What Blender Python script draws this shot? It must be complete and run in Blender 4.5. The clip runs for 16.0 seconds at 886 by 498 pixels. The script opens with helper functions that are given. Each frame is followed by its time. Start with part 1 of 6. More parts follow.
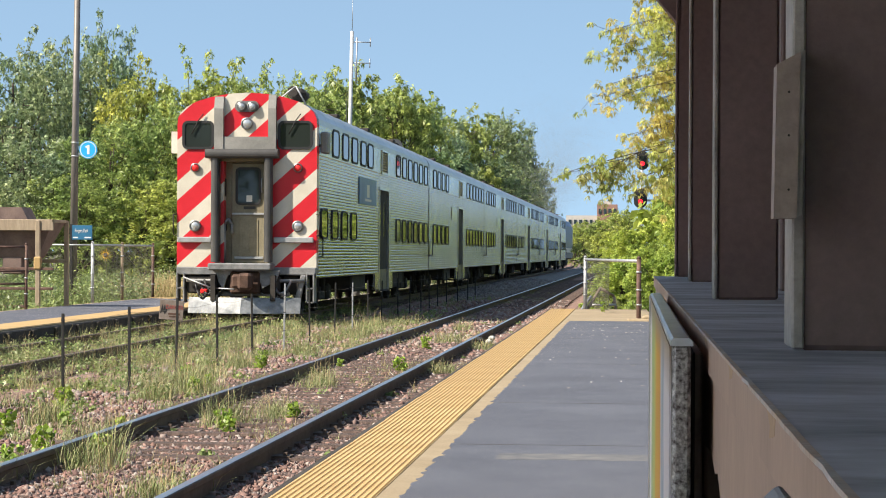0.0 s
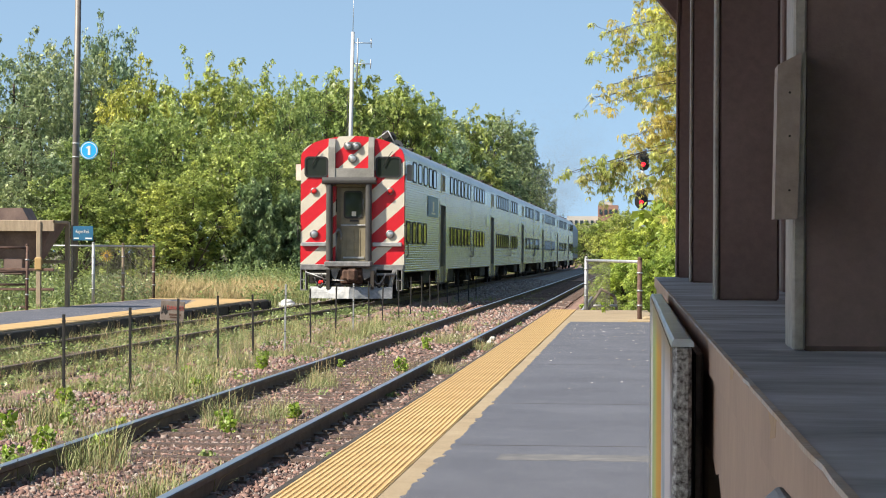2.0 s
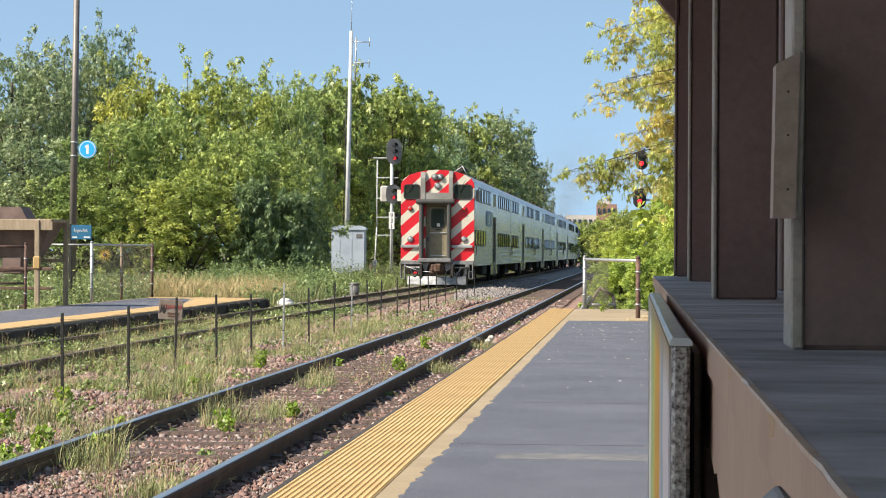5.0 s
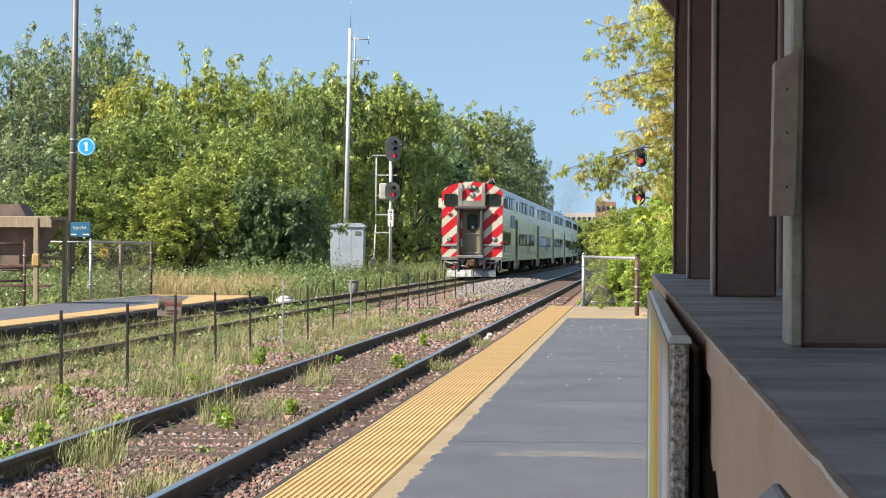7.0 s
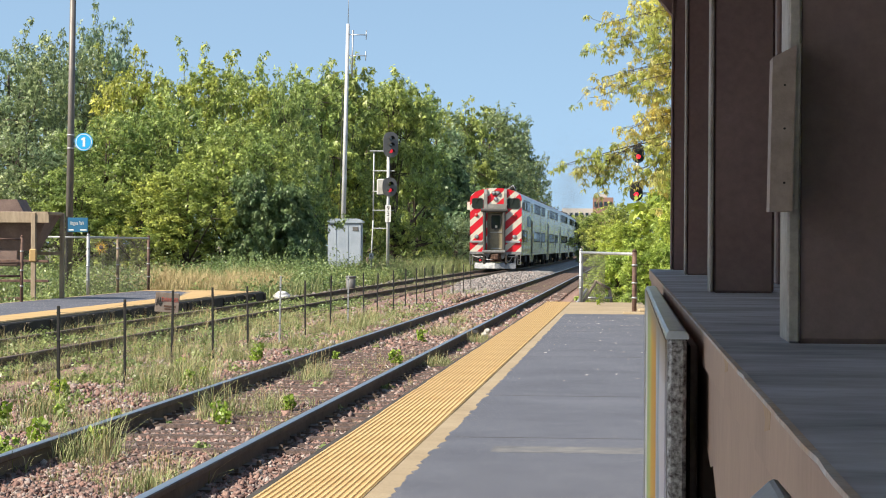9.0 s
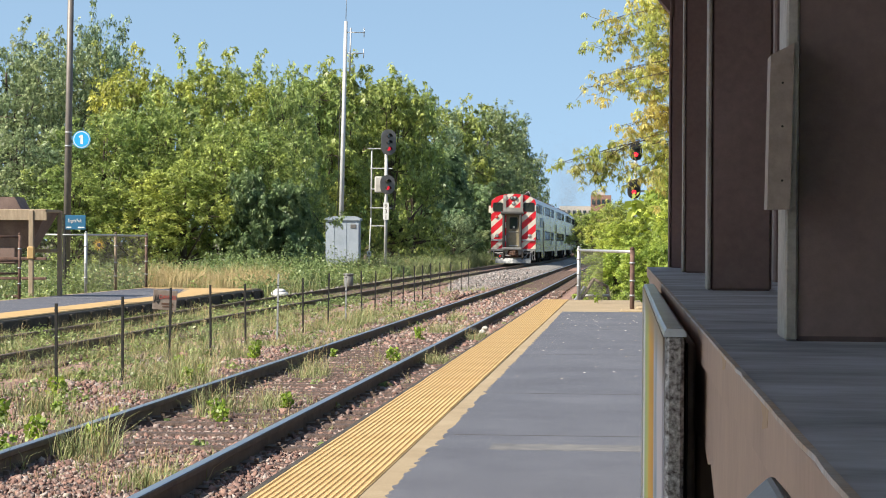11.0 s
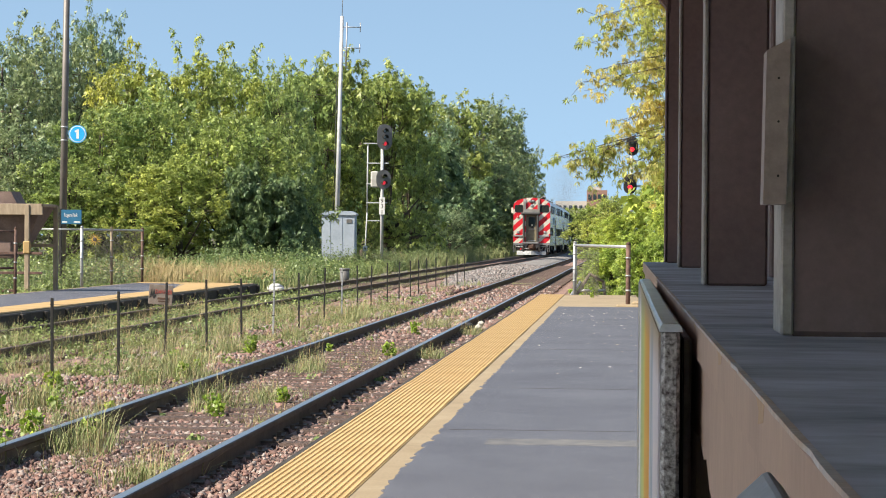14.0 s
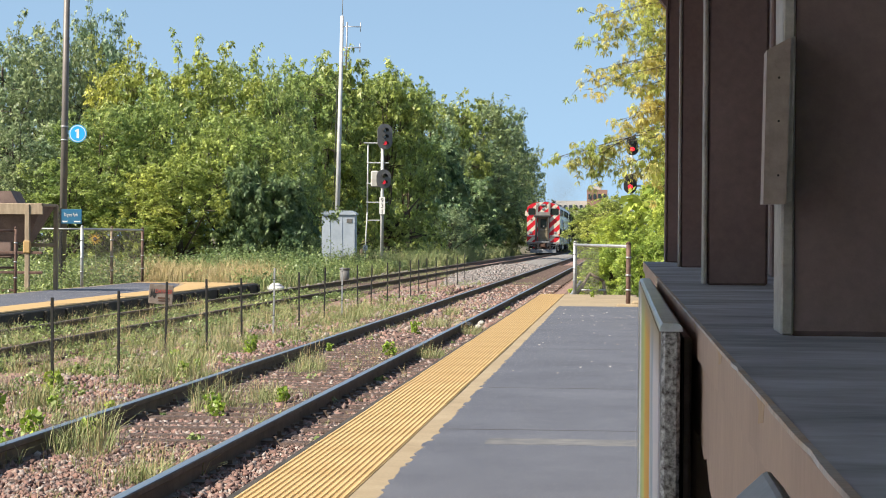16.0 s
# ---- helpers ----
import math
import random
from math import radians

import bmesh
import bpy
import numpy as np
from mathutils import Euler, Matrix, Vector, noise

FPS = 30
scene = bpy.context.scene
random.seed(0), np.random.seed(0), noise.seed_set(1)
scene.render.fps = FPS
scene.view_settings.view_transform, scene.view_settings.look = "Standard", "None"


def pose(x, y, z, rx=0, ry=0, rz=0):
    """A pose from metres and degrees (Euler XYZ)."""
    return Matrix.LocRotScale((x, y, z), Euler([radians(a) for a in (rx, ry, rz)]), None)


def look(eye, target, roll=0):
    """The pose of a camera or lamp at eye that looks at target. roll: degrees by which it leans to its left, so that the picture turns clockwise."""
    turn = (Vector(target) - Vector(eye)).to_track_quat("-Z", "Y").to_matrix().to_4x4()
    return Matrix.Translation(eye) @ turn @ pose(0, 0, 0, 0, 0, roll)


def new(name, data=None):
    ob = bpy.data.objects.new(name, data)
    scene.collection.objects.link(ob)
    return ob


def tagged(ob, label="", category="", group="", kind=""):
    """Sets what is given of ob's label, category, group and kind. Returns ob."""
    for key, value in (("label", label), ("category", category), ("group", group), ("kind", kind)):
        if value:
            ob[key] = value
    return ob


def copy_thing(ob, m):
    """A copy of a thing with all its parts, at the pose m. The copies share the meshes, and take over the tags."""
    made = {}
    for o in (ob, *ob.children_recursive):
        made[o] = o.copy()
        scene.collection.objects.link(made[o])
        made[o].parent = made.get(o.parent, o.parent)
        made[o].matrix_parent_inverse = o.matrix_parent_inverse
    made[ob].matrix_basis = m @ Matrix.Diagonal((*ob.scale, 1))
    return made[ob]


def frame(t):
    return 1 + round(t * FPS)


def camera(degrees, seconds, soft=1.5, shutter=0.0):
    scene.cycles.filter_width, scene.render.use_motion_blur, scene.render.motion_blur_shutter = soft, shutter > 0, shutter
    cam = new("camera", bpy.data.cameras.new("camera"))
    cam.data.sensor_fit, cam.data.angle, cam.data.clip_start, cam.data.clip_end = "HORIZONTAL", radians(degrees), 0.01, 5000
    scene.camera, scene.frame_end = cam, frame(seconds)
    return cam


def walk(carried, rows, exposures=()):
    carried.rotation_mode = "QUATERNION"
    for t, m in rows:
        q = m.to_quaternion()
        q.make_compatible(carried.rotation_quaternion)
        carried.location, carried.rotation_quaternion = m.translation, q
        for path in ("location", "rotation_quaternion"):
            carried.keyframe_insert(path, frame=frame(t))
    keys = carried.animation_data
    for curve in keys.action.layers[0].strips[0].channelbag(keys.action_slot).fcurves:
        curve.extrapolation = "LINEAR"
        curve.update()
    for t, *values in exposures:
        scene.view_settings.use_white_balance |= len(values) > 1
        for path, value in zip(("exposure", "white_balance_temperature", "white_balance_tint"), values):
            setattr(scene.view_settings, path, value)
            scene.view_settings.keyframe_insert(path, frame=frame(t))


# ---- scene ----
EYE = (0.0, 0.0, 1.40)
LENS = 22.18
cam = camera(LENS, 16.0, soft=1.0)
# seconds, and by how much the view drifts from its first aim: sideways and up, in thousandths of a radian
DRIFT = [(0, 0, 0), (0.5, 0, -0.26), (1, 0, -0.26), (1.5, 0.05, 0), (2, 0.4, 0.34), (2.5, 0.66, 0.66), (3, 0.79, 0.71),
         (3.5, 0.5, 0.74), (4, 0.26, 0.6), (4.6, -0.1, 0.2), (5.3, -0.5, -0.4), (6, -0.8, -0.95), (6.5, -0.88, -1.15),
         (7, -0.82, -1.32), (7.5, -0.82, -1.71), (8, -1.2, -2.24), (8.5, -1.6, -2.97), (9, -2.03, -3.34), (9.8, -2.5, -3.85),
         (10.6, -2.9, -4.25), (11.2, -3.15, -4.5), (11.5, -3.34, -4.66), (12, -4.08, -5.45), (12.5, -4.6, -6.05),
         (13, -5.0, -6.55), (13.5, -5.0, -6.7), (14, -4.95, -6.8), (15, -4.95, -6.87), (15.5, -4.92, -6.97), (16, -4.87, -7.0)]
AIM = (338 / 4000, 7 / 4000)
ROLL = 0.3


def view(dx, dy):
    turn, tilt = math.degrees(math.atan(AIM[0] + 0.95 * dx / 1000)), math.degrees(math.atan(AIM[1] + 0.95 * dy / 1000))
    return pose(*EYE, 90 + tilt, 0, turn) @ pose(0, 0, 0, 0, 0, ROLL - 0.02 * dy)


walk(cam, [(t, view(dx, dy)) for t, dx, dy in DRIFT])

# ---- light ----
SUN_FROM = Vector((-0.62, -0.36, 0.67)).normalized()
world = bpy.data.worlds.new("world")
scene.world = world
world.use_nodes = True
wn = world.node_tree.nodes
sky = wn.new("ShaderNodeTexSky")
sky.sky_type, sky.sun_disc = "NISHITA", False
sky.sun_elevation = math.asin(SUN_FROM.z)
sky.sun_rotation = math.atan2(SUN_FROM.x, SUN_FROM.y)
sky.air_density, sky.dust_density, sky.ozone_density = 1.0, 0.8, 0.7
wn["Background"].inputs["Strength"].default_value = 0.126
# the haze-free blue of the clip reaches down to the skyline: the sky is looked up a little higher than it stands
tc, lift = wn.new("ShaderNodeTexCoord"), wn.new("ShaderNodeVectorMath")
lift.operation, lift.inputs[1].default_value = "ADD", (0, 0, 0.26)
norm = wn.new("ShaderNodeVectorMath")
norm.operation = "NORMALIZE"
world.node_tree.links.new(tc.outputs["Generated"], lift.inputs[0])
world.node_tree.links.new(lift.outputs[0], norm.inputs[0])
world.node_tree.links.new(norm.outputs[0], sky.inputs["Vector"])
tint = wn.new("ShaderNodeMix")
tint.data_type, tint.blend_type, tint.inputs[0].default_value, tint.inputs[7].default_value = "RGBA", "MULTIPLY", 1.0, (0.965, 1.0, 0.94, 1)
world.node_tree.links.new(sky.outputs[0], tint.inputs[6])
world.node_tree.links.new(tint.outputs[2], wn["Background"].inputs["Color"])
sun = new("sun", bpy.data.lights.new("sun", "SUN"))
sun.data.energy, sun.data.angle, sun.data.color = 5.0, radians(0.53), (1.0, 0.93, 0.82)
sun.matrix_world = look(SUN_FROM * 50, (0, 0, 0))
scene.view_settings.exposure = 0.92
scene.view_settings.use_white_balance = True
scene.view_settings.white_balance_temperature, scene.view_settings.white_balance_tint = 6850, 10.0

# ---- mesh tools ----
CUBE_FACES = ((0, 3, 2, 1), (4, 5, 6, 7), (0, 1, 5, 4), (1, 2, 6, 5), (2, 3, 7, 6), (3, 0, 4, 7))


class Shape:
    """Gathers the corners and faces of one mesh."""

    def __init__(self):
        self.v, self.f, self.smooth = [], [], set()

    def add(self, verts, faces, m=None, smooth=False):
        n = len(self.v)
        self.v += [tuple(m @ Vector(p)) for p in verts] if m else [tuple(p) for p in verts]
        if smooth:
            self.smooth.update(range(len(self.f), len(self.f) + len(faces)))
        self.f += [tuple(n + i for i in f) for f in faces]
        return self

    def box(self, x0, y0, z0, x1, y1, z1, m=None):
        return self.add([(x0, y0, z0), (x1, y0, z0), (x1, y1, z0), (x0, y1, z0), (x0, y0, z1), (x1, y0, z1), (x1, y1, z1), (x0, y1, z1)], CUBE_FACES, m)

    def soft_box(self, x0, y0, z0, x1, y1, z1, b=0.01, m=None):
        """A box whose twelve edges are chamfered by b."""
        bm = bmesh.new()
        bmesh.ops.create_cube(bm, size=1)
        for v in bm.verts:
            v.co = Vector(((x0 + x1) / 2 + v.co.x * (x1 - x0), (y0 + y1) / 2 + v.co.y * (y1 - y0), (z0 + z1) / 2 + v.co.z * (z1 - z0)))
        bmesh.ops.bevel(bm, geom=bm.edges[:], offset=min(b, 0.45 * min(x1 - x0, y1 - y0, z1 - z0)), segments=1, affect="EDGES")
        self.add([v.co.copy() for v in bm.verts], [[v.index for v in f.verts] for f in bm.faces] if not bm.verts.index_update() else [], m)
        bm.free()
        return self

    def tube(self, a, b, r0, r1=None, n=10, caps=True, smooth=True):
        a, b, r1 = Vector(a), Vector(b), r0 if r1 is None else r1
        q = (b - a).to_track_quat("Z", "Y")
        ring = [Vector((math.cos(2 * math.pi * i / n), math.sin(2 * math.pi * i / n), 0)) for i in range(n)]
        self.add([a + q @ (p * r0) for p in ring] + [b + q @ (p * r1) for p in ring],
                 [(i, (i + 1) % n, n + (i + 1) % n, n + i) for i in range(n)], None, smooth)
        if caps:
            k = len(self.v) - 2 * n
            self.f += [tuple(k + i for i in reversed(range(n))), tuple(k + n + i for i in range(n))]
        return self

    def pipe(self, points, r, n=8):
        for a, b in zip(points, points[1:]):
            self.tube(a, b, r, r, n)
        return self

    def prism(self, outline, axis, lo, hi, m=None, smooth=False):
        """Pushes a closed outline of (u, v) along x, y or z."""
        put = {"x": lambda u, v, w: (w, u, v), "y": lambda u, v, w: (u, w, v), "z": lambda u, v, w: (u, v, w)}[axis]
        n = len(outline)
        self.add([put(u, v, lo) for u, v in outline] + [put(u, v, hi) for u, v in outline],
                 [(i, (i + 1) % n, n + (i + 1) % n, n + i) for i in range(n)], m, smooth)
        k = len(self.v) - 2 * n
        self.f += [tuple(k + i for i in reversed(range(n))), tuple(k + n + i for i in range(n))]
        return self

    def mesh(self, name, mat):
        me = bpy.data.meshes.new(name)
        me.from_pydata(self.v, [], self.f)
        if self.smooth:
            me.polygons.foreach_set("use_smooth", [i in self.smooth for i in range(len(self.f))])
        bm = bmesh.new()
        bm.from_mesh(me)
        bmesh.ops.recalc_face_normals(bm, faces=bm.faces)
        bm.to_mesh(me)
        bm.free()
        for one in mat if isinstance(mat, (list, tuple)) else [mat]:
            me.materials.append(one)
        return me


def part(name, shape, mat, parent=None, label="", m=None):
    """Links a shape (or a ready mesh) as one mesh object under a thing."""
    ob = new(name, shape if isinstance(shape, bpy.types.Mesh) else shape.mesh(name, mat))
    ob.parent = parent
    if m is not None:
        ob.matrix_basis = m
    return tagged(ob, label)


def thing(name, label, category, m=None, group="", kind=""):
    ob = new(name)
    ob.empty_display_size = 0.2
    if m is not None:
        ob.matrix_basis = m
    return tagged(ob, label, category, group, kind)


def rounded(w, h, r, n=3, cx=0.0, cy=0.0):
    """A rectangle's outline with rounded corners."""
    out = []
    for sx, sy, a0 in ((1, 1, 0), (-1, 1, 90), (-1, -1, 180), (1, -1, 270)):
        for i in range(n + 1):
            a = radians(a0 + 90 * i / n)
            out.append((cx + sx * (w / 2 - r) + r * math.cos(a), cy + sy * (h / 2 - r) + r * math.sin(a)))
    return out


def frame_shape(w, h, r, b, y0, y1, m=None, axis="y"):
    """A window's frame: a rounded ring of width b, from y0 to y1 deep."""
    s = Shape()
    a, c = rounded(w, h, r), rounded(w - 2 * b, h - 2 * b, max(r - b, 0.005))
    n = len(a)
    put = (lambda u, v, d: (u, d, v)) if axis == "y" else (lambda u, v, d: (d, u, v))
    s.add([put(*p, y0) for p in a] + [put(*p, y0) for p in c] + [put(*p, y1) for p in a] + [put(*p, y1) for p in c],
          [f for i in range(n) for j in [(i + 1) % n] for f in
           ((i, j, n + j, n + i), (2 * n + i, 2 * n + j, 3 * n + j, 3 * n + i), (i, j, 2 * n + j, 2 * n + i), (n + i, n + j, 3 * n + j, 3 * n + i))], m)
    return s


def quads(name, corners, mat, uvless=True):
    """A mesh of loose four-cornered faces from an (n, 4, 3) array."""
    me = bpy.data.meshes.new(name)
    n = len(corners)
    me.vertices.add(4 * n), me.loops.add(4 * n), me.polygons.add(n)
    me.vertices.foreach_set("co", corners.reshape(-1).astype(np.float32))
    me.loops.foreach_set("vertex_index", np.arange(4 * n, dtype=np.int32))
    me.polygons.foreach_set("loop_start", np.arange(0, 4 * n, 4, dtype=np.int32))
    me.polygons.foreach_set("loop_total", np.full(n, 4, dtype=np.int32))
    me.update(calc_edges=True)
    for one in mat if isinstance(mat, (list, tuple)) else [mat]:
        me.materials.append(one)
    return me


# ---- materials ----
def material(name, rough=0.6, metal=0.0):
    mat = bpy.data.materials.new(name)
    mat.use_nodes = True
    b = mat.node_tree.nodes["Principled BSDF"]
    b.inputs["Roughness"].default_value, b.inputs["Metallic"].default_value = rough, metal
    return mat, mat.node_tree, b


def ramp(nt, fac, stops):
    r = nt.nodes.new("ShaderNodeValToRGB")
    e = r.color_ramp.elements
    while len(e) < len(stops):
        e.new(0.5)
    for el, (p, c) in zip(e, stops):
        el.position, el.color = p, (*c, 1)
    nt.links.new(fac, r.inputs[0])
    return r.outputs[0]


def noise_of(nt, scale, detail=5, rough=0.6, space="Object", stretch=(1, 1, 1)):
    tc, mp, nz = nt.nodes.new("ShaderNodeTexCoord"), nt.nodes.new("ShaderNodeMapping"), nt.nodes.new("ShaderNodeTexNoise")
    mp.inputs["Scale"].default_value = stretch
    nz.inputs["Scale"].default_value, nz.inputs["Detail"].default_value, nz.inputs["Roughness"].default_value = scale, detail, rough
    nt.links.new(tc.outputs[space], mp.inputs[0])
    nt.links.new(mp.outputs[0], nz.inputs["Vector"])
    return nz.outputs["Fac"]


def mixed(nt, a, b, fac, how="MIX"):
    mx = nt.nodes.new("ShaderNodeMix")
    mx.data_type, mx.blend_type = "RGBA", how
    for sock, val in ((mx.inputs[0], fac), (mx.inputs[6], a), (mx.inputs[7], b)):
        if isinstance(val, bpy.types.NodeSocket):
            nt.links.new(val, sock)
        else:
            sock.default_value = (*val, 1) if isinstance(val, tuple) else val
    return mx.outputs[2]


def bumped(nt, b, height, strength=0.3, dist=0.01):
    bp = nt.nodes.new("ShaderNodeBump")
    bp.inputs["Strength"].default_value, bp.inputs["Distance"].default_value = strength, dist
    nt.links.new(height, bp.inputs["Height"])
    nt.links.new(bp.outputs[0], b.inputs["Normal"])


def weathered(name, c0, c1, scale=3.0, fine=60.0, rough=0.7, metal=0.0, bump=0.2, dist=0.004, speck=0.25, stretch=(1, 1, 1)):
    """Two tones mixed by broad stains, with fine grain over them and in the relief."""
    mat, nt, b = material(name, rough, metal)
    broad, grain = noise_of(nt, scale, 6, 0.65, stretch=stretch), noise_of(nt, fine, 4, 0.7, stretch=stretch)
    col = ramp(nt, broad, [(0.35, c0), (0.68, c1)])
    dark = ramp(nt, grain, [(0.3, (1 - speck,) * 3), (0.7, (1, 1, 1))])
    nt.links.new(mixed(nt, col, dark, 1.0, "MULTIPLY"), b.inputs["Base Color"])
    bumped(nt, b, grain, bump, dist)
    return mat


def grainy(name, c0, c1):
    """Asphalt: broad worn patches, with pale and dark stone grains showing."""
    mat, nt, b = material(name, 0.8)
    broad, grain, chips = noise_of(nt, 0.9, 6, 0.65), noise_of(nt, 90, 4, 0.7), noise_of(nt, 150, 2, 0.6)
    col = mixed(nt, ramp(nt, broad, [(0.35, c0), (0.68, c1)]), ramp(nt, grain, [(0.3, (0.55, 0.55, 0.55)), (0.65, (1.08, 1.08, 1.08))]), 1.0, "MULTIPLY")
    pale = ramp(nt, chips, [(0.62, (0, 0, 0)), (0.70, (1, 1, 1))])
    nt.links.new(mixed(nt, col, (0.42, 0.41, 0.40), pale), b.inputs["Base Color"])
    bumped(nt, b, grain, 0.7, 0.005)
    return mat


def leaf_material(name, dark, light, trans=0.25, spread=1.0):
    """Leaves: each one has its own tone; light comes through."""
    mat, nt, b = material(name, 0.42)
    geo = nt.nodes.new("ShaderNodeNewGeometry")
    big = noise_of(nt, 0.35, 3, 0.5)
    col = ramp(nt, geo.outputs["Random Per Island"], [(0.0, dark), (0.75, light), (1.0, tuple(min(1, c * 1.35) for c in light))])
    col2 = mixed(nt, col, ramp(nt, big, [(0.35, (0.62, 0.72, 0.7)), (0.65, (1.15, 1.08, 0.9))]), 1.0, "MULTIPLY")
    who = nt.nodes.new("ShaderNodeObjectInfo")
    col2 = mixed(nt, col2, ramp(nt, who.outputs["Random"], [(0.0, (1.06, 1.0, 0.88)), (0.5, (0.92, 0.97, 1.0)), (1.0, (1.05, 1.06, 1.0))]), spread, "MULTIPLY")
    nt.links.new(col2, b.inputs["Base Color"])
    b.inputs["Specular IOR Level"].default_value = 0.45
    tr, add = nt.nodes.new("ShaderNodeBsdfTranslucent"), nt.nodes.new("ShaderNodeMixShader")
    nt.links.new(col2, tr.inputs[0])
    add.inputs[0].default_value = trans
    nt.links.new(b.outputs[0], add.inputs[1]), nt.links.new(tr.outputs[0], add.inputs[2])
    nt.links.new(add.outputs[0], nt.nodes["Material Output"].inputs[0])
    return mat


def shard_material(name, colours, rough=0.9):
    """Loose stones or stalks: each island takes one of the colours."""
    mat, nt, b = material(name, rough)
    geo = nt.nodes.new("ShaderNodeNewGeometry")
    n = len(colours)
    col = ramp(nt, geo.outputs["Random Per Island"], [(i / max(1, n - 1), c) for i, c in enumerate(colours)])
    grain = noise_of(nt, 90, 3, 0.7)
    nt.links.new(mixed(nt, col, ramp(nt, grain, [(0.3, (0.65, 0.65, 0.65)), (0.7, (1.1, 1.1, 1.1))]), 1.0, "MULTIPLY"), b.inputs["Base Color"])
    bumped(nt, b, grain, 0.4, 0.004)
    return mat


def plain(name, colour, rough=0.5, metal=0.0, grain=0.12):
    return weathered(name, tuple(c * (1 - grain) for c in colour), colour, 2.5, 45, rough, metal, 0.06, 0.002, grain)


def glowing(name, colour, strength):
    mat, nt, b = material(name, 0.3)
    b.inputs["Base Color"].default_value = (*colour, 1)
    b.inputs["Emission Color"].default_value = (*colour, 1)
    b.inputs["Emission Strength"].default_value = strength
    return mat


def glass(name, tint=(0.02, 0.03, 0.03), rough=0.03):
    mat, nt, b = material(name, rough)
    b.inputs["Base Color"].default_value = (*tint, 1)
    b.inputs["Specular IOR Level"].default_value = 0.5
    return mat


M = {}
M["soil"] = weathered("soil", (0.10, 0.085, 0.06), (0.17, 0.15, 0.09), 0.6, 20, 0.95, 0, 0.6, 0.02, 0.4)
M["ballast"] = shard_material("ballast_stone", [(0.12, 0.07, 0.062), (0.25, 0.15, 0.125), (0.31, 0.19, 0.155), (0.33, 0.27, 0.245), (0.17, 0.10, 0.09), (0.29, 0.165, 0.135), (0.15, 0.115, 0.11), (0.45, 0.39, 0.355)])
M["ballast_bed"] = weathered("ballast_bed", (0.26, 0.15, 0.12), (0.42, 0.27, 0.22), 3, 28, 0.95, 0, 0.9, 0.03, 0.55)
M["grey_bed"] = weathered("grey_ballast_bed", (0.20, 0.185, 0.175), (0.36, 0.34, 0.325), 3, 22, 0.95, 0, 0.9, 0.03, 0.55)
M["grey_stone"] = shard_material("grey_ballast_stone", [(0.12, 0.108, 0.105), (0.22, 0.20, 0.195), (0.29, 0.27, 0.262), (0.26, 0.20, 0.185), (0.16, 0.145, 0.145), (0.36, 0.34, 0.33)])
M["steel_rail"] = weathered("rusty_rail_steel", (0.085, 0.062, 0.049), (0.165, 0.12, 0.092), 4, 70, 0.75, 0.2, 0.3, 0.003, 0.3)
M["rail_top"] = plain("polished_rail_head", (0.55, 0.56, 0.58), 0.28, 0.9)
M["sleeper"] = weathered("sleeper_wood", (0.07, 0.046, 0.038), (0.18, 0.12, 0.098), 5, 40, 0.9, 0, 0.7, 0.012, 0.5, (8, 1, 1))
M["asphalt"] = grainy("platform_asphalt", (0.070, 0.075, 0.098), (0.108, 0.114, 0.142))
M["concrete"] = weathered("tan_concrete", (0.28, 0.212, 0.13), (0.36, 0.285, 0.185), 2, 80, 0.9, 0, 0.3, 0.004, 0.25)
M["tactile"] = weathered("yellow_tactile_tile", (0.43, 0.28, 0.115), (0.51, 0.345, 0.155), 1.3, 60, 0.7, 0, 0.15, 0.003, 0.2)
M["edge_timber"] = weathered("dark_platform_edge", (0.03, 0.026, 0.022), (0.07, 0.06, 0.05), 2, 30, 0.9, 0, 0.5, 0.01, 0.4)
M["brown"] = weathered("brown_painted_wood", (0.185, 0.13, 0.134), (0.25, 0.182, 0.188), 2.5, 60, 0.6, 0, 0.25, 0.003, 0.2)
M["ledge"] = weathered("grey_worn_ledge_wood", (0.25, 0.29, 0.36), (0.68, 0.75, 0.87), 3.5, 22, 0.7, 0, 0.2, 0.003, 0.14, (0.9, 1.8, 1))
M["fascia"] = weathered("tan_brown_fascia_paint", (0.39, 0.285, 0.235), (0.50, 0.375, 0.305), 4, 60, 0.6, 0, 0.12, 0.002, 0.12, (1, 1, 0.6))
M["leaf_a"] = leaf_material("leaf_mid_green", (0.13, 0.18, 0.055), (0.40, 0.475, 0.165), 0.38)
M["leaf_b"] = leaf_material("leaf_yellow_green", (0.17, 0.205, 0.05), (0.47, 0.515, 0.15), 0.38)
M["leaf_c"] = leaf_material("leaf_dark_green", (0.11, 0.15, 0.08), (0.31, 0.375, 0.18), 0.36)
M["leaf_silver"] = leaf_material("leaf_silver_green", (0.11, 0.155, 0.085), (0.33, 0.405, 0.24), 0.34)
M["leaf_deep"] = leaf_material("leaf_deep_blue_green", (0.085, 0.14, 0.075), (0.25, 0.34, 0.17), 0.36)
M["leaf_y"] = leaf_material("leaf_turning_yellow", (0.50, 0.43, 0.13), (0.80, 0.68, 0.26), 0.6, 0.0)
M["bark"] = weathered("bark", (0.06, 0.045, 0.035), (0.14, 0.11, 0.085), 6, 40, 0.95, 0, 0.8, 0.02, 0.4, (1, 1, 0.3))
M["grass"] = shard_material("grass_blades", [(0.13, 0.18, 0.06), (0.21, 0.27, 0.09), (0.29, 0.33, 0.13), (0.46, 0.40, 0.23), (0.17, 0.23, 0.08), (0.36, 0.33, 0.17)], 0.7)
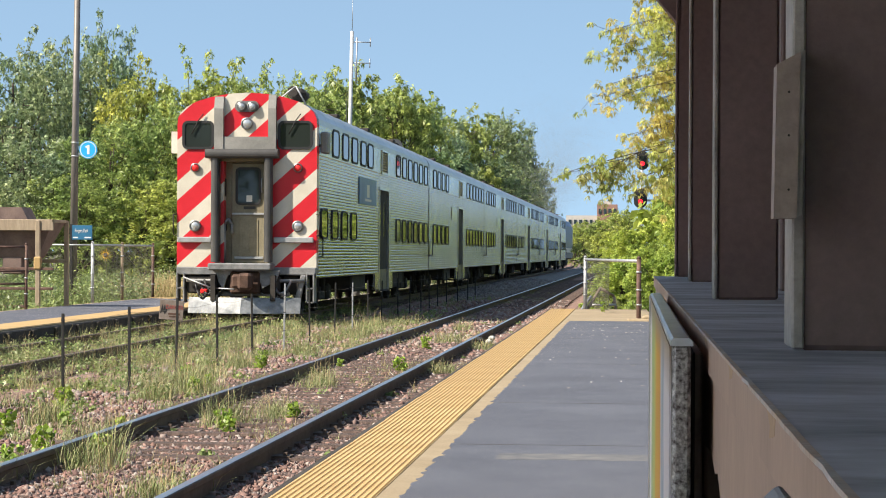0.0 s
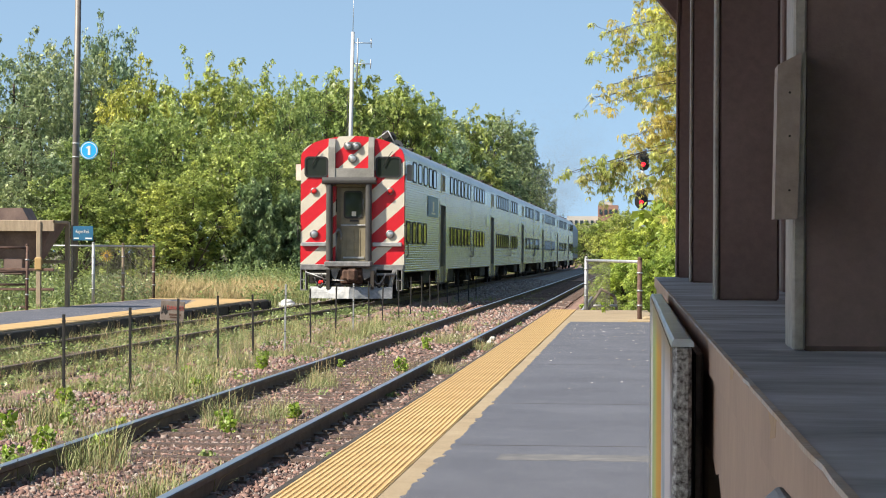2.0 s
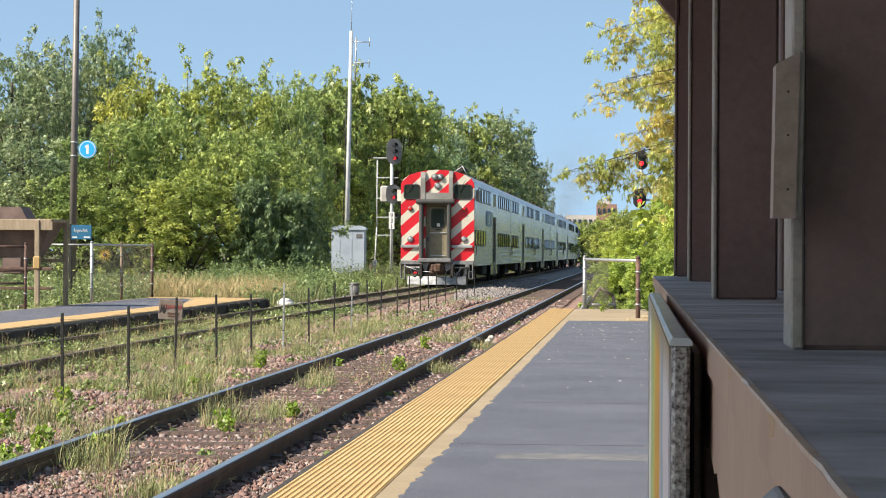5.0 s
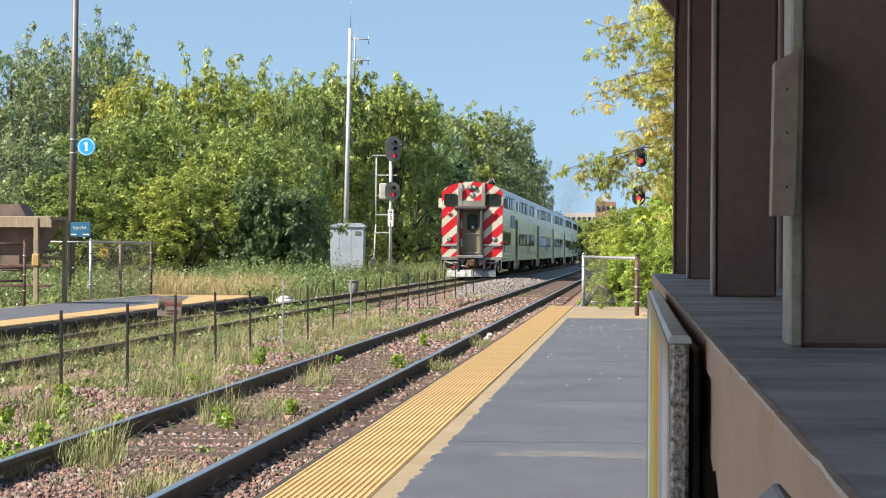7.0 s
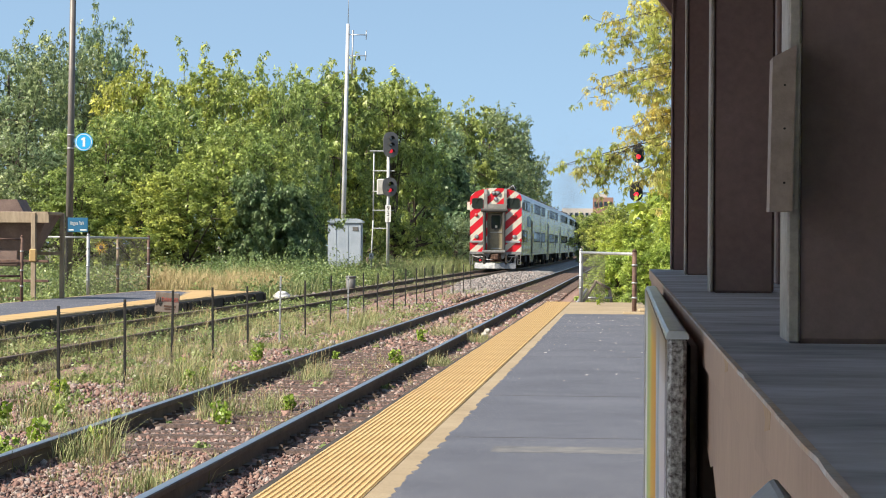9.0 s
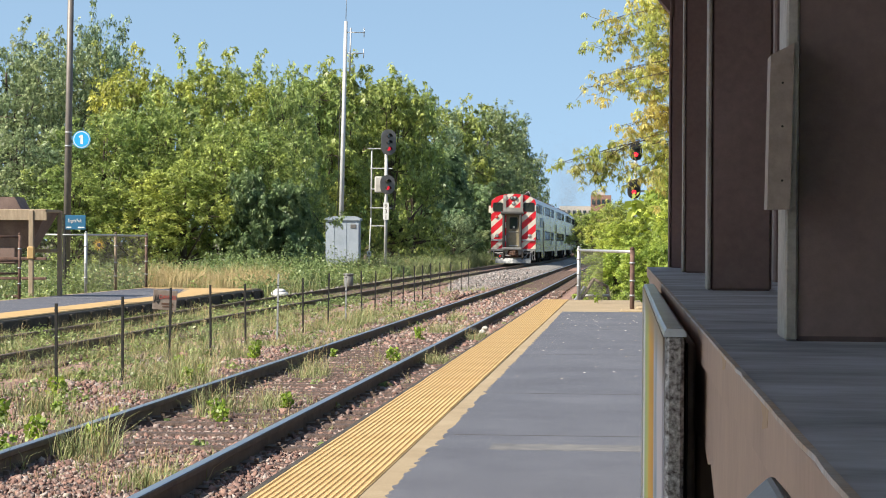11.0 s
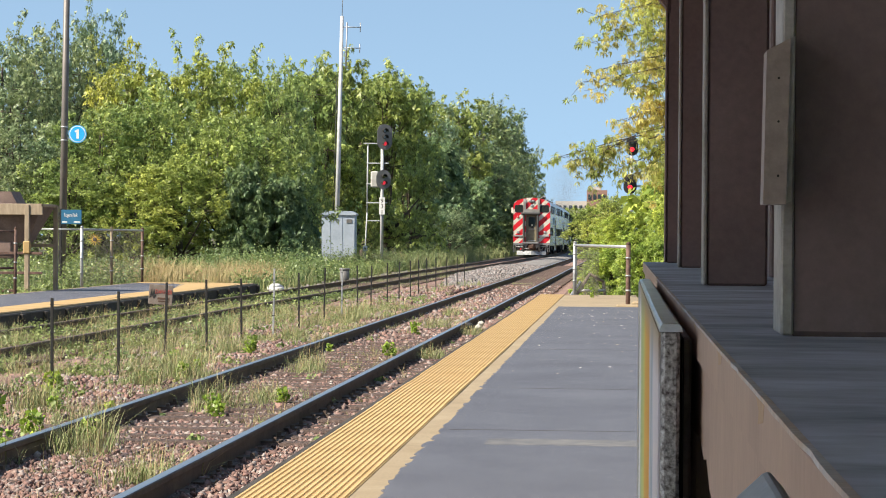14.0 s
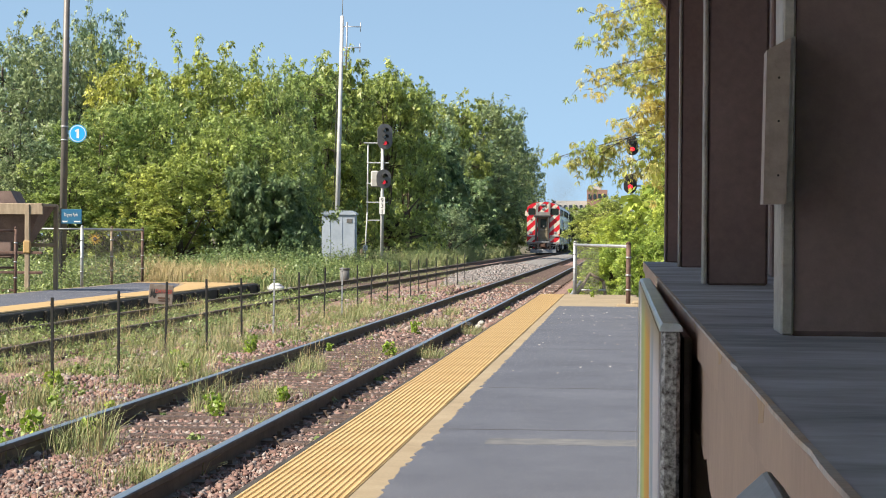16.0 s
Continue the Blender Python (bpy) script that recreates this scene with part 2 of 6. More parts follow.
M["dry_grass"] = shard_material("dry_grass_blades", [(0.42, 0.30, 0.14), (0.60, 0.46, 0.26), (0.28, 0.26, 0.10), (0.52, 0.39, 0.20)], 0.8)
M["black"] = weathered("black_enamel_steel", (0.008, 0.008, 0.008), (0.016, 0.015, 0.014), 6, 80, 0.7, 0.0, 0.1, 0.002, 0.2)
M["galv"] = weathered("galvanised_steel", (0.36, 0.37, 0.38), (0.52, 0.53, 0.54), 5, 70, 0.5, 0.6, 0.1, 0.002, 0.2)
M["stainless"] = weathered("brushed_stainless", (0.54, 0.545, 0.535), (0.66, 0.66, 0.645), 0.5, 30, 0.24, 0.97, 0.12, 0.003, 0.15)
M["white"] = weathered("cream_white_paint", (0.62, 0.58, 0.50), (0.74, 0.71, 0.64), 1.2, 40, 0.45, 0, 0.05, 0.002, 0.12)
M["red"] = weathered("signal_red_paint", (0.55, 0.012, 0.016), (0.68, 0.022, 0.028), 1.2, 40, 0.42, 0, 0.05, 0.002, 0.12)
M["glass"] = glass("dark_window_glass")
M["blue"] = plain("blue_sign_enamel", (0.03, 0.15, 0.28), 0.4)


def striped(name, shift):
    """Red and cream diagonal bands on the front."""
    mat, nt, b = material(name, 0.42)
    tc, sep = nt.nodes.new("ShaderNodeTexCoord"), nt.nodes.new("ShaderNodeSeparateXYZ")
    nt.links.new(tc.outputs["Object"], sep.inputs[0])

    def calc(op, a, c):
        n = nt.nodes.new("ShaderNodeMath")
        n.operation = op
        for k, val in enumerate((a, c)):
            if isinstance(val, bpy.types.NodeSocket):
                nt.links.new(val, n.inputs[k])
            else:
                n.inputs[k].default_value = val
        return n.outputs[0]

    u = calc("ADD", calc("SUBTRACT", sep.outputs[2], calc("MULTIPLY", sep.outputs[0], 0.89)), 9.05 - shift)
    red = calc("LESS_THAN", calc("MODULO", u, 0.905), 0.50)
    broad, grain = noise_of(nt, 1.6, 5, 0.6), noise_of(nt, 50, 3, 0.7)
    cream = ramp(nt, broad, [(0.35, (0.54, 0.495, 0.41)), (0.65, (0.65, 0.61, 0.525))])
    paint = ramp(nt, broad, [(0.35, (0.52, 0.008, 0.018)), (0.65, (0.62, 0.014, 0.028))])
    col = mixed(nt, cream, paint, red)
    nt.links.new(mixed(nt, col, ramp(nt, grain, [(0.25, (0.86, 0.85, 0.83)), (0.6, (1, 1, 1))]), 1.0, "MULTIPLY"), b.inputs["Base Color"])
    return mat


M["stripes_l"] = striped("striped_paint", 3.37)
M["stripes_r"] = striped("striped_paint", 3.65)
M["worn_brown"] = weathered("worn_brown_paint", (0.32, 0.26, 0.245), (0.44, 0.37, 0.35), 5, 70, 0.6, 0, 0.3, 0.003, 0.3)
M["corroded"] = weathered("corroded_metal", (0.05, 0.042, 0.045), (0.70, 0.74, 0.78), 150, 260, 0.5, 0.3, 0.5, 0.002, 0.3)
# the sky's bright reflection on the top rail is put into this colour
M["blue_grey"] = weathered("sky_tinted_metal", (0.46, 0.52, 0.60), (0.66, 0.72, 0.80), 5, 60, 0.3, 0.5, 0.2, 0.002, 0.2)
M["pale_cap"] = weathered("pale_blue_grey_paint", (0.66, 0.72, 0.80), (0.78, 0.82, 0.88), 3, 60, 0.45, 0, 0.05, 0.001, 0.1)
M["rubber"] = plain("black_rubber_and_gap_shade", (0.018, 0.018, 0.02), 0.55)
M["gangway"] = weathered("dark_grey_rubber", (0.045, 0.044, 0.044), (0.075, 0.073, 0.07), 2, 40, 0.55, 0, 0.1, 0.003, 0.2)
M["under"] = weathered("grimy_underframe_and_interior_dark", (0.018, 0.016, 0.014), (0.06, 0.05, 0.042), 2.5, 30, 0.8, 0.1, 0.4, 0.006, 0.4)
M["roof_steel"] = weathered("roof_stainless", (0.50, 0.51, 0.52), (0.66, 0.67, 0.68), 0.7, 20, 0.36, 0.85, 0.1, 0.003, 0.15, (6, 0.4, 1))
M["door_tan"] = weathered("grey_tan_door_paint", (0.20, 0.17, 0.11), (0.32, 0.28, 0.19), 1.8, 30, 0.5, 0.1, 0.1, 0.003, 0.25)
M["grey_paint"] = weathered("grey_paint", (0.20, 0.195, 0.18), (0.30, 0.29, 0.27), 2, 40, 0.5, 0, 0.1, 0.003, 0.2)
M["pipe_grey"] = weathered("pale_grey_steel", (0.17, 0.175, 0.18), (0.34, 0.34, 0.34), 4, 40, 0.5, 0.3, 0.2, 0.003, 0.3)
M["route_blue"] = weathered("faded_blue_panel", (0.06, 0.16, 0.34), (0.13, 0.26, 0.46), 1.5, 30, 0.4, 0, 0.05, 0.002, 0.15)
M["lamp_rim"] = plain("lamp_rim_metal", (0.22, 0.22, 0.22), 0.4, 0.6)
M["lens_dark"] = weathered("lamp_reflector", (0.10, 0.105, 0.105), (0.25, 0.26, 0.26), 12, 40, 0.12, 0.7, 0.02, 0.001, 0.1)
M["lens_clear"] = weathered("clear_lamp_lens", (0.45, 0.47, 0.48), (0.72, 0.73, 0.74), 14, 40, 0.15, 0.6, 0.05, 0.001, 0.1)
M["lens_red"] = plain("red_lens", (0.75, 0.03, 0.03), 0.15)
M["cab_glass"] = glass("cab_window_glass", (0.022, 0.028, 0.026), 0.06)
M["rust"] = weathered("rusty_iron", (0.055, 0.03, 0.022), (0.15, 0.085, 0.06), 5, 40, 0.85, 0.2, 0.4, 0.006, 0.35)
# scuffs, and sun dapples put into the colour as broad pale patches
M["plough"] = weathered("scuffed_and_sun_dappled_paint", (0.05, 0.07, 0.09), (0.34, 0.35, 0.36), 2.6, 14, 0.5, 0, 0.15, 0.004, 0.3)
M["loco_blue"] = plain("locomotive_blue", (0.015, 0.07, 0.21), 0.4)
M["board"] = weathered("weathered_board", (0.15, 0.115, 0.095), (0.27, 0.225, 0.195), 6, 60, 0.8, 0, 0.2, 0.003, 0.3)
M["wire"] = plain("fence_wire", (0.17, 0.155, 0.14), 0.7, 0.2)
M["tan_steel"] = weathered("tan_rusted_steel", (0.20, 0.15, 0.10), (0.34, 0.27, 0.19), 5, 60, 0.8, 0.1, 0.2, 0.003, 0.3)
M["rust_pipe"] = weathered("rusty_pipe", (0.09, 0.05, 0.04), (0.22, 0.13, 0.10), 7, 60, 0.8, 0.1, 0.3, 0.003, 0.35)
M["tan_wood"] = weathered("weathered_tan_wood", (0.30, 0.23, 0.16), (0.44, 0.35, 0.25), 4, 50, 0.85, 0, 0.4, 0.004, 0.3, (4, 4, 0.6))
M["bin_brown"] = weathered("purple_brown_bin", (0.13, 0.085, 0.075), (0.24, 0.165, 0.14), 2.5, 40, 0.75, 0, 0.2, 0.004, 0.25)
M["pole_grey"] = weathered("grey_brown_pole", (0.13, 0.115, 0.105), (0.19, 0.17, 0.155), 2, 40, 0.5, 0.2, 0.05, 0.002, 0.15)
M["pale_box"] = weathered("pale_grey_box", (0.42, 0.41, 0.38), (0.58, 0.57, 0.54), 3, 40, 0.6, 0.1, 0.1, 0.003, 0.2)
M["cyan_sign"] = plain("bright_blue_sign", (0.02, 0.42, 0.85), 0.4)
M["white_sign"] = plain("white_sign_paint", (0.78, 0.78, 0.77), 0.5)
M["signal_grey"] = weathered("signal_grey_paint", (0.14, 0.135, 0.13), (0.21, 0.205, 0.20), 3, 40, 0.5, 0.1, 0.1, 0.003, 0.2)
M["galv_white"] = weathered("pale_galvanised", (0.44, 0.45, 0.46), (0.60, 0.61, 0.62), 2, 40, 0.55, 0.1, 0.1, 0.003, 0.25)
M["red_glow"] = glowing("lit_red_lamp", (1.0, 0.012, 0.03), 2.2)
M["red_dim"] = glowing("red_signal_lens", (0.6, 0.03, 0.05), 0.6)
M["cabin"] = weathered("silver_cabin_metal", (0.34, 0.40, 0.48), (0.46, 0.52, 0.60), 0.8, 20, 0.5, 0.1, 0.08, 0.004, 0.15)
M["far_concrete"] = plain("far_concrete", (0.5, 0.47, 0.43), 0.8)
M["far_brick"] = plain("far_brick", (0.30, 0.17, 0.13), 0.85)
M["weed_stalk"] = shard_material("weed_stalks", [(0.10, 0.15, 0.045), (0.17, 0.23, 0.08), (0.25, 0.28, 0.11), (0.36, 0.33, 0.16), (0.13, 0.19, 0.065)], 0.7)
M["weed_stem"] = plain("weed_stem", (0.14, 0.16, 0.06), 0.7)
M["leaf_bright"] = leaf_material("leaf_bright_green", (0.17, 0.26, 0.03), (0.36, 0.46, 0.08), 0.35)
M["leaf_olive"] = leaf_material("leaf_olive", (0.38, 0.41, 0.11), (0.66, 0.66, 0.22), 0.6, 0.0)
M["leaf_weed"] = leaf_material("leaf_weed_green", (0.13, 0.18, 0.06), (0.29, 0.35, 0.14), 0.3)
M["trim_grey"] = weathered("worn_grey_trim", (0.28, 0.27, 0.265), (0.50, 0.49, 0.485), 6, 70, 0.6, 0, 0.3, 0.003, 0.3)
M["worn_asphalt"] = weathered("worn_asphalt", (0.09, 0.092, 0.105), (0.19, 0.185, 0.18), 7, 90, 0.9, 0, 0.3, 0.003, 0.3)
M["leaf_g"] = leaf_material("leaf_bush_green", (0.24, 0.31, 0.055), (0.50, 0.58, 0.15), 0.45)
M["chipped"] = weathered("chipped_edge_paint", (0.58, 0.62, 0.68), (0.58, 0.42, 0.28), 7, 90, 0.7, 0, 0.3, 0.002, 0.3)
M["bare_tan"] = weathered("bare_tan_wood", (0.46, 0.33, 0.23), (0.58, 0.43, 0.29), 8, 60, 0.8, 0, 0.2, 0.002, 0.2)
M["soot"] = plain("soot_haze", (0.24, 0.25, 0.26), 0.95)
M["faded_red"] = plain("faded_red_paint", (0.40, 0.07, 0.055), 0.7)
M["petal"] = plain("yellow_petal", (0.75, 0.42, 0.03), 0.6)
M["litter"] = shard_material("leaf_scraps", [(0.45, 0.40, 0.32), (0.65, 0.62, 0.56), (0.35, 0.28, 0.18)], 0.8)


def mural_paint():
    mat, nt, b = material("mural_paint", 0.45)
    tc, sep = nt.nodes.new("ShaderNodeTexCoord"), nt.nodes.new("ShaderNodeSeparateXYZ")
    nt.links.new(tc.outputs["Object"], sep.inputs[0])
    warp, along_y = noise_of(nt, 3.0, 3, 0.5), nt.nodes.new("ShaderNodeMath")
    along_y.operation = "MULTIPLY_ADD"
    nt.links.new(warp, along_y.inputs[0])
    along_y.inputs[1].default_value = 0.9
    nt.links.new(sep.outputs[1], along_y.inputs[2])
    span = nt.nodes.new("ShaderNodeMath")
    span.operation, span.inputs[1].default_value = "DIVIDE", 8.0
    nt.links.new(along_y.outputs[0], span.inputs[0])
    # the whitish last stops paint the sky's gloss over the picture's far end
    flow = ramp(nt, span.outputs[0], [(0.36, (0.66, 0.67, 0.76)), (0.405, (0.70, 0.71, 0.80)), (0.42, (0.26, 0.38, 0.52)), (0.45, (0.55, 0.62, 0.72)), (0.465, (0.78, 0.36, 0.03)), (0.53, (0.80, 0.48, 0.06)), (0.55, (0.66, 0.66, 0.14)), (0.63, (0.42, 0.58, 0.30)), (0.66, (0.84, 0.88, 0.88)), (0.72, (0.80, 0.86, 0.90))])
    rise = nt.nodes.new("ShaderNodeMapRange")
    rise.inputs[1].default_value, rise.inputs[2].default_value = 1.24, 1.30
    nt.links.new(sep.outputs[2], rise.inputs[0])
    nt.links.new(mixed(nt, flow, (0.34, 0.27, 0.20), rise.outputs[0]), b.inputs["Base Color"])
    return mat


M["mural"] = mural_paint()


# ---- the lie of the land: the tracks run along +y, the rail heads are at z = 0 ----
def bend(y):
    """How far the tracks swing aside at y."""
    return 0.0052 * (y - 48.4) * (y > 48.4) - 1.6e-4 * max(0.0, y - 210) ** 2


def track_x(y):
    return -8.36 + bend(y)


def near_x(y):
    return -3.40 + 0.0019 * (max(y, 5) - 15) - 1.6e-4 * max(0.0, y - 210) ** 2


YS = [-30, 0, 8, 12, 16, 20, 26, 34, 44, 56, 70, 90, 110, 140, 170, 210, 240, 270, 300, 340, 380, 430, 500]


def strip(name, profile, mat, centre, ys, parent=None, closed=True):
    """Sweeps a cross-section (x, z) along a track's line."""
    s, n = Shape(), len(profile)
    for y in ys:
        s.v += [(centre(y) + u, y, w) for u, w in profile]
    for j in range(len(ys) - 1):
        s.f += [(j * n + i, j * n + (i + 1) % n, (j + 1) * n + (i + 1) % n, (j + 1) * n + i) for i in range(n if closed else n - 1)]
    if closed:
        s.f += [tuple(range(n)), tuple(reversed([(len(ys) - 1) * n + i for i in range(n)]))]
    return part(name, s, mat, parent)


def build_ground():
    n, m = 90, 130
    xs = np.concatenate([np.linspace(-3000, -60, 8), np.linspace(-40, 40, n), np.linspace(60, 3000, 8)])
    ys = np.concatenate([np.linspace(-400, -30, 6), np.linspace(-10, 420, m), np.linspace(500, 4500, 8)])
    s = Shape()
    for y in ys:
        for x in xs:
            z = -0.30 + 0.05 * noise.noise((x * 0.4, y * 0.3, 0)) if abs(x) < 60 and -20 < y < 430 else -0.3
            if x < -14:
                z += 0.25 * min(1, (-14 - x) / 4)
            s.v.append((x, y, z))
    k = len(xs)
    s.f = [(j * k + i, j * k + i + 1, (j + 1) * k + i + 1, (j + 1) * k + i) for j in range(len(ys) - 1) for i in range(k - 1)]
    tagged(part("ground", s, M["soil"]), "weedy brown earth under grass beside the tracks", "ground", kind="structure")
    beds = strip("ballast_bed", [(-2.3, -0.42), (-1.6, -0.19), (-1.3, -0.215), (1.3, -0.215), (1.6, -0.19), (2.3, -0.42)], M["ballast_bed"], near_x, YS)
    tagged(beds, "reddish crushed stone bed under the railway track", "track bed", kind="structure")
    beds = strip("ballast_bed", [(-1.9, -0.42), (-1.5, -0.18), (1.6, -0.18), (2.3, -0.30), (2.9, -0.42)], M["ballast_bed"], track_x, YS)
    tagged(beds, "grey crushed stone bed under the far railway track", "track bed", kind="structure")


RIDGE_YS = [74, 78, 83, 90, 100, 112, 126, 140, 170, 210, 260, 320]


def ridge_z(y):
    return -0.30 + 0.26 * min(1, max(0, (y - 74) / 22))


def build_ridge():
    """Fresh grey stone heaped between the two tracks."""
    s = Shape()
    for y in RIDGE_YS:
        a, b, top = track_x(y) + 0.95, near_x(y) - 0.9, ridge_z(y)
        s.v += [(a, y, -0.3), (a + 0.5, y, top - 0.06), ((a + b) / 2, y, top), (b - 0.5, y, top - 0.05), (b, y, -0.3)]
    s.f = [(5 * j + i, 5 * j + i + 1, 5 * j + 6 + i, 5 * j + 5 + i) for j in range(len(RIDGE_YS) - 1) for i in range(4)] + [(0, 1, 2, 3, 4)]
    tagged(part("ballast_ridge", s, M["grey_bed"]), "heap of fresh grey crushed stone between the tracks", "track bed", kind="structure")


RAIL = [(-0.07, -0.17), (0.07, -0.17), (0.07, -0.155), (0.014, -0.135), (0.012, -0.05), (0.036, -0.036), (0.036, -0.006), (0.028, 0.0),
        (-0.028, 0.0), (-0.036, -0.006), (-0.036, -0.036), (-0.012, -0.05), (-0.014, -0.135), (-0.07, -0.155)]


def build_track(centre, label, y0, y1, shiny=True):
    t = thing("railway_track", label, "track", kind="structure")
    ys = [y for y in YS if y0 <= y <= 430]
    for side in (-0.72, 0.72):
        r = strip("rail", [(u + side, w) for u, w in RAIL], M["steel_rail"], centre, ys, t)
        if shiny:
            strip("rail_head", [(side - 0.03, 0.0005), (side + 0.03, 0.0005), (side + 0.024, 0.004), (side - 0.024, 0.004)], M["rail_top"], centre, ys, r)
    rnd = random.Random(5)
    plank = Shape().soft_box(-1.28, -0.11, -0.2, 1.28, 0.11, -0.145, 0.02).mesh("sleeper", M["sleeper"])
    tie_plate = Shape()
    for side in (-0.72, 0.72):
        tie_plate.box(side - 0.13, -0.09, -0.146, side + 0.13, 0.09, -0.132)
        for u in (-0.09, 0.09):
            tie_plate.box(side + u - 0.015, -0.06, -0.134, side + u + 0.015, -0.03, -0.105)
    tie_plate = tie_plate.mesh("tie_plate", M["steel_rail"])
    y = y0
    while y < y1:
        s = part("sleeper", plank, None, t, m=pose(centre(y) + rnd.uniform(-0.04, 0.04), y, rnd.uniform(0.008, 0.026) - (0.02 if y < 16.5 else 0), 0, 0, rnd.uniform(-1.2, 1.2)))
        if y < 45:
            part("tie_plate", tie_plate, None, s)
        y += 0.53 + rnd.uniform(-0.03, 0.03)


def build_near_platform():
    p = thing("platform", "low platform of dark asphalt with a yellow tactile edge", "platform", kind="structure")
    x0, end = -1.785, 49.2
    # asphalt with an uneven edge against the tan strip
    rnd = random.Random(3)
    left = [(-1.135 + 0.018 * noise.noise((y * 0.9, 3.1, 0)) + 0.022 * noise.noise((y * 4.0, 1.0, 0)) + rnd.uniform(-0.016, 0.016), y) for y in np.arange(-4, 40.4, 0.07)]
    s = Shape().prism(left[::-1] + [(5.0, -4), (5.0, 40.2 + 0.0)] + [], "z", -0.25, 0.2)
    part("asphalt_surface", s, M["asphalt"], p)
    part("concrete_margin", Shape().prism([(-1.262, -4), (-1.05, -4), (-1.05, 39.9), (3.0, 39.9), (3.0, 47.5), (0.3, 47.6), (0.28, end), (x0 + 0.05, end), (x0 + 0.05, end - 0.9), (-1.262, end - 0.9)], "z", -0.25, 0.194), M["concrete"], p, "tan concrete strip")
    part("edge_beam", Shape().soft_box(x0 - 0.09, -4, -0.3, x0, end, 0.17, 0.02), M["edge_timber"], p, "dark timber edge beam")
    part("platform_core", Shape().box(x0, -4, -0.3, -1.24, end, 0.17), M["edge_timber"], p)
    w, pitch = 0.522, 1.22
    tile = Shape().soft_box(0, 0.003, 0.17, w, pitch - 0.003, 0.2, 0.004)
    ring = [(math.cos(a), math.sin(a)) for a in np.linspace(0, 2 * math.pi, 6)[:-1]]
    for i in range(15):
        for j in range(36):
            cx, cy = 0.02 + i * 0.0346, 0.02 + j * 0.0337
            v = [(cx + 0.0135 * a, cy + 0.0135 * b, 0.2) for a, b in ring] + [(cx + 0.008 * a, cy + 0.008 * b, 0.2065) for a, b in ring]
            tile.add(v, [(k, (k + 1) % 5, 5 + (k + 1) % 5, 5 + k) for k in range(5)] + [(5, 6, 7, 8, 9)])
    mesh = tile.mesh("tactile_tile", M["tactile"])
    y = 4.0
    while y + pitch < end + 0.1:
        part("tactile_tile", mesh, None, p, m=pose(x0 + 0.004, y, rnd.uniform(-0.002, 0.003)))
        y += pitch
    # cracks and repair strips
    part("worn_band", Shape().prism([(-0.8 + 0.05 * k, 13.15 + 0.06 * noise.noise((k * 0.7, 0, 1))) for k in range(30)] + [(-0.8 + 0.05 * k, 13.55 + 0.06 * noise.noise((k * 0.7, 5, 1))) for k in reversed(range(30))], "z", 0.19, 0.2008), M["worn_asphalt"], p, "paler worn band in the asphalt")
    for y, tilt in ((14.15, 0.002), (18.15, -0.002), (24.6, 0.003), (32.0, 0.002)):
        part("joint", Shape().prism([(-1.08 + 4 * k / 20, y + tilt * k + 0.012 * noise.noise((k * 0.9, y, 0))) for k in range(21)] +
             [(-1.08 + 4 * k / 20, y + 0.02 + tilt * k + 0.012 * noise.noise((k * 0.9, y, 3))) for k in reversed(range(21))], "z", 0.198, 0.2006), M["edge_timber"], p, "dark asphalt joint")


def build_far_platform():
    p = thing("platform", "far low platform of dark asphalt with a yellow edge stripe", "platform", kind="structure")
    part("asphalt_surface", Shape().prism([(-12.9, 10), (-10.755, 10), (-10.755, 53.5), (-11.6, 58.6), (-12.9, 59.6)], "z", -0.3, 0.15), M["asphalt"], p)
    part("end_strip", Shape().prism([(-10.76, 53.8), (-10.76, 60.6), (-13.05, 60.6), (-13.05, 59.9), (-11.5, 58.9)], "z", 0.0, 0.149), M["tactile"], p, "yellow end strip")
    part("concrete_margin", Shape().box(-13.1, 10, -0.3, -9.95, 60.7, 0.143), M["concrete"], p, "tan concrete margin")
    y = 10.0
    tile = Shape().soft_box(-10.75, 0.004, 0.1, -9.98, 1.216, 0.153, 0.004).mesh("tactile_tile", M["tactile"])
    while y < 59:
        part("tactile_tile", tile, None, p, m=pose(0, y, 0))
        y += 1.22
    part("edge_beam", Shape().soft_box(-9.98, 10, -0.4, -9.86, 60.7, 0.12, 0.02), M["edge_timber"], p, "dark timber edge beam")
    post = Shape().soft_box(-9.86, -0.09, -0.4, -9.80, 0.09, 0.1, 0.01).mesh("edge_post", M["edge_timber"])
    for k in range(32):
        part("edge_post", post, None, p, m=pose(0, 14 + 1.5 * k, 0))
    part("edge_beam", Shape().soft_box(-13.1, 60.7, -0.4, -9.9, 60.8, 0.12, 0.02), M["edge_timber"], p, "dark timber edge beam")


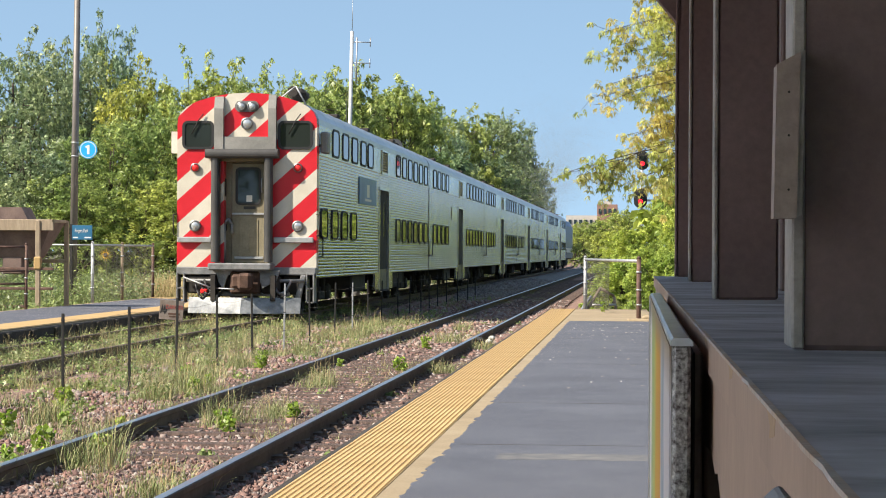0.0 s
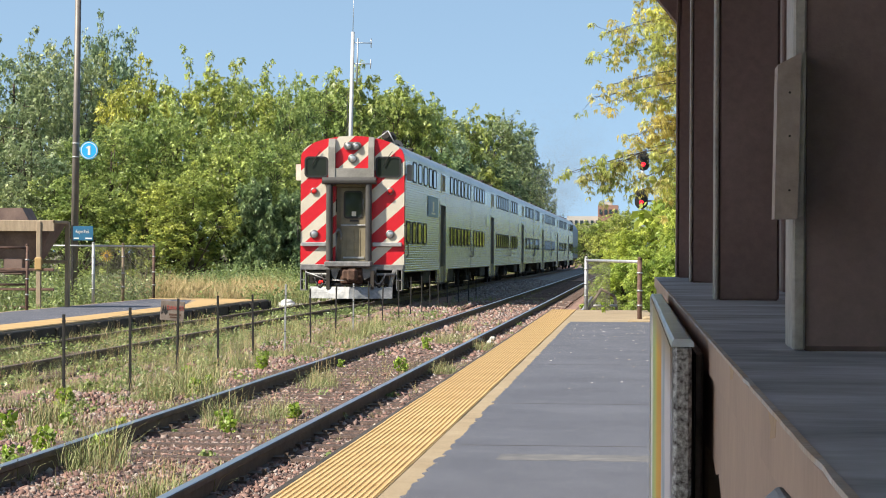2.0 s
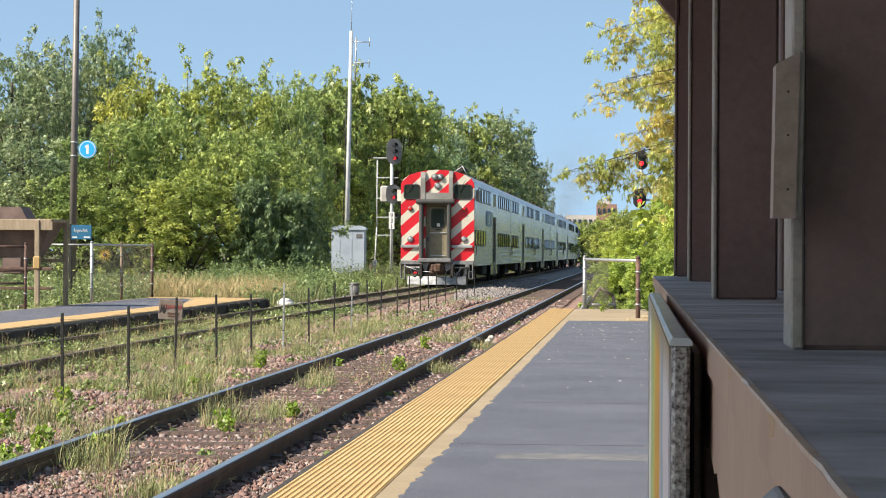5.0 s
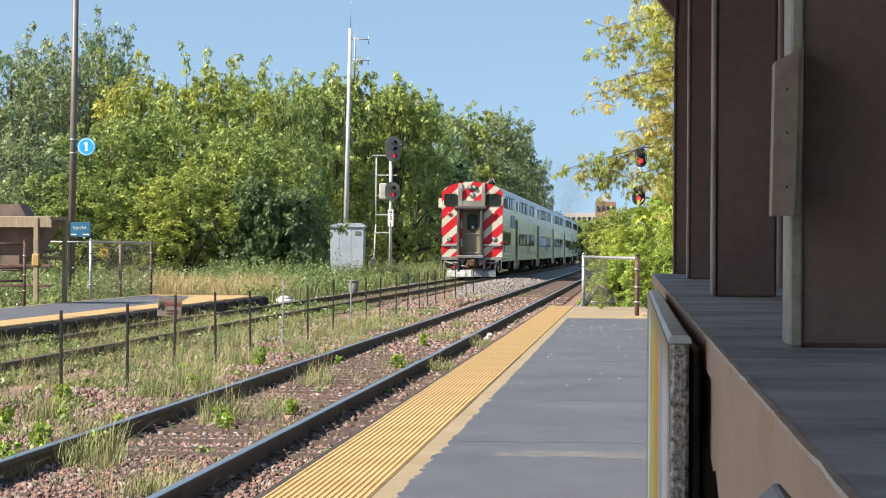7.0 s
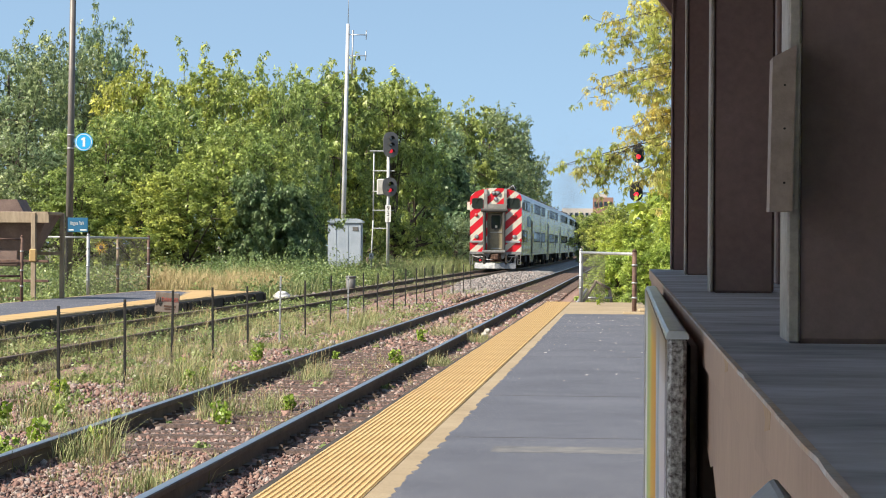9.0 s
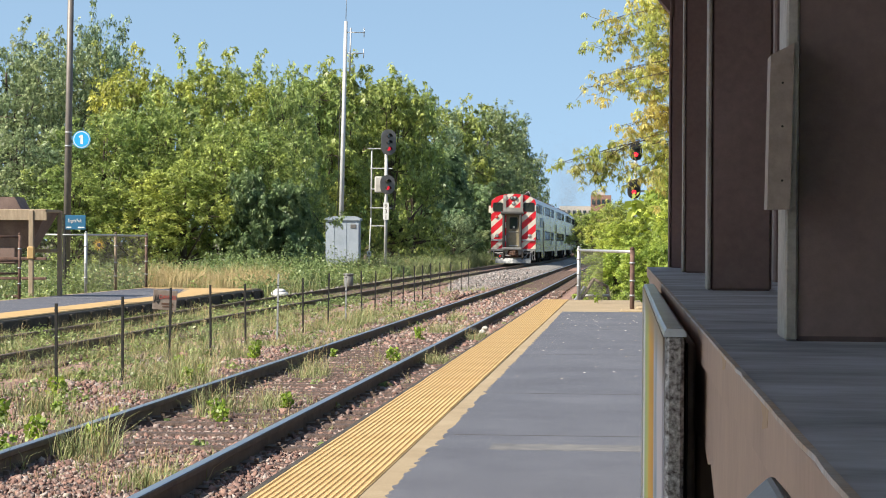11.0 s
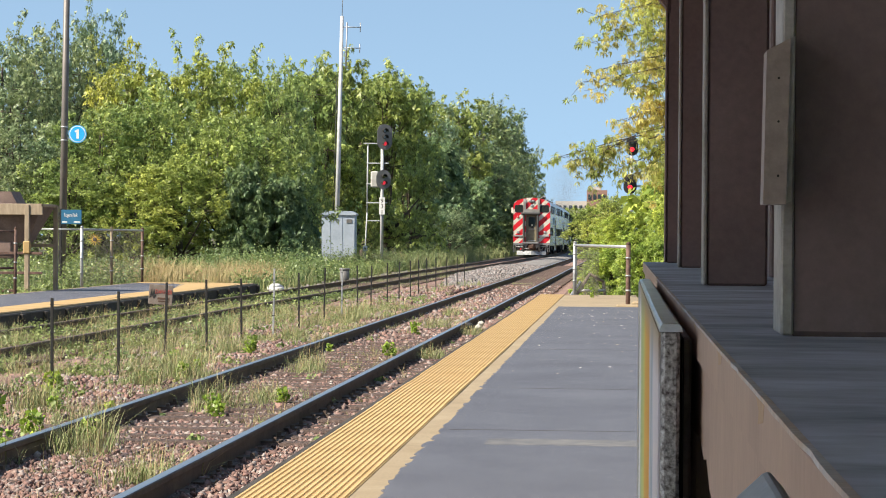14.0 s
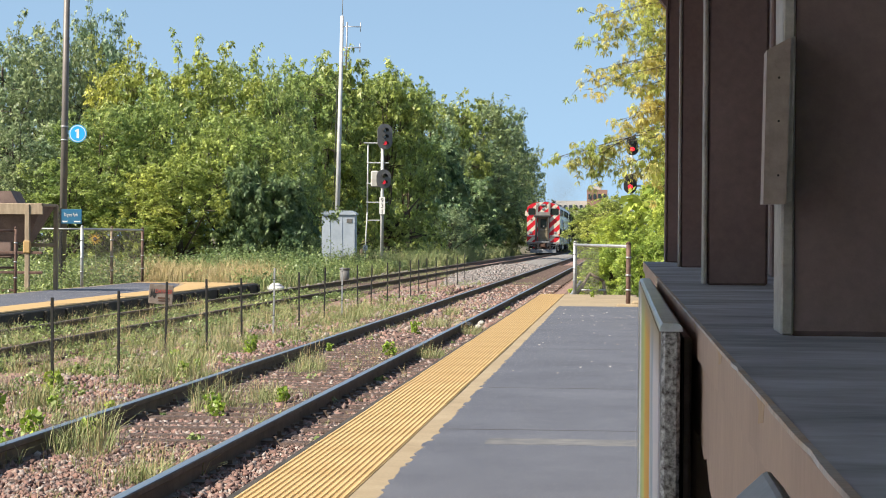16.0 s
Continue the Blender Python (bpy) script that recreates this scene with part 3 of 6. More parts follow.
# ---- plants ----
def leaf_cloud(centres, radii, per, size, rnd, flat=0.6):
    """Leaf faces strewn round clump centres, mostly on the clumps' outsides."""
    k = len(centres)
    c = np.repeat(np.array(centres), per, axis=0)
    r = np.repeat(np.array(radii), per)
    d = rnd.normal(size=(k * per, 3))
    d /= np.linalg.norm(d, axis=1)[:, None]
    p = c + d * (r * rnd.uniform(0.35, 1.08, k * per) ** 0.7)[:, None] * np.array([1, 1, 0.85])
    nrm = d + rnd.normal(size=d.shape) * flat + np.array([0, 0, 0.35])
    nrm /= np.linalg.norm(nrm, axis=1)[:, None]
    t = np.cross(nrm, rnd.normal(size=d.shape))
    t /= np.linalg.norm(t, axis=1)[:, None]
    b = np.cross(nrm, t)
    ln = (size * rnd.uniform(0.6, 1.3, k * per))[:, None]
    q = np.stack([p - t * ln * 0.5, p + b * ln * 0.3 + nrm * ln * 0.08, p + t * ln * 0.5, p - b * ln * 0.3 + nrm * ln * 0.08], axis=1)
    return q


def spray_mesh(name, centres, radii, per, size, rnd, mat, droop=0.45, leaflets=5, narrow=0.2):
    """A crown of leaf sprays: each a fan of leaflets from one stalk, hanging outwards from the clumps."""
    k = len(centres)
    n = k * per
    c, r = np.repeat(np.array(centres), per, axis=0), np.repeat(np.array(radii), per)
    unit = lambda v: v / np.linalg.norm(v, axis=1)[:, None]
    d = unit(rnd.normal(size=(n, 3)))
    p = c + d * (r * rnd.uniform(0.3, 1.1, n) ** 0.7)[:, None] * np.array([1, 1, 0.85])
    axis = unit(d + 0.55 * rnd.normal(size=(n, 3)) + np.array([0, 0, -droop]))
    nrm = unit(0.5 * d + 0.45 * rnd.normal(size=(n, 3)) + np.array([0, 0, 0.75]))
    side = unit(np.cross(axis, nrm))
    nrm = np.cross(side, axis)
    ln = (size * rnd.uniform(0.6, 1.35, n))[:, None]
    verts = [p]
    for ang in np.linspace(-1.25, 1.25, leaflets):
        a = ang + rnd.normal(0, 0.15, n)[:, None]
        out = axis * np.cos(a) + side * np.sin(a) + np.array([0, 0, -0.22 * droop]) + nrm * rnd.normal(0, 0.16, n)[:, None]
        wide = np.cross(out, nrm) * narrow + nrm * rnd.normal(0, 0.05, n)[:, None]
        reach = ln * (1.0 - 0.22 * abs(ang)) * rnd.uniform(0.8, 1.15, n)[:, None]
        mid = p + out * reach * 0.5
        verts += [mid - wide * reach, p + out * reach + np.array([0, 0, -0.12]) * reach, mid + wide * reach]
    m = 1 + 3 * leaflets
    co = np.stack(verts, 1)
    idx = np.array([[0, 1 + 3 * j, 2 + 3 * j, 3 + 3 * j] for j in range(leaflets)])
    faces = idx[None] + m * np.arange(n)[:, None, None]
    me = bpy.data.meshes.new(name)
    q = n * leaflets
    me.vertices.add(m * n), me.loops.add(4 * q), me.polygons.add(q)
    me.vertices.foreach_set("co", co.reshape(-1).astype(np.float32))
    me.loops.foreach_set("vertex_index", faces.reshape(-1).astype(np.int32))
    me.polygons.foreach_set("loop_start", np.arange(0, 4 * q, 4, dtype=np.int32))
    me.polygons.foreach_set("loop_total", np.full(q, 4, dtype=np.int32))
    me.update(calc_edges=True)
    me.materials.append(mat)
    return me


def make_tree(name, label, leaf, h, r, seed, base=0.04, per=10, lobes=12, size=0.34, category="tree", droop=0.35, narrow=0.26, leaflets=3):
    """A tree of height h and crown radius r, at the origin: trunk, limbs and a crown of billowing lobes built from leaf clumps."""
    rnd = np.random.default_rng(seed)
    t = thing(name, label, category)
    t["reach"] = r
    wood = Shape()
    lean = rnd.uniform(-0.03, 0.03, 2) * h
    pts = [Vector((lean[0] * f * f, lean[1] * f * f, -0.5 + (h * 0.8 + 0.5) * f)) for f in np.linspace(0, 1, 6)]
    rad = [0.02 * h * (1 - 0.85 * f) + 0.02 for f in np.linspace(0, 1, 6)]
    for i in range(5):
        wood.tube(pts[i], pts[i + 1], rad[i], rad[i + 1], 8)
    big = []
    for i in range(lobes):
        f = (i + 0.5) / lobes
        a = i * 2.4 + rnd.uniform(-0.5, 0.5)
        lr = r * rnd.uniform(0.28, 0.5) * (1.0 - 0.2 * f)
        z = h * base + lr * 0.6 + (h * (1 - base) - 1.7 * lr) * f ** 0.9
        off = (r - lr) * rnd.uniform(0.55, 1.0) * (1.0 - 0.5 * max(0, f - 0.45) * 2)
        big.append((off * math.cos(a), off * math.sin(a), z, lr))
    big.append((lean[0], lean[1], h * 0.5, r * 0.55))
    big.append((rnd.uniform(-0.2, 0.2) * r, rnd.uniform(-0.2, 0.2) * r, h * 0.94 - r * 0.42, r * 0.42))
    centres, radii, home, limbs = [], [], [], []
    for cx, cy, cz, lr in big:
        n = int(20 + 28 * (lr / (0.45 * r)) ** 2)
        for _ in range(n):
            d = Vector(rnd.normal(size=3)).normalized()
            if d.z < -0.5 and cz > 0.3 * h:
                d.z = -d.z
            q = lr * (0.66 + 0.4 * rnd.uniform() + 0.5 * noise.noise((d.x * 2.2 + cx, d.y * 2.2 + cy, d.z * 2.2 + seed)))
            centres.append((cx + d.x * q, cy + d.y * q, max(0.2, cz + d.z * q * 1.15)))
            radii.append(lr * rnd.uniform(0.11, 0.25))
            home.append((cx, cy, cz))
        z = max(0.1 * h, cz * 0.55)
        f = min(1, (z + 0.5) / (h * 0.8 + 0.5))
        limbs.append(((lean[0] * f * f, lean[1] * f * f, z), (cx, cy, cz), 0.012 * h * (1 - f) + 0.035, 0.02))
        for _ in range(3):
            limbs.append(((cx, cy, cz), centres[-1 - rnd.integers(n)], 0.02, 0.008))
    # leading shoots that break the outline
    for i in rnd.integers(len(home), size=len(home) // 12):
        c = Vector(centres[i])
        v = Vector((c.x * 0.5, c.y * 0.5, c.z - h * 0.35)).normalized() * 0.7 + Vector((rnd.normal(0, 0.3), rnd.normal(0, 0.3), 0.6))
        ln = rnd.uniform(0.3, 0.85) * (0.6 + 0.6 * c.z / h)
        limbs += [(home[i], tuple(c), 0.02, 0.012), (tuple(c), tuple(c + v * ln * 0.85), 0.012, 0.004)]
        for k in range(3):
            centres.append(tuple(c + v * (ln * (k + 0.5) / 3) + Vector(rnd.normal(0, 0.08, 3))))
            radii.append(0.34 * (1 - k / 4))
    centres, radii = np.array(centres), np.array(radii)
    grow = Vector((r / np.percentile(np.hypot(centres[:, 0], centres[:, 1]), 97), 0, h / np.max(centres[:, 2] + 0.8 * radii)))
    grow.y = grow.x
    centres *= np.array(grow)
    trunk_end = pts[-1].copy()
    for a, b, r0, r1 in limbs:
        a, b = Vector(a) * grow, Vector(b) * grow
        if r0 > 0.03:
            a = pts[min(5, max(1, int(a.z / trunk_end.z * 5)))]
        wood.tube(a, b, r0, r1, 4)
    part("trunk", wood, M["bark"], t)
    part("crown", spray_mesh("crown", centres, radii, per, size, rnd, M[leaf], droop, leaflets, narrow), None, t)
    return t


def build_trees():
    kinds = {
        "a": make_tree("tree", "broad leafy tree with mid green foliage down to the ground", "leaf_a", 10, 4.2, 1, per=18, size=0.17),
        "b": make_tree("tree", "leafy tree with sunlit yellow-green foliage", "leaf_b", 10, 4.2, 2, per=18, size=0.17),
        "d": make_tree("tree", "dense green tree with small leaves", "leaf_a", 10, 4.2, 4, 0.02, 18, 13, 0.16),
        "s": make_tree("tree", "tall silvery green tree with a ragged top", "leaf_silver", 10, 4.2, 12, 0.02, 17, 15, 0.16),
        "k": make_tree("tree", "dark blue-green tree with long feathered leaves", "leaf_deep", 10, 4.2, 14, 0.0, 12, 12, 0.42, droop=0.7, narrow=0.11, leaflets=5),
        "c": make_tree("tree", "tall dark green tree beside the railway", "leaf_c", 10, 3.0, 3, per=11, size=0.17),
        "f": make_tree("tree", "tall green tree along the railway", "leaf_a", 10, 3.0, 6, per=9, size=0.22, droop=0.6, narrow=0.19, leaflets=4),
        "y": make_tree("tree", "yellow-green tree behind the equipment cabin", "leaf_b", 10, 3.0, 7, per=10, size=0.18),
        "g": make_tree("bush", "bright green leafy bush beside the track", "leaf_g", 10, 4.2, 8, 0.0, 16, 12, 0.30, "bush", narrow=0.2),
        # kind e is never in view: added to be mirrored in the train
        "e": make_tree("tree", "unseen leafy green tree added to shape the train's reflections", "leaf_g", 10, 4.2, 9, 0.0, 4, 10, 0.45),
    }
    first = {}

    def put(kind, px, y, top, wide, turn):
        """A tree y metres off, aside px, with its top at height top and its crown this wide."""
        src = kinds[kind]
        m = Matrix.Translation((px, y, -0.3)) @ Matrix.Rotation(radians(turn), 4, "Z") @ Matrix.Diagonal((wide / (2 * kinds[kind]["reach"]), wide / (2 * kinds[kind]["reach"]), (top + 0.3) / 10, 1))
        if kind in first:
            copy_thing(src, m)
        else:
            first[kind] = m

    for row in TREES:
        put(*row)
    for kind, m in first.items():
        kinds[kind].matrix_basis = m


# kind, x, y, top, crown width, turn
TREES = [
    ("s", -29.3, 105, 11.8, 7.9, 0), ("s", -30.3, 118, 13.4, 7.7, 67), ("s", -29.0, 122, 14.6, 7.0, 134), ("b", -24.7, 112, 11.4, 6.7, 201), ("b", -22.1, 112, 11.6, 7.6, 268),
    ("a", -21.4, 104, 8.8, 6.2, 335), ("b", -20.6, 116, 11.5, 7.0, 42), ("a", -21.4, 132, 12.5, 7.2, 109), ("d", -17.7, 116, 10.3, 4.9, 176), ("d", -17.9, 102, 7.4, 6.6, 243),
    ("a", -16.4, 106, 7.2, 5.0, 310), ("k", -16.5, 110, 5.6, 3.3, 17), ("d", -24.0, 102, 7.6, 7.1, 84), ("s", -27.4, 100, 7.0, 7.0, 151), ("b", -19.6, 99, 5.5, 6.2, 218),
    # the k tree at (-16.6, 99) paints the big crown's shaded side with dark leaves
    ("k", -15.3, 100, 4.3, 3.4, 285), ("d", -24.5, 98, 4.9, 5.9, 352), ("b", -21.4, 98, 4.2, 4.9, 59), ("k", -16.6, 99, 4.8, 3.2, 126), ("f", -20.6, 150, 13.8, 7.1, 193),
    ("f", -19.5, 155, 14.7, 6.2, 260), ("f", -16.8, 160, 14.3, 7.2, 327), ("f", -15.7, 165, 13.7, 5.4, 34), ("y", -19.4, 168, 14.0, 7.6, 101), ("y", -19.6, 150, 9.1, 5.3, 168),
    ("y", -18.3, 152, 7.3, 4.2, 235), ("y", -19.7, 148, 5.7, 4.1, 302), ("f", -20.1, 170, 11.8, 6.8, 9), ("c", -19.4, 180, 10.2, 9.4, 76), ("s", -18.4, 215, 15.5, 8.6, 143),
    ("f", -16.7, 225, 16.3, 8.4, 210), ("k", -17.6, 200, 10.7, 9.5, 277), ("c", -15.2, 240, 16.9, 9.0, 344), ("c", -14.4, 262, 18.4, 8.5, 51), ("c", -15.6, 230, 12.7, 10.3, 118),
    ("c", -13.5, 285, 16.6, 7.5, 185), ("c", -12.7, 305, 14.1, 4.7, 252), ("c", -14.0, 270, 11.3, 7.4, 319), ("k", -14.5, 240, 9.0, 7.8, 26), ("s", -14.6, 190, 4.2, 5.7, 93),
    ("f", -16.6, 172, 3.8, 6.0, 160), ("y", -16.9, 160, 3.4, 4.4, 227), ("c", -17.6, 200, 6.2, 8.5, 294), ("k", -15.3, 210, 7.5, 7.9, 1), ("c", -12.6, 262, 8.4, 5.2, 68),
    ("g", 1.7, 62, 3.2, 2.6, 135), ("g", -0.0, 70, 2.2, 2.5, 202), ("g", 1.75, 58, 3.7, 2.6, 269), ("y", -2.7, 180, 4.4, 4.0, 336), ("y", -1.3, 150, 4.4, 4.1, 43),
    ("y", -5.7, 260, 5.4, 5.2, 110), ("y", -8.3, 320, 5.8, 4.8, 177), ("y", -0.4, 126, 4.1, 2.8, 244), ("g", 1.6, 95, 4.1, 3.6, 311), ("g", -0.3, 57, 1.4, 2.0, 18),
    ("g", 0.5, 55, 1.6, 1.9, 85), ("g", -0.3, 90, 1.8, 2.2, 152), ("y", 0.3, 140, 3.4, 3.4, 40), ("y", -4.5, 330, 5.2, 9, 210), ("y", -7.5, 420, 6.0, 14, 20),
    ("f", -14, 440, 7.0, 14, 90), ("f", -22, 430, 9, 14, 150), ("f", -1, 440, 6, 14, 250), ("e", 5.9, 72, 9.0, 9.5, 0), ("e", 6.1, 82, 9.0, 9.5, 83),
    ("e", 6.3, 92, 9.0, 9.5, 166), ("e", 6.5, 103, 9.0, 9.5, 249), ("e", 6.7, 115, 6.0, 9.5, 332), ("e", 7.0, 128, 5.2, 9.5, 55), ("e", 7.2, 141, 5.5, 9.5, 138),
    ("e", 7.5, 155, 6.0, 9.5, 221), ("e", 7.7, 170, 5.7, 9.5, 304), ("e", 8.1, 188, 5.2, 9.5, 27), ("e", 8.4, 206, 5.1, 9.5, 110), ("e", 8.8, 226, 5.1, 9.5, 193),
    ("e", 9.2, 250, 5.1, 9.5, 276), ("e", 10.6, 275, 5.3, 11.0, 0), ("e", 11.1, 300, 4.6, 11.0, 83), ("e", 11.6, 330, 5.1, 11.0, 166), ("e", 12.3, 365, 4.8, 11.0, 249), ("e", 12.9, 400, 4.6, 11.0, 332),
    # unseen trees added around the viewpoint, so the train's glass mirrors less sky
    ("e", -30, -30, 16.0, 14.0, 0), ("e", -20, -38, 20.6, 14.0, 71), ("e", -9, -32, 20.5, 14.0, 142), ("e", 2, -40, 20.3, 14.0, 213),
    ("e", 12, -30, 20.2, 14.0, 284), ("e", 22, -34, 20.0, 14.0, 355), ("e", -34, -8, 19.8, 14.0, 66), ("e", -33, 12, 12.3, 11.0, 137), ("e", -32, 30, 12.2, 11.0, 208),
    ("e", -31, 52, 12.1, 11.0, 279), ("e", -32, 72, 12.0, 11.0, 350), ("e", 16, -8, 19.0, 14.0, 61), ("e", 18, 12, 11.8, 11.0, 132), ("e", 17, 30, 11.7, 11.0, 203),
    ("e", 15, 50, 11.6, 11.0, 274),
]


# ---- shelter beside the camera ----
def build_shelter():
    s = thing("platform_shelter", "dark brown wooden platform shelter with posts and worn ledge", "shelter")
    z = EYE[2] - 0.09
    rnd = random.Random(8)
    # the ledge, of three boards whose front edge is chipped
    outline = [(0.0815 + (0.0 if k % 7 else rnd.uniform(0, 0.002)) + rnd.uniform(0, 0.0005), y) for k, y in enumerate(np.arange(-0.6, 9.21, 0.045))]
    part("ledge", Shape().prism(outline[::-1] + [(0.30, -0.6), (0.30, 9.2)], "z", z - 0.04, z), M["ledge"], s, "worn grey wooden ledge")
    part("ledge", Shape().soft_box(0.304, -0.6, z - 0.04, 0.50, 9.2, z - 0.002, 0.004), M["ledge"], s, "worn grey wooden ledge")
    torn = [(2.80, z - 0.041), (2.80, 1.182), (2.66, 1.176), (2.5, 1.184), (2.36, 1.172), (2.29, 1.18), (2.2, 1.158), (2.0, 1.15), (1.9, 0.9), (-0.6, 0.9), (-0.6, z - 0.041)]
    part("fascia", Shape().prism(torn, "x", 0.085, 0.112), M["fascia"], s, "tan-brown painted board with chipped edge")
    for y0, y1, dz in ((1.28, 1.36, 0.016), (1.83, 1.92, 0.012), (2.48, 2.56, 0.012)):
        mid = (y0 + y1) / 2
        part("paint_chip", Shape().prism([(y0, z - 0.0024), (y1, z - 0.0024), (y1 - 0.03, z - 0.002 - dz * 0.5), (mid + 0.02, z - 0.002 - dz), (mid - 0.03, z - 0.002 - dz * 0.7)], "x", 0.0795, 0.0798), M["bare_tan"], s, "bare tan patch in the paint")
    part("fascia", Shape().soft_box(0.088, 2.81, z - 0.42, 0.112, 9.15, z - 0.041, 0.004), M["fascia"], s, "tan-brown painted board with chipped edge")
    part("ledge_edge", Shape().soft_box(0.0797, -0.6, z - 0.038, 0.0835, 9.19, z - 0.0022, 0.0006), M["fascia"], s, "tan-brown painted ledge edge")
    part("worn_edge", Shape().prism([(x - 0.0025, y) for x, y in outline][::-1] + [(0.0835, -0.6), (0.0835, 9.19)], "z", z - 0.0022, z + 0.0006), M["chipped"], s, "chipped pale grey ledge corner")
    # an added black sheet paints the deep shade of the hollow under the ledge
    part("gap_lining", Shape().box(0.113, 1.5, 0.3, 0.118, 2.9, z - 0.044), M["rubber"], s, "black sheet standing in for the shade behind the broken board")
    part("wall", Shape().box(0.34, -0.6, 0.2, 0.5, 9.1, z - 0.043), M["brown"], s)
    part("back_wall", Shape().box(2.4, -0.6, 0.2, 2.5, 9.3, 3.9), M["brown"], s)
    part("end_wall", Shape().box(0.30, 9.0, 0.2, 2.4, 9.1, 3.3), M["brown"], s)
    for y, x0, w in ((2.15, 0.152, 0.14), (4.53, 0.162, 0.124), (7.4, 0.182, 0.12), (9.0, 0.166, 0.12)):
        p = part("post", Shape().soft_box(x0 + 0.004, y, z, x0 + w, y + 0.12, 3.05, 0.005), M["brown"], s)
        part("corner_trim", Shape().soft_box(x0 - 0.004, y - 0.004, z + 0.001, x0 + (0.008 if y < 3 else 0.004), y + 0.1, 3.02, 0.002), M["trim_grey" if y < 8 else "brown"], p, "worn grey-brown edge trim")
    for y in (2.15, 4.53, 7.4):
        part("post", Shape().soft_box(0.36, y + 1.1, z, 0.45, y + 1.2, 3.05, 0.005), M["brown"], s)
    # a short board with a slanted head nailed to the nearest post
    b = part("nailed_board", Shape().prism([(0.1281, 1.4335), (0.1491, 1.434), (0.1521, 1.587), (0.1304, 1.5755)], "y", 2.10, 2.146), M["worn_brown"], s, "grey-brown board with slanted head")
    part("board_edge", Shape().prism([(0.1493, 1.4345), (0.1541, 1.437), (0.1566, 1.589), (0.1523, 1.587)], "y", 2.104, 2.146), M["trim_grey"], b, "bare grey board edge")
    for zz in (1.46, 1.51, 1.55):
        part("nail_head", Shape().tube((0.1415, 2.0995, zz), (0.1415, 2.1, zz), 0.0012, n=6), M["black"], b)
    part("beam", Shape().soft_box(0.1, -0.6, 2.75, 0.3, 9.4, 3.1, 0.01), M["brown"], s)
    part("bracket", Shape().prism([(0.18, 2.75), (-0.15, 2.75), (-0.15, 2.7), (0.18, 2.3)], "y", 9.0, 9.1), M["brown"], s)
    # roof out of view; its overhang is sized to keep sun off the ledge
    part("roof", Shape().prism([(-1.85, 2.83), (2.7, 3.9), (2.7, 4.0), (-1.85, 2.93)], "y", -2.3, 9.9), M["brown"], s)

    c = thing("mural_panel", "metal-framed painted panel with corroded grey frame", "panel")
    top = EYE[2] - 0.096
    part("frame", Shape().soft_box(0.0412, 2.42, 0.45, 0.0612, 5.4, top, 0.004), M["corroded"], c, "corroded speckled metal frame")
    cap = Shape()
    ys = list(np.arange(2.42, 5.42, 0.12))
    for j, y in enumerate(ys):
        dent = 0.0016 * noise.noise((y * 3.0, 0.4, 0))
        cap.v += [(0.0392, y, top - 0.002), (0.0396 + dent, y, top + 0.003), (0.0425, y, top + 0.0062 + dent), (0.0595, y, top + 0.0062 + 0.7 * dent), (0.0632, y, top + 0.003), (0.0636, y, top - 0.002)]
        if j:
            cap.f += [(6 * j - 6 + i, 6 * j - 6 + (i + 1) % 6, 6 * j + (i + 1) % 6, 6 * j + i) for i in range(6)]
    cap.f += [tuple(range(6)), tuple(6 * (len(ys) - 1) + i for i in reversed(range(6)))]
    part("top_rail", cap, M["blue_grey"], c, "dented metal top rail with the sky's reflection in its blue-grey colour")
    part("picture", Shape().box(0.0386, 2.45, 0.5, 0.0408, 5.3, top - 0.004), M["mural"], c, "picture in yellow, orange and pale blue, sky gloss painted into its pale end")
    part("edge_strip", Shape().soft_box(0.0366, 5.2, 0.45, 0.0406, 5.4, top - 0.002, 0.0015), M["galv"], c)
    part("batten", Shape().soft_box(0.0650, 2.5, 0.45, 0.0675, 5.3, top - 0.012, 0.001), M["rubber"], c)
    part("batten", Shape().soft_box(0.0680, 2.62, 0.45, 0.0795, 5.3, top - 0.016, 0.003), M["worn_brown"], c, "grey-brown batten behind the frame")

    k = thing("rail_end", "blunt pale blue-grey metal rail end", "handrail")
    zr = EYE[2] - 0.0935
    nose = [(0.0385, 1.3045), (0.0506, 1.3158), (0.0522, 1.3166), (0.0536, 1.3163), (0.0582, 1.311), (0.0618, 1.3055), (0.0618, 1.292), (0.0385, 1.292)]
    part("rail", Shape().prism(nose, "y", 0.3, 0.822), M["galv"], k)
    cap = Shape()
    cap.v = [(x, 0.8225, w) for x, w in nose] + [(0.0512 + (x - 0.0512) * 0.9, 0.830, 1.302 + (w - 1.302) * 0.9) for x, w in nose]
    cap.f = [(i, (i + 1) % 8, 8 + (i + 1) % 8, 8 + i) for i in range(8)] + [tuple(range(8)), tuple(8 + i for i in reversed(range(8)))]
    part("cap", cap, M["pale_cap"], k)
    part("bracket", Shape().box(0.054, 0.55, zr - 0.03, 0.086, 0.6, zr - 0.007), M["black"], k)


# ---- train ----
SIDE = 1.53
ROOF = [(-1.53, 4.16), (-1.515, 4.3), (-1.45, 4.43), (-1.33, 4.54), (-1.12, 4.655), (-0.8, 4.755), (-0.4, 4.825), (0, 4.85),
        (0.4, 4.825), (0.8, 4.755), (1.12, 4.655), (1.33, 4.54), (1.45, 4.43), (1.515, 4.3), (1.53, 4.16)]
LONG = 25.2


def roof_z(x):
    return float(np.interp(x, [p[0] for p in ROOF], [p[1] for p in ROOF]))


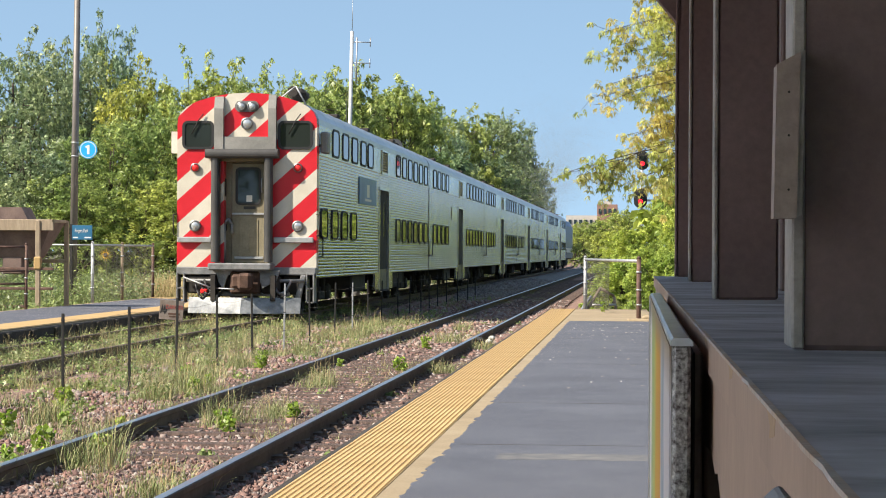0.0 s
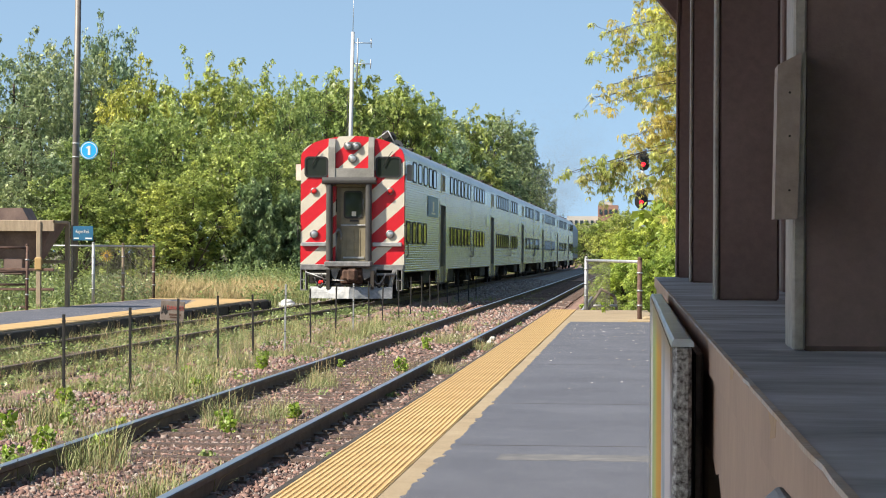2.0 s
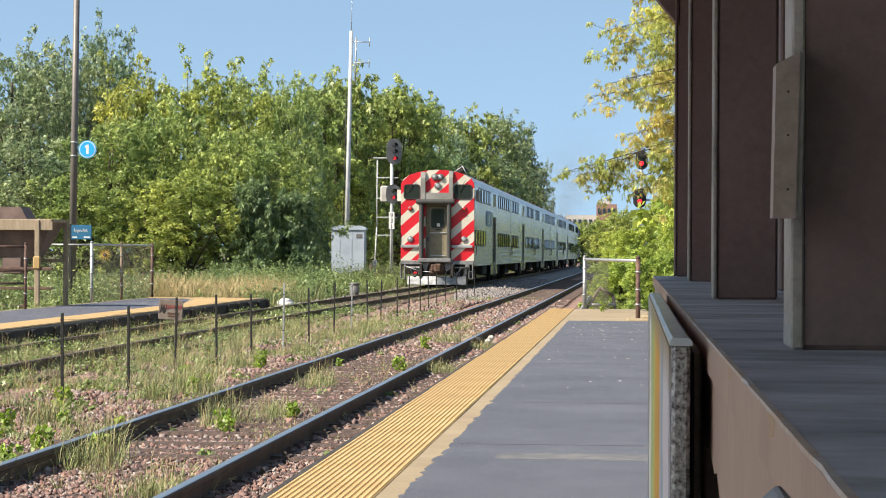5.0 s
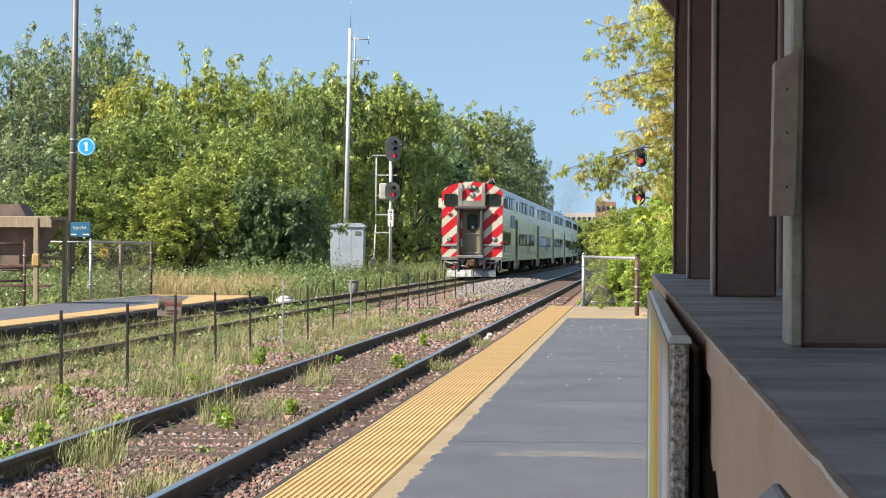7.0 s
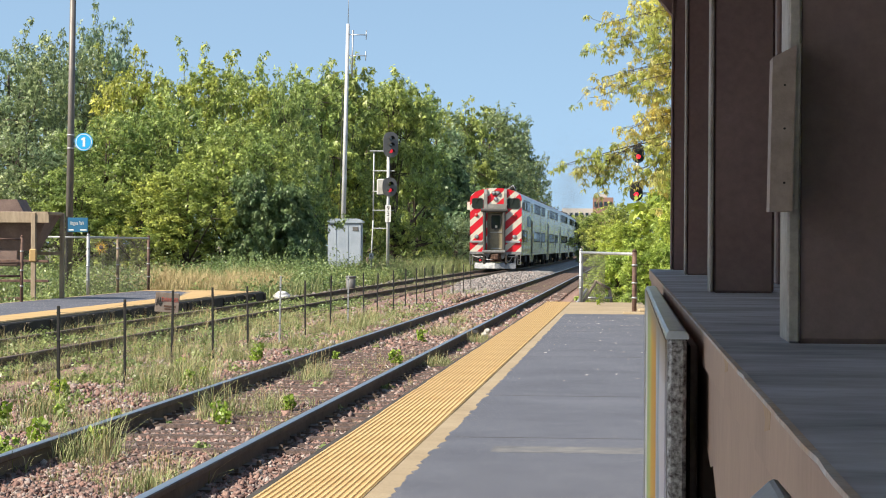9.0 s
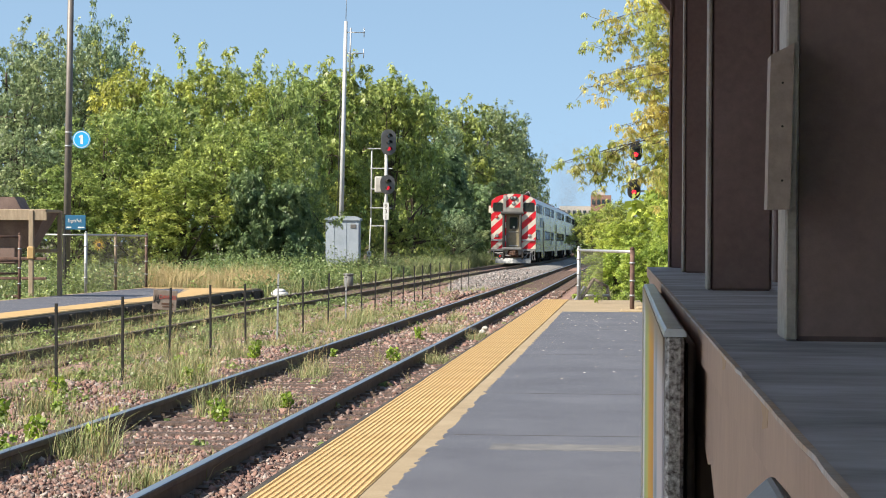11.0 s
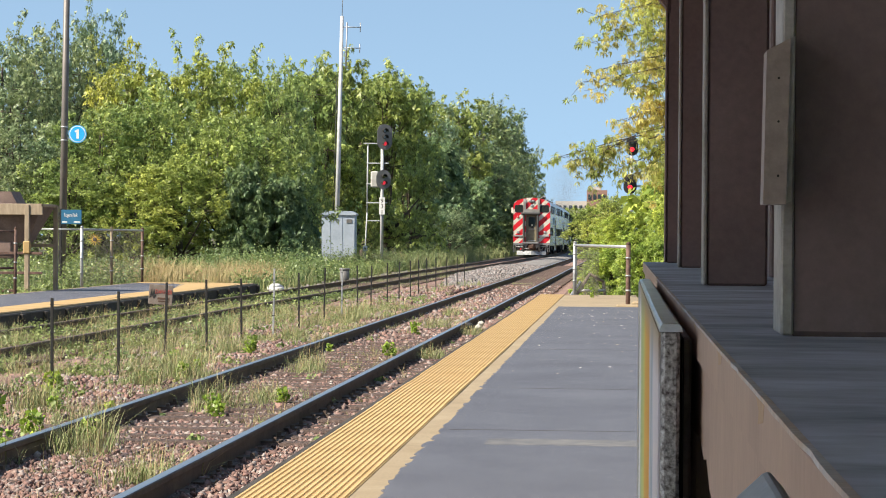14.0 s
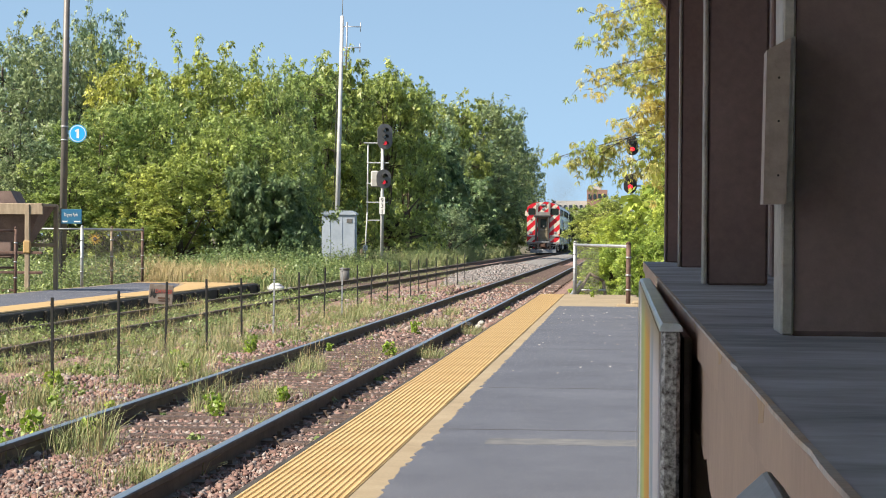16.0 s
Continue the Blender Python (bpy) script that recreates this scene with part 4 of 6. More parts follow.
def fluted(lo, hi, pitch=0.072, depth=0.007):
    """The outline of a fluted side from lo to hi: (x outwards, z)."""
    out, z = [], lo
    while z < hi - pitch * 0.5:
        out += [(0, z), (depth, z + pitch * 0.2), (depth, z + pitch * 0.62), (0, z + pitch * 0.8)]
        z += pitch
    return out + [(0, hi)]


def side_wall(sign, y0, y1, lo):
    """A stretch of the fluted side from height lo to the eaves."""
    s = Shape()
    top = [(0.01, 3.52), (0.01, 4.18)]
    pts = (fluted(lo, 3.5) if lo > 1 else fluted(0.84, 1.62) + fluted(1.62, 2.42)[1:] + fluted(2.42, 3.5)[1:]) + top
    for y in (y0, y1):
        s.v += [(sign * (SIDE - 0.012 + u), y, z) for u, z in pts]
    k = len(pts)
    s.f = [(i, i + 1, k + i + 1, k + i) for i in range(k - 1)]
    return s


def aprons(parent, material):
    """The deep aprons on both sides of the middle doors."""
    for sign in (-1, 1):
        for y0, y1 in ((10.6, 11.5), (13.8, 14.7)):
            part("apron", Shape().box(sign * (SIDE - 0.06), y0, 0.42, sign * (SIDE + 0.002), y1, 0.86), material, parent)


def side_window(w, h):
    """A window in the right side, at the origin: rubber frame and pane."""
    return (frame_shape(w, h, 0.17, 0.045, -0.004, 0.022, axis="x").mesh("window", M["rubber"]),
            Shape().prism(rounded(w - 0.08, h - 0.08, 0.13), "x", 0.0, 0.010).mesh("pane", M["glass"]))


def truck(parent, y):
    t = part("bogie", Shape().soft_box(-1.02, -1.35, 0.38, -0.86, 1.35, 0.62, 0.04).soft_box(0.86, -1.35, 0.38, 1.02, 1.35, 0.62, 0.04)
             .soft_box(-0.95, -0.25, 0.45, 0.95, 0.25, 0.75, 0.04).soft_box(0.98, -0.5, 0.3, 1.1, 0.5, 0.5, 0.03), M["under"], parent, "dark grimy bogie frame", pose(0, y, 0))
    for yy in (-1.1, 1.1):
        for sx in (-1, 1):
            w = part("wheel", Shape().tube((sx * 0.66, yy, 0.455), (sx * 0.79, yy, 0.455), 0.455, n=20).tube((sx * 0.79, yy, 0.455), (sx * 0.82, yy, 0.455), 0.36, 0.3, 20), M["under"], t)
        part("axle_box", Shape().soft_box(0.8, yy - 0.2, 0.28, 1.12, yy + 0.2, 0.66, 0.05), M["under"], t)
        part("spring", Shape().tube((0.98, yy * 0.45, 0.5), (0.98, yy * 0.45, 0.85), 0.12, n=10), M["under"], t)


def railcar(cab):
    c = thing("cab_car" if cab else "railcar", "bilevel cab car with red and cream diagonal stripes" if cab else "stainless steel bilevel railcar with two rows of windows",
              "railcar", group="cars of the commuter train")
    y_in = 0.32 if cab else 0.05
    # a solid block fills the body; its dark colour stands for the interior's shade
    part("core", Shape().box(-1.47, 0.62 if cab else 0.06, 0.95, 1.47, LONG - 0.06, 4.2), M["under"], c, "solid dark block standing in for the unlit interior")
    for sign in (1, -1):
        for y0, y1 in ((0.02, 11.55), (13.75, LONG)):
            part("side_wall", side_wall(sign, y0, y1, 0.84), M["stainless"], c, "fluted stainless steel side")
        part("door_header", side_wall(sign, 11.55, 13.75, 3.1), M["stainless"], c, "fluted stainless steel panel over the door")
    aprons(c, M["stainless"])
    s = Shape()
    n = len(ROOF)
    for y in (0.03, LONG):
        s.v += [(x, y, z) for x, z in ROOF]
    s.f += [(i, i + 1, n + i + 1, n + i) for i in range(n - 1)]
    s.f += [tuple(n + i for i in range(n))] + ([] if cab else [tuple(range(n))])
    for y in np.arange(1.6, LONG, 1.62):
        for (xa, za), (xb, zb) in zip(ROOF[1:-2], ROOF[2:-1]):
            s.add([(xa, y, za + 0.002), (xb, y, zb + 0.002), (xb, y + 0.05, zb + 0.002), (xa, y + 0.05, za + 0.002),
                   (xa, y + 0.01, za + 0.010), (xb, y + 0.01, zb + 0.010), (xb, y + 0.04, zb + 0.010), (xa, y + 0.04, za + 0.010)], CUBE_FACES)
    part("roof", s, M["roof_steel"], c, "ribbed stainless roof")
    for y in (6.5, 12.6, 18.8):
        part("roof_vent", Shape().soft_box(0.7, y, 4.68, 1.1, y + 0.35, 4.79, 0.03), M["under"], c)
    if not cab:
        part("end_wall", Shape().prism([(-1.53, 0.85), (1.53, 0.85)] + ROOF[::-1], "y", 0.03, 0.05), M["stainless"], c)
        part("end_diaphragm", Shape().soft_box(-0.62, -0.09, 1.1, 0.62, 0.03, 3.5, 0.05), M["rubber"], c, "black rubber gangway")
    part("end_wall", Shape().prism([(-1.5, 0.9), (1.5, 0.9)] + [(x * 0.98, z - 0.03) for x, z in ROOF[::-1]], "y", LONG - 0.05, LONG - 0.03), M["stainless"], c)
    # windows of the right side
    big_f, big_p = side_window(1.08, 0.64)
    low_f, low_p = side_window(1.05, 0.68)
    for row, f, p, z in (("upper", big_f, big_p, 3.88), ("lower", low_f, low_p, 2.03)):
        first = ([2.95, 4.65, 6.35, 8.05, 9.5] if row == "upper" else [1.15, 2.85, 4.5, 6.2]) if cab else [1.95, 3.55, 5.15, 6.75]
        for y in first + [16.1 + 1.62 * k for k in range(6)]:
            w = part("window", f, None, c, "black rubber-framed window", pose(SIDE, y, z))
            part("pane", p, None, w)
    louver = part("louver", frame_shape(1.3, 0.66, 0.02, 0.05, 0, 0.03, axis="x"), M["stainless"], c, "louvred air intake", pose(SIDE, 12.6, 3.84))
    part("louver_backing", Shape().box(-0.01, -0.6, -0.29, 0.006, 0.6, 0.29), M["rubber"], louver)
    slat = Shape().box(0.006, -0.6, -0.018, 0.03, 0.6, 0.006).mesh("slat", M["stainless"])
    for k in range(8):
        part("slat", slat, None, louver, m=pose(0, 0, -0.25 + 0.07 * k, 0, 25, 0))
    d = part("door", Shape().box(SIDE - 0.1, 11.6, 0.4, SIDE - 0.07, 12.66, 3.08).box(SIDE - 0.1, 12.68, 0.4, SIDE - 0.07, 13.7, 3.08), M["door_tan"], c, "grey-brown sliding door")
    for y in (12.1, 13.2):
        part("door_window", Shape().prism(rounded(0.42, 0.95, 0.06, cx=y, cy=2.3), "x", SIDE - 0.07, SIDE - 0.06), M["glass"], d)
    part("door_frame", Shape().box(SIDE - 0.1, 11.5, 0.36, SIDE + 0.012, 11.6, 3.16).box(SIDE - 0.1, 13.7, 0.36, SIDE + 0.012, 13.8, 3.16).box(SIDE - 0.1, 11.5, 3.08, SIDE + 0.012, 13.8, 3.16), M["stainless"], c)
    part("step", Shape().box(0.9, 11.55, 0.36, SIDE, 13.75, 0.4), M["under"], c)
    if cab:
        part("route_panel", Shape().box(SIDE, 7.2, 2.62, SIDE + 0.016, 10.7, 3.28), M["route_blue"], c, "faded blue panel")
        part("route_mark", Shape().box(SIDE + 0.016, 8.7, 2.8, SIDE + 0.019, 9.2, 3.12).box(SIDE + 0.016, 8.3, 2.7, SIDE + 0.019, 9.6, 2.76), M["white"], c)
    else:
        part("vent_panel", Shape().soft_box(SIDE, 8.6, 2.62, SIDE + 0.015, 10.9, 3.1, 0.006), M["stainless"], c)
    # running gear
    truck(c, 3.9)
    truck(c, 21.3)
    for y0, y1, x0, x1, z0 in ((7.0, 9.6, 0.7, 1.4, 0.42), (14.9, 17.2, 0.8, 1.42, 0.4), (17.5, 18.6, 0.9, 1.4, 0.5), (7.2, 18, -1.3, -0.6, 0.4)):
        part("equipment_box", Shape().soft_box(x0, y0, z0, x1, y1, 0.95, 0.05), M["under"], c, "dark equipment box under the floor")
    part("air_tank", Shape().tube((0.3, 9.9, 0.62), (0.3, 11.3, 0.62), 0.22, n=14), M["under"], c)
    part("underframe", Shape().box(-1.4, 0.35, 0.82, 1.4, LONG - 0.1, 0.96), M["under"], c)
    part("coupling", Shape().soft_box(-0.12, LONG - 0.3, 0.6, 0.12, LONG + 0.25, 0.85, 0.03), M["under"], c)
    for y in (0.4, LONG - 0.3):
        g = part("grab_iron", Shape().pipe([(SIDE, y, 1.3), (SIDE + 0.08, y, 1.32), (SIDE + 0.08, y, 1.75), (SIDE, y, 1.77)], 0.014, 6), M["black"], c)
    if cab:
        cab_face(c)
    return c


def lamp(c, name, x, z, r, lens, y=0.0, label=""):
    s = Shape()
    a = np.linspace(0, 2 * math.pi, 19)[:-1]
    n = len(a)
    rings = [(r * 1.15, y), (r * 1.15, y - 0.045), (r * 0.95, y - 0.055), (r * 0.9, y - 0.03)]
    for rr, yy in rings:
        s.v += [(x + rr * math.cos(t), yy, z + rr * math.sin(t)) for t in a]
    for k in range(3):
        s.f += [(k * n + i, k * n + (i + 1) % n, (k + 1) * n + (i + 1) % n, (k + 1) * n + i) for i in range(n)]
    o = part(name, s, M["lamp_rim"], c, label)
    g = Shape()
    for k, (q, d) in enumerate(((0.92, -0.03), (0.6, -0.052), (0.2, -0.06))):
        g.v += [(x + r * q * math.cos(t), y + d, z + r * q * math.sin(t)) for t in a]
    for k in range(2):
        g.f += [(k * n + i, k * n + (i + 1) % n, (k + 1) * n + (i + 1) % n, (k + 1) * n + i) for i in range(n)]
    g.f.append(tuple(2 * n + i for i in range(n)))
    g.smooth = set(range(len(g.f)))
    part("lens", g, M[lens], o)


def cab_face(c):
    z0 = 1.07
    arc = [(x, z) for x, z in ROOF]

    def panel(xa, xb, lo, mat, name, depth=0.3, label=""):
        xs = sorted({xa, xb, *[x for x, _ in arc if xa < x < xb]})
        pts = [(xa, lo), (xb, lo)] + [(x, roof_z(x)) for x in reversed(xs)]
        return part(name, Shape().prism(pts, "y", 0.0, depth), mat, c, label)

    panel(-1.53, -0.5, z0, M["stripes_l"], "face_panel", label="red and cream striped front panel")
    panel(0.5, 1.53, z0, M["stripes_r"], "face_panel", label="red and cream striped front panel")
    panel(-0.5, 0.5, 3.5, M["stripes_l"], "brow_panel", 0.3, "red and cream striped panel with headlights")
    # grey posts beside the headlight panel, and the plate below it
    for xa, xb in ((-0.70, -0.50), (0.48, 0.65)):
        part("brow_post", Shape().prism([(-0.13, 3.62), (0.02, 3.62), (0.02, roof_z(xa) - 0.01), (-0.05, roof_z(xa) - 0.01), (-0.13, 4.5)], "x", xa, xb), M["grey_paint"], c, "grey post beside the headlights")
    part("brow_plate", Shape().prism([(-0.66, 3.62), (0.66, 3.62), (0.62, 3.89), (-0.62, 3.89)], "y", -0.11, 0.0), M["grey_paint"], c, "grey horizontal plate")
    # cab windows
    for x, w in ((-1.07, 0.70), (1.06, 0.76)):
        f = part("cab_window", frame_shape(w, 0.62, 0.12, 0.055, -0.03, 0.02), M["rubber"], c, "rounded black-framed cab window", pose(x, 0, 3.93))
        part("pane", Shape().prism(rounded(w - 0.09, 0.53, 0.08), "y", -0.012, -0.004), M["cab_glass"], f)
        part("wiper", Shape().pipe([(0.12, -0.04, 0.46), (0.0, -0.05, 0.3), (-0.14, -0.045, 0.02)], 0.012, 6), M["black"], f)
    # headlights
    h = part("headlight_housing", Shape().prism(rounded(0.52, 0.24, 0.11, cx=0.0, cy=4.55), "y", -0.05, 0.02), M["signal_grey"], c, "grey oval headlight housing")
    lamp(c, "headlight", -0.115, 4.55, 0.088, "lens_clear", -0.05)
    lamp(c, "headlight", 0.115, 4.55, 0.088, "lens_clear", -0.05)
    lamp(c, "headlight", 0.0, 4.18, 0.115, "lens_clear", 0.0)
    for x in (-1.13, 1.12):
        lamp(c, "marker_light", x, 3.22, 0.088, "lens_red", 0.0, "red marker light")
        lamp(c, "ditch_light", x, 1.96, 0.108, "lens_clear", 0.0, "round clear ditch light")
    # gangway: a dark grey rubber frame that stands out from the face
    for x in (-0.66, 0.50):
        part("gangway_post", Shape().prism(rounded(0.17, 0.28, 0.07, cx=x, cy=-0.14), "z", 1.18, 3.46), M["gangway"], c, "dark grey rubber gangway post")
    part("gangway_hood", Shape().prism(rounded(0.34, 0.2, 0.08, cx=-0.16, cy=3.52), "x", -0.86, 0.72), M["gangway"], c, "dark grey rubber gangway hood")
    # end door in its recess
    part("door_recess", Shape().box(-0.58, 0.26, 1.1, 0.42, 0.3, 3.5).box(-0.6, 0.0, 1.1, -0.57, 0.3, 3.5).box(0.41, 0.0, 1.1, 0.5, 0.3, 3.5).box(-0.58, 0.0, 3.36, 0.42, 0.3, 3.5), M["door_tan"], c, "grey-tan doorway")
    d = part("end_door", Shape().soft_box(-0.37, 0.2, 1.16, 0.39, 0.26, 3.33, 0.015), M["door_tan"], c, "grey-tan end door")
    f = part("door_window", frame_shape(0.56, 0.82, 0.1, 0.05, 0.175, 0.205), M["rubber"], d, "", pose(0, 0, 2.83))
    part("pane", Shape().prism(rounded(0.48, 0.74, 0.06), "y", 0.185, 0.195), M["glass"], f)
    part("notice", Shape().box(-0.04, 0.178, -0.34, 0.09, 0.184, -0.20), M["white"], f)
    for x in (-0.2, 0.02, 0.2):
        part("door_rib", Shape().soft_box(x, 0.185, 1.3, x + 0.02, 0.2, 2.1, 0.005), M["door_tan"], d)
    part("door_rail", Shape().soft_box(-0.36, 0.16, 2.2, 0.38, 0.2, 2.25, 0.01), M["galv"], d)
    part("door_rail", Shape().soft_box(-0.3, 0.17, 1.24, 0.34, 0.2, 1.3, 0.01), M["galv"], d)
    part("door_number", Shape().box(-0.1, 0.194, 2.33, 0.16, 0.2, 2.39), M["rubber"], d)
    part("door_handle", Shape().pipe([(0.3, 0.2, 3.0), (0.3, 0.14, 2.98), (0.3, 0.14, 2.72), (0.3, 0.2, 2.7)], 0.014, 6), M["galv"], d)
    part("pipe", Shape().pipe([(-0.5, 0.1, 1.1), (-0.5, 0.1, 2.0), (-0.42, 0.08, 2.12), (-0.34, 0.1, 2.0), (-0.34, 0.12, 1.8)], 0.035, 8), M["pipe_grey"], c, "pale grey pipe beside the door")
    part("hand_brake", Shape().soft_box(-0.56, 0.08, 1.85, -0.46, 0.2, 2.05, 0.02).soft_box(-0.54, 0.1, 2.6, -0.48, 0.2, 3.0, 0.02), M["under"], c)
    for xa, xb in ((-1.5, -0.76), (0.60, 1.47)):
        part("hand_rail", Shape().soft_box(xa, -0.09, 1.60, xb, -0.02, 1.72, 0.015), M["galv"], c, "grey steel cross rail")
        part("hand_rail_bracket", Shape().box(xa + 0.05, -0.03, 1.62, xa + 0.1, 0.01, 1.70).box(xb - 0.1, -0.03, 1.62, xb - 0.05, 0.01, 1.70), M["galv"], c)
    part("threshold", Shape().soft_box(-0.76, -0.5, 1.0, 0.62, 0.02, 1.16, 0.03), M["pipe_grey"], c, "worn grey threshold plate")
    part("buffer_beam", Shape().soft_box(-1.53, -0.04, 0.9, 1.53, 0.36, 1.07, 0.02), M["pipe_grey"], c, "grey steel buffer beam")
    for x in (-1.44, 1.40):
        part("end_step", Shape().box(x - 0.09, -0.06, 0.3, x - 0.06, 0.3, 0.95).box(x + 0.06, -0.06, 0.3, x + 0.09, 0.3, 0.95).box(x - 0.09, -0.06, 0.3, x + 0.09, 0.3, 0.33)
             .box(x - 0.09, -0.06, 0.6, x + 0.09, 0.2, 0.63), M["pipe_grey"], c)
    # coupler, hoses and plough
    k = part("coupler", Shape().soft_box(-0.2, -0.75, 0.62, 0.05, -0.05, 0.92, 0.05).soft_box(-0.05, -0.85, 0.58, 0.24, -0.45, 0.95, 0.06).soft_box(-0.3, -0.35, 0.5, 0.35, 0.1, 0.98, 0.04), M["rust"], c, "rusty brown coupler")
    part("draft_gear", Shape().soft_box(-0.62, -0.2, 0.55, -0.28, 0.1, 0.9, 0.05), M["under"], c)
    part("draft_gear", Shape().soft_box(0.35, -0.22, 0.5, 0.75, 0.1, 0.9, 0.05), M["under"], c)
    for x0, x1, sag, mat in ((-1.0, -0.55, 0.42, "rubber"), (-0.9, -0.45, 0.36, "rubber"), (-0.75, -0.4, 0.45, "rubber"), (0.6, 1.0, 0.4, "pipe_grey"), (0.68, 0.98, 0.5, "rubber"), (-1.1, -0.7, 0.5, "rubber")):
        pts = [((x0 + (x1 - x0) * f), -0.12 - 0.2 * math.sin(math.pi * f), 0.9 - sag * math.sin(math.pi * (0.1 + 0.8 * f))) for f in np.linspace(0, 1, 7)]
        part("hose", Shape().pipe(pts, 0.026, 7), M[mat], c, "hanging brake hose")
    part("pilot_plate", Shape().prism([(-0.62, 1.0), (0.78, 1.0), (0.7, 0.78), (0.4, 0.62), (0.3, 0.9), (-0.35, 0.9), (-0.45, 0.6), (-0.55, 0.75)], "y", -0.3, -0.22), M["pipe_grey"], c, "pale grey plate round the coupler")
    part("cross_shaft", Shape().tube((-1.3, -0.1, 0.78), (1.3, -0.1, 0.78), 0.035, n=8), M["pipe_grey"], c)
    part("uncoupling_lever", Shape().pipe([(-1.35, -0.15, 0.85), (-0.7, -0.3, 0.62), (-0.15, -0.6, 0.6)], 0.018, 6), M["galv"], c)
    part("side_brace", Shape().soft_box(1.12, -0.05, 0.3, 1.24, 0.1, 0.92, 0.02, Matrix.Translation((1.18, 0, 0.6)) @ Matrix.Rotation(radians(14), 4, "Y") @ Matrix.Translation((-1.18, 0, -0.6))), M["pipe_grey"], c)
    part("trap_box", Shape().soft_box(-1.3, 0.0, 0.5, -0.75, 0.3, 0.88, 0.03), M["under"], c)
    part("trap_box", Shape().soft_box(0.8, 0.05, 0.48, 1.15, 0.3, 0.88, 0.03), M["under"], c)
    part("air_cock", Shape().tube((-0.9, -0.05, 0.6), (-0.9, 0.05, 0.6), 0.14, n=12), M["rubber"], c)
    part("lower_cross_beam", Shape().soft_box(-0.95, -0.12, 0.44, 0.95, 0.05, 0.54, 0.02), M["pipe_grey"], c)
    part("glad_hand", Shape().soft_box(-0.95, -0.3, 0.5, -0.8, -0.2, 0.6, 0.02), M["lens_red"], c, "red hose coupling")
    s = Shape()
    for sx in (-1, 1):
        s.add([(0, -0.78, 0.08), (sx * 1.22, -0.3, 0.08), (sx * 1.22, -0.18, 0.42), (0, -0.58, 0.42), (0, -0.72, 0.08), (sx * 1.22, -0.24, 0.08), (sx * 1.22, -0.12, 0.42), (0, -0.52, 0.42)], CUBE_FACES)
    part("snow_plough", s, M["plough"], c, "scuffed snow plough with sun dapples painted in white and blue-grey")
    part("plough_bracket", Shape().box(-0.7, -0.45, 0.35, -0.6, 0.1, 0.9), M["under"], c)
    part("plough_bracket", Shape().box(0.6, -0.45, 0.35, 0.7, 0.1, 0.9), M["under"], c)
    # roof and corner gear
    part("horn", Shape().soft_box(0.72, 1.0, 4.75, 1.12, 1.7, 5.02, 0.1).tube((0.9, 0.6, 4.92), (0.9, 1.0, 4.92), 0.12, 0.05, 10), M["under"], c, "dark horn housing on the roof")
    part("roof_antenna", Shape().pipe([(0.62, 0.5, 4.75), (1.0, 0.4, 5.02), (1.22, 0.5, 4.6)], 0.018, 6), M["galv"], c)
    for sx in (-1, 1):
        b = part("mirror", Shape().soft_box(sx * 1.56, 0.28, 3.55, sx * 1.72, 0.75, 4.02, 0.03), M["white"] if sx < 0 else M["grey_paint"], c, "boxy side mirror")
        part("mirror_arm", Shape().box(sx * 1.5, 0.4, 3.7, sx * 1.6, 0.5, 3.75), M["black"], b)
    for sx in (-1, 1):
        part("corner_grab", Shape().pipe([(sx * 1.53, -0.02, 1.75), (sx * 1.6, -0.05, 1.78), (sx * 1.6, -0.05, 2.2), (sx * 1.53, 0.0, 2.22)], 0.014, 6), M["black"], c)


def locomotive():
    c = thing("locomotive", "blue diesel locomotive at the far end of the train", "locomotive")
    part("hull", Shape().prism([(-1.53, 1.0), (1.53, 1.0), (1.53, 3.9), (1.2, 4.45), (0, 4.6), (-1.2, 4.45), (-1.53, 3.9)], "y", 0.1, 20.0), M["loco_blue"], c, "blue painted hull")
    part("stripe", Shape().box(1.53, 0.2, 1.5, 1.54, 19.9, 1.9), M["white"], c)
    part("skirt", Shape().box(-1.45, 0.3, 0.85, 1.45, 19.8, 1.0), M["under"], c)
    part("exhaust_stack", Shape().soft_box(-0.4, 8.0, 4.5, 0.4, 9.2, 4.85, 0.05), M["under"], c)
    for k in range(4):
        part("roof_fan", Shape().tube((0, 3 + 3.6 * k, 4.5), (0, 3 + 3.6 * k, 4.75), 0.6, n=16), M["under"], c)
    truck(c, 3.6)
    truck(c, 16.0)
    part("fuel_tank", Shape().soft_box(-1.3, 6.6, 0.35, 1.3, 12.8, 0.98, 0.15), M["under"], c)
    return c


CARS, SMOKE = [], []


def build_train():
    CARS.append(railcar(True))
    first = railcar(False)
    CARS.append(first)
    for i in range(4):
        CARS.append(copy_thing(first, Matrix.Identity(4)))
    CARS.append(locomotive())
    SMOKE.append(build_smoke())


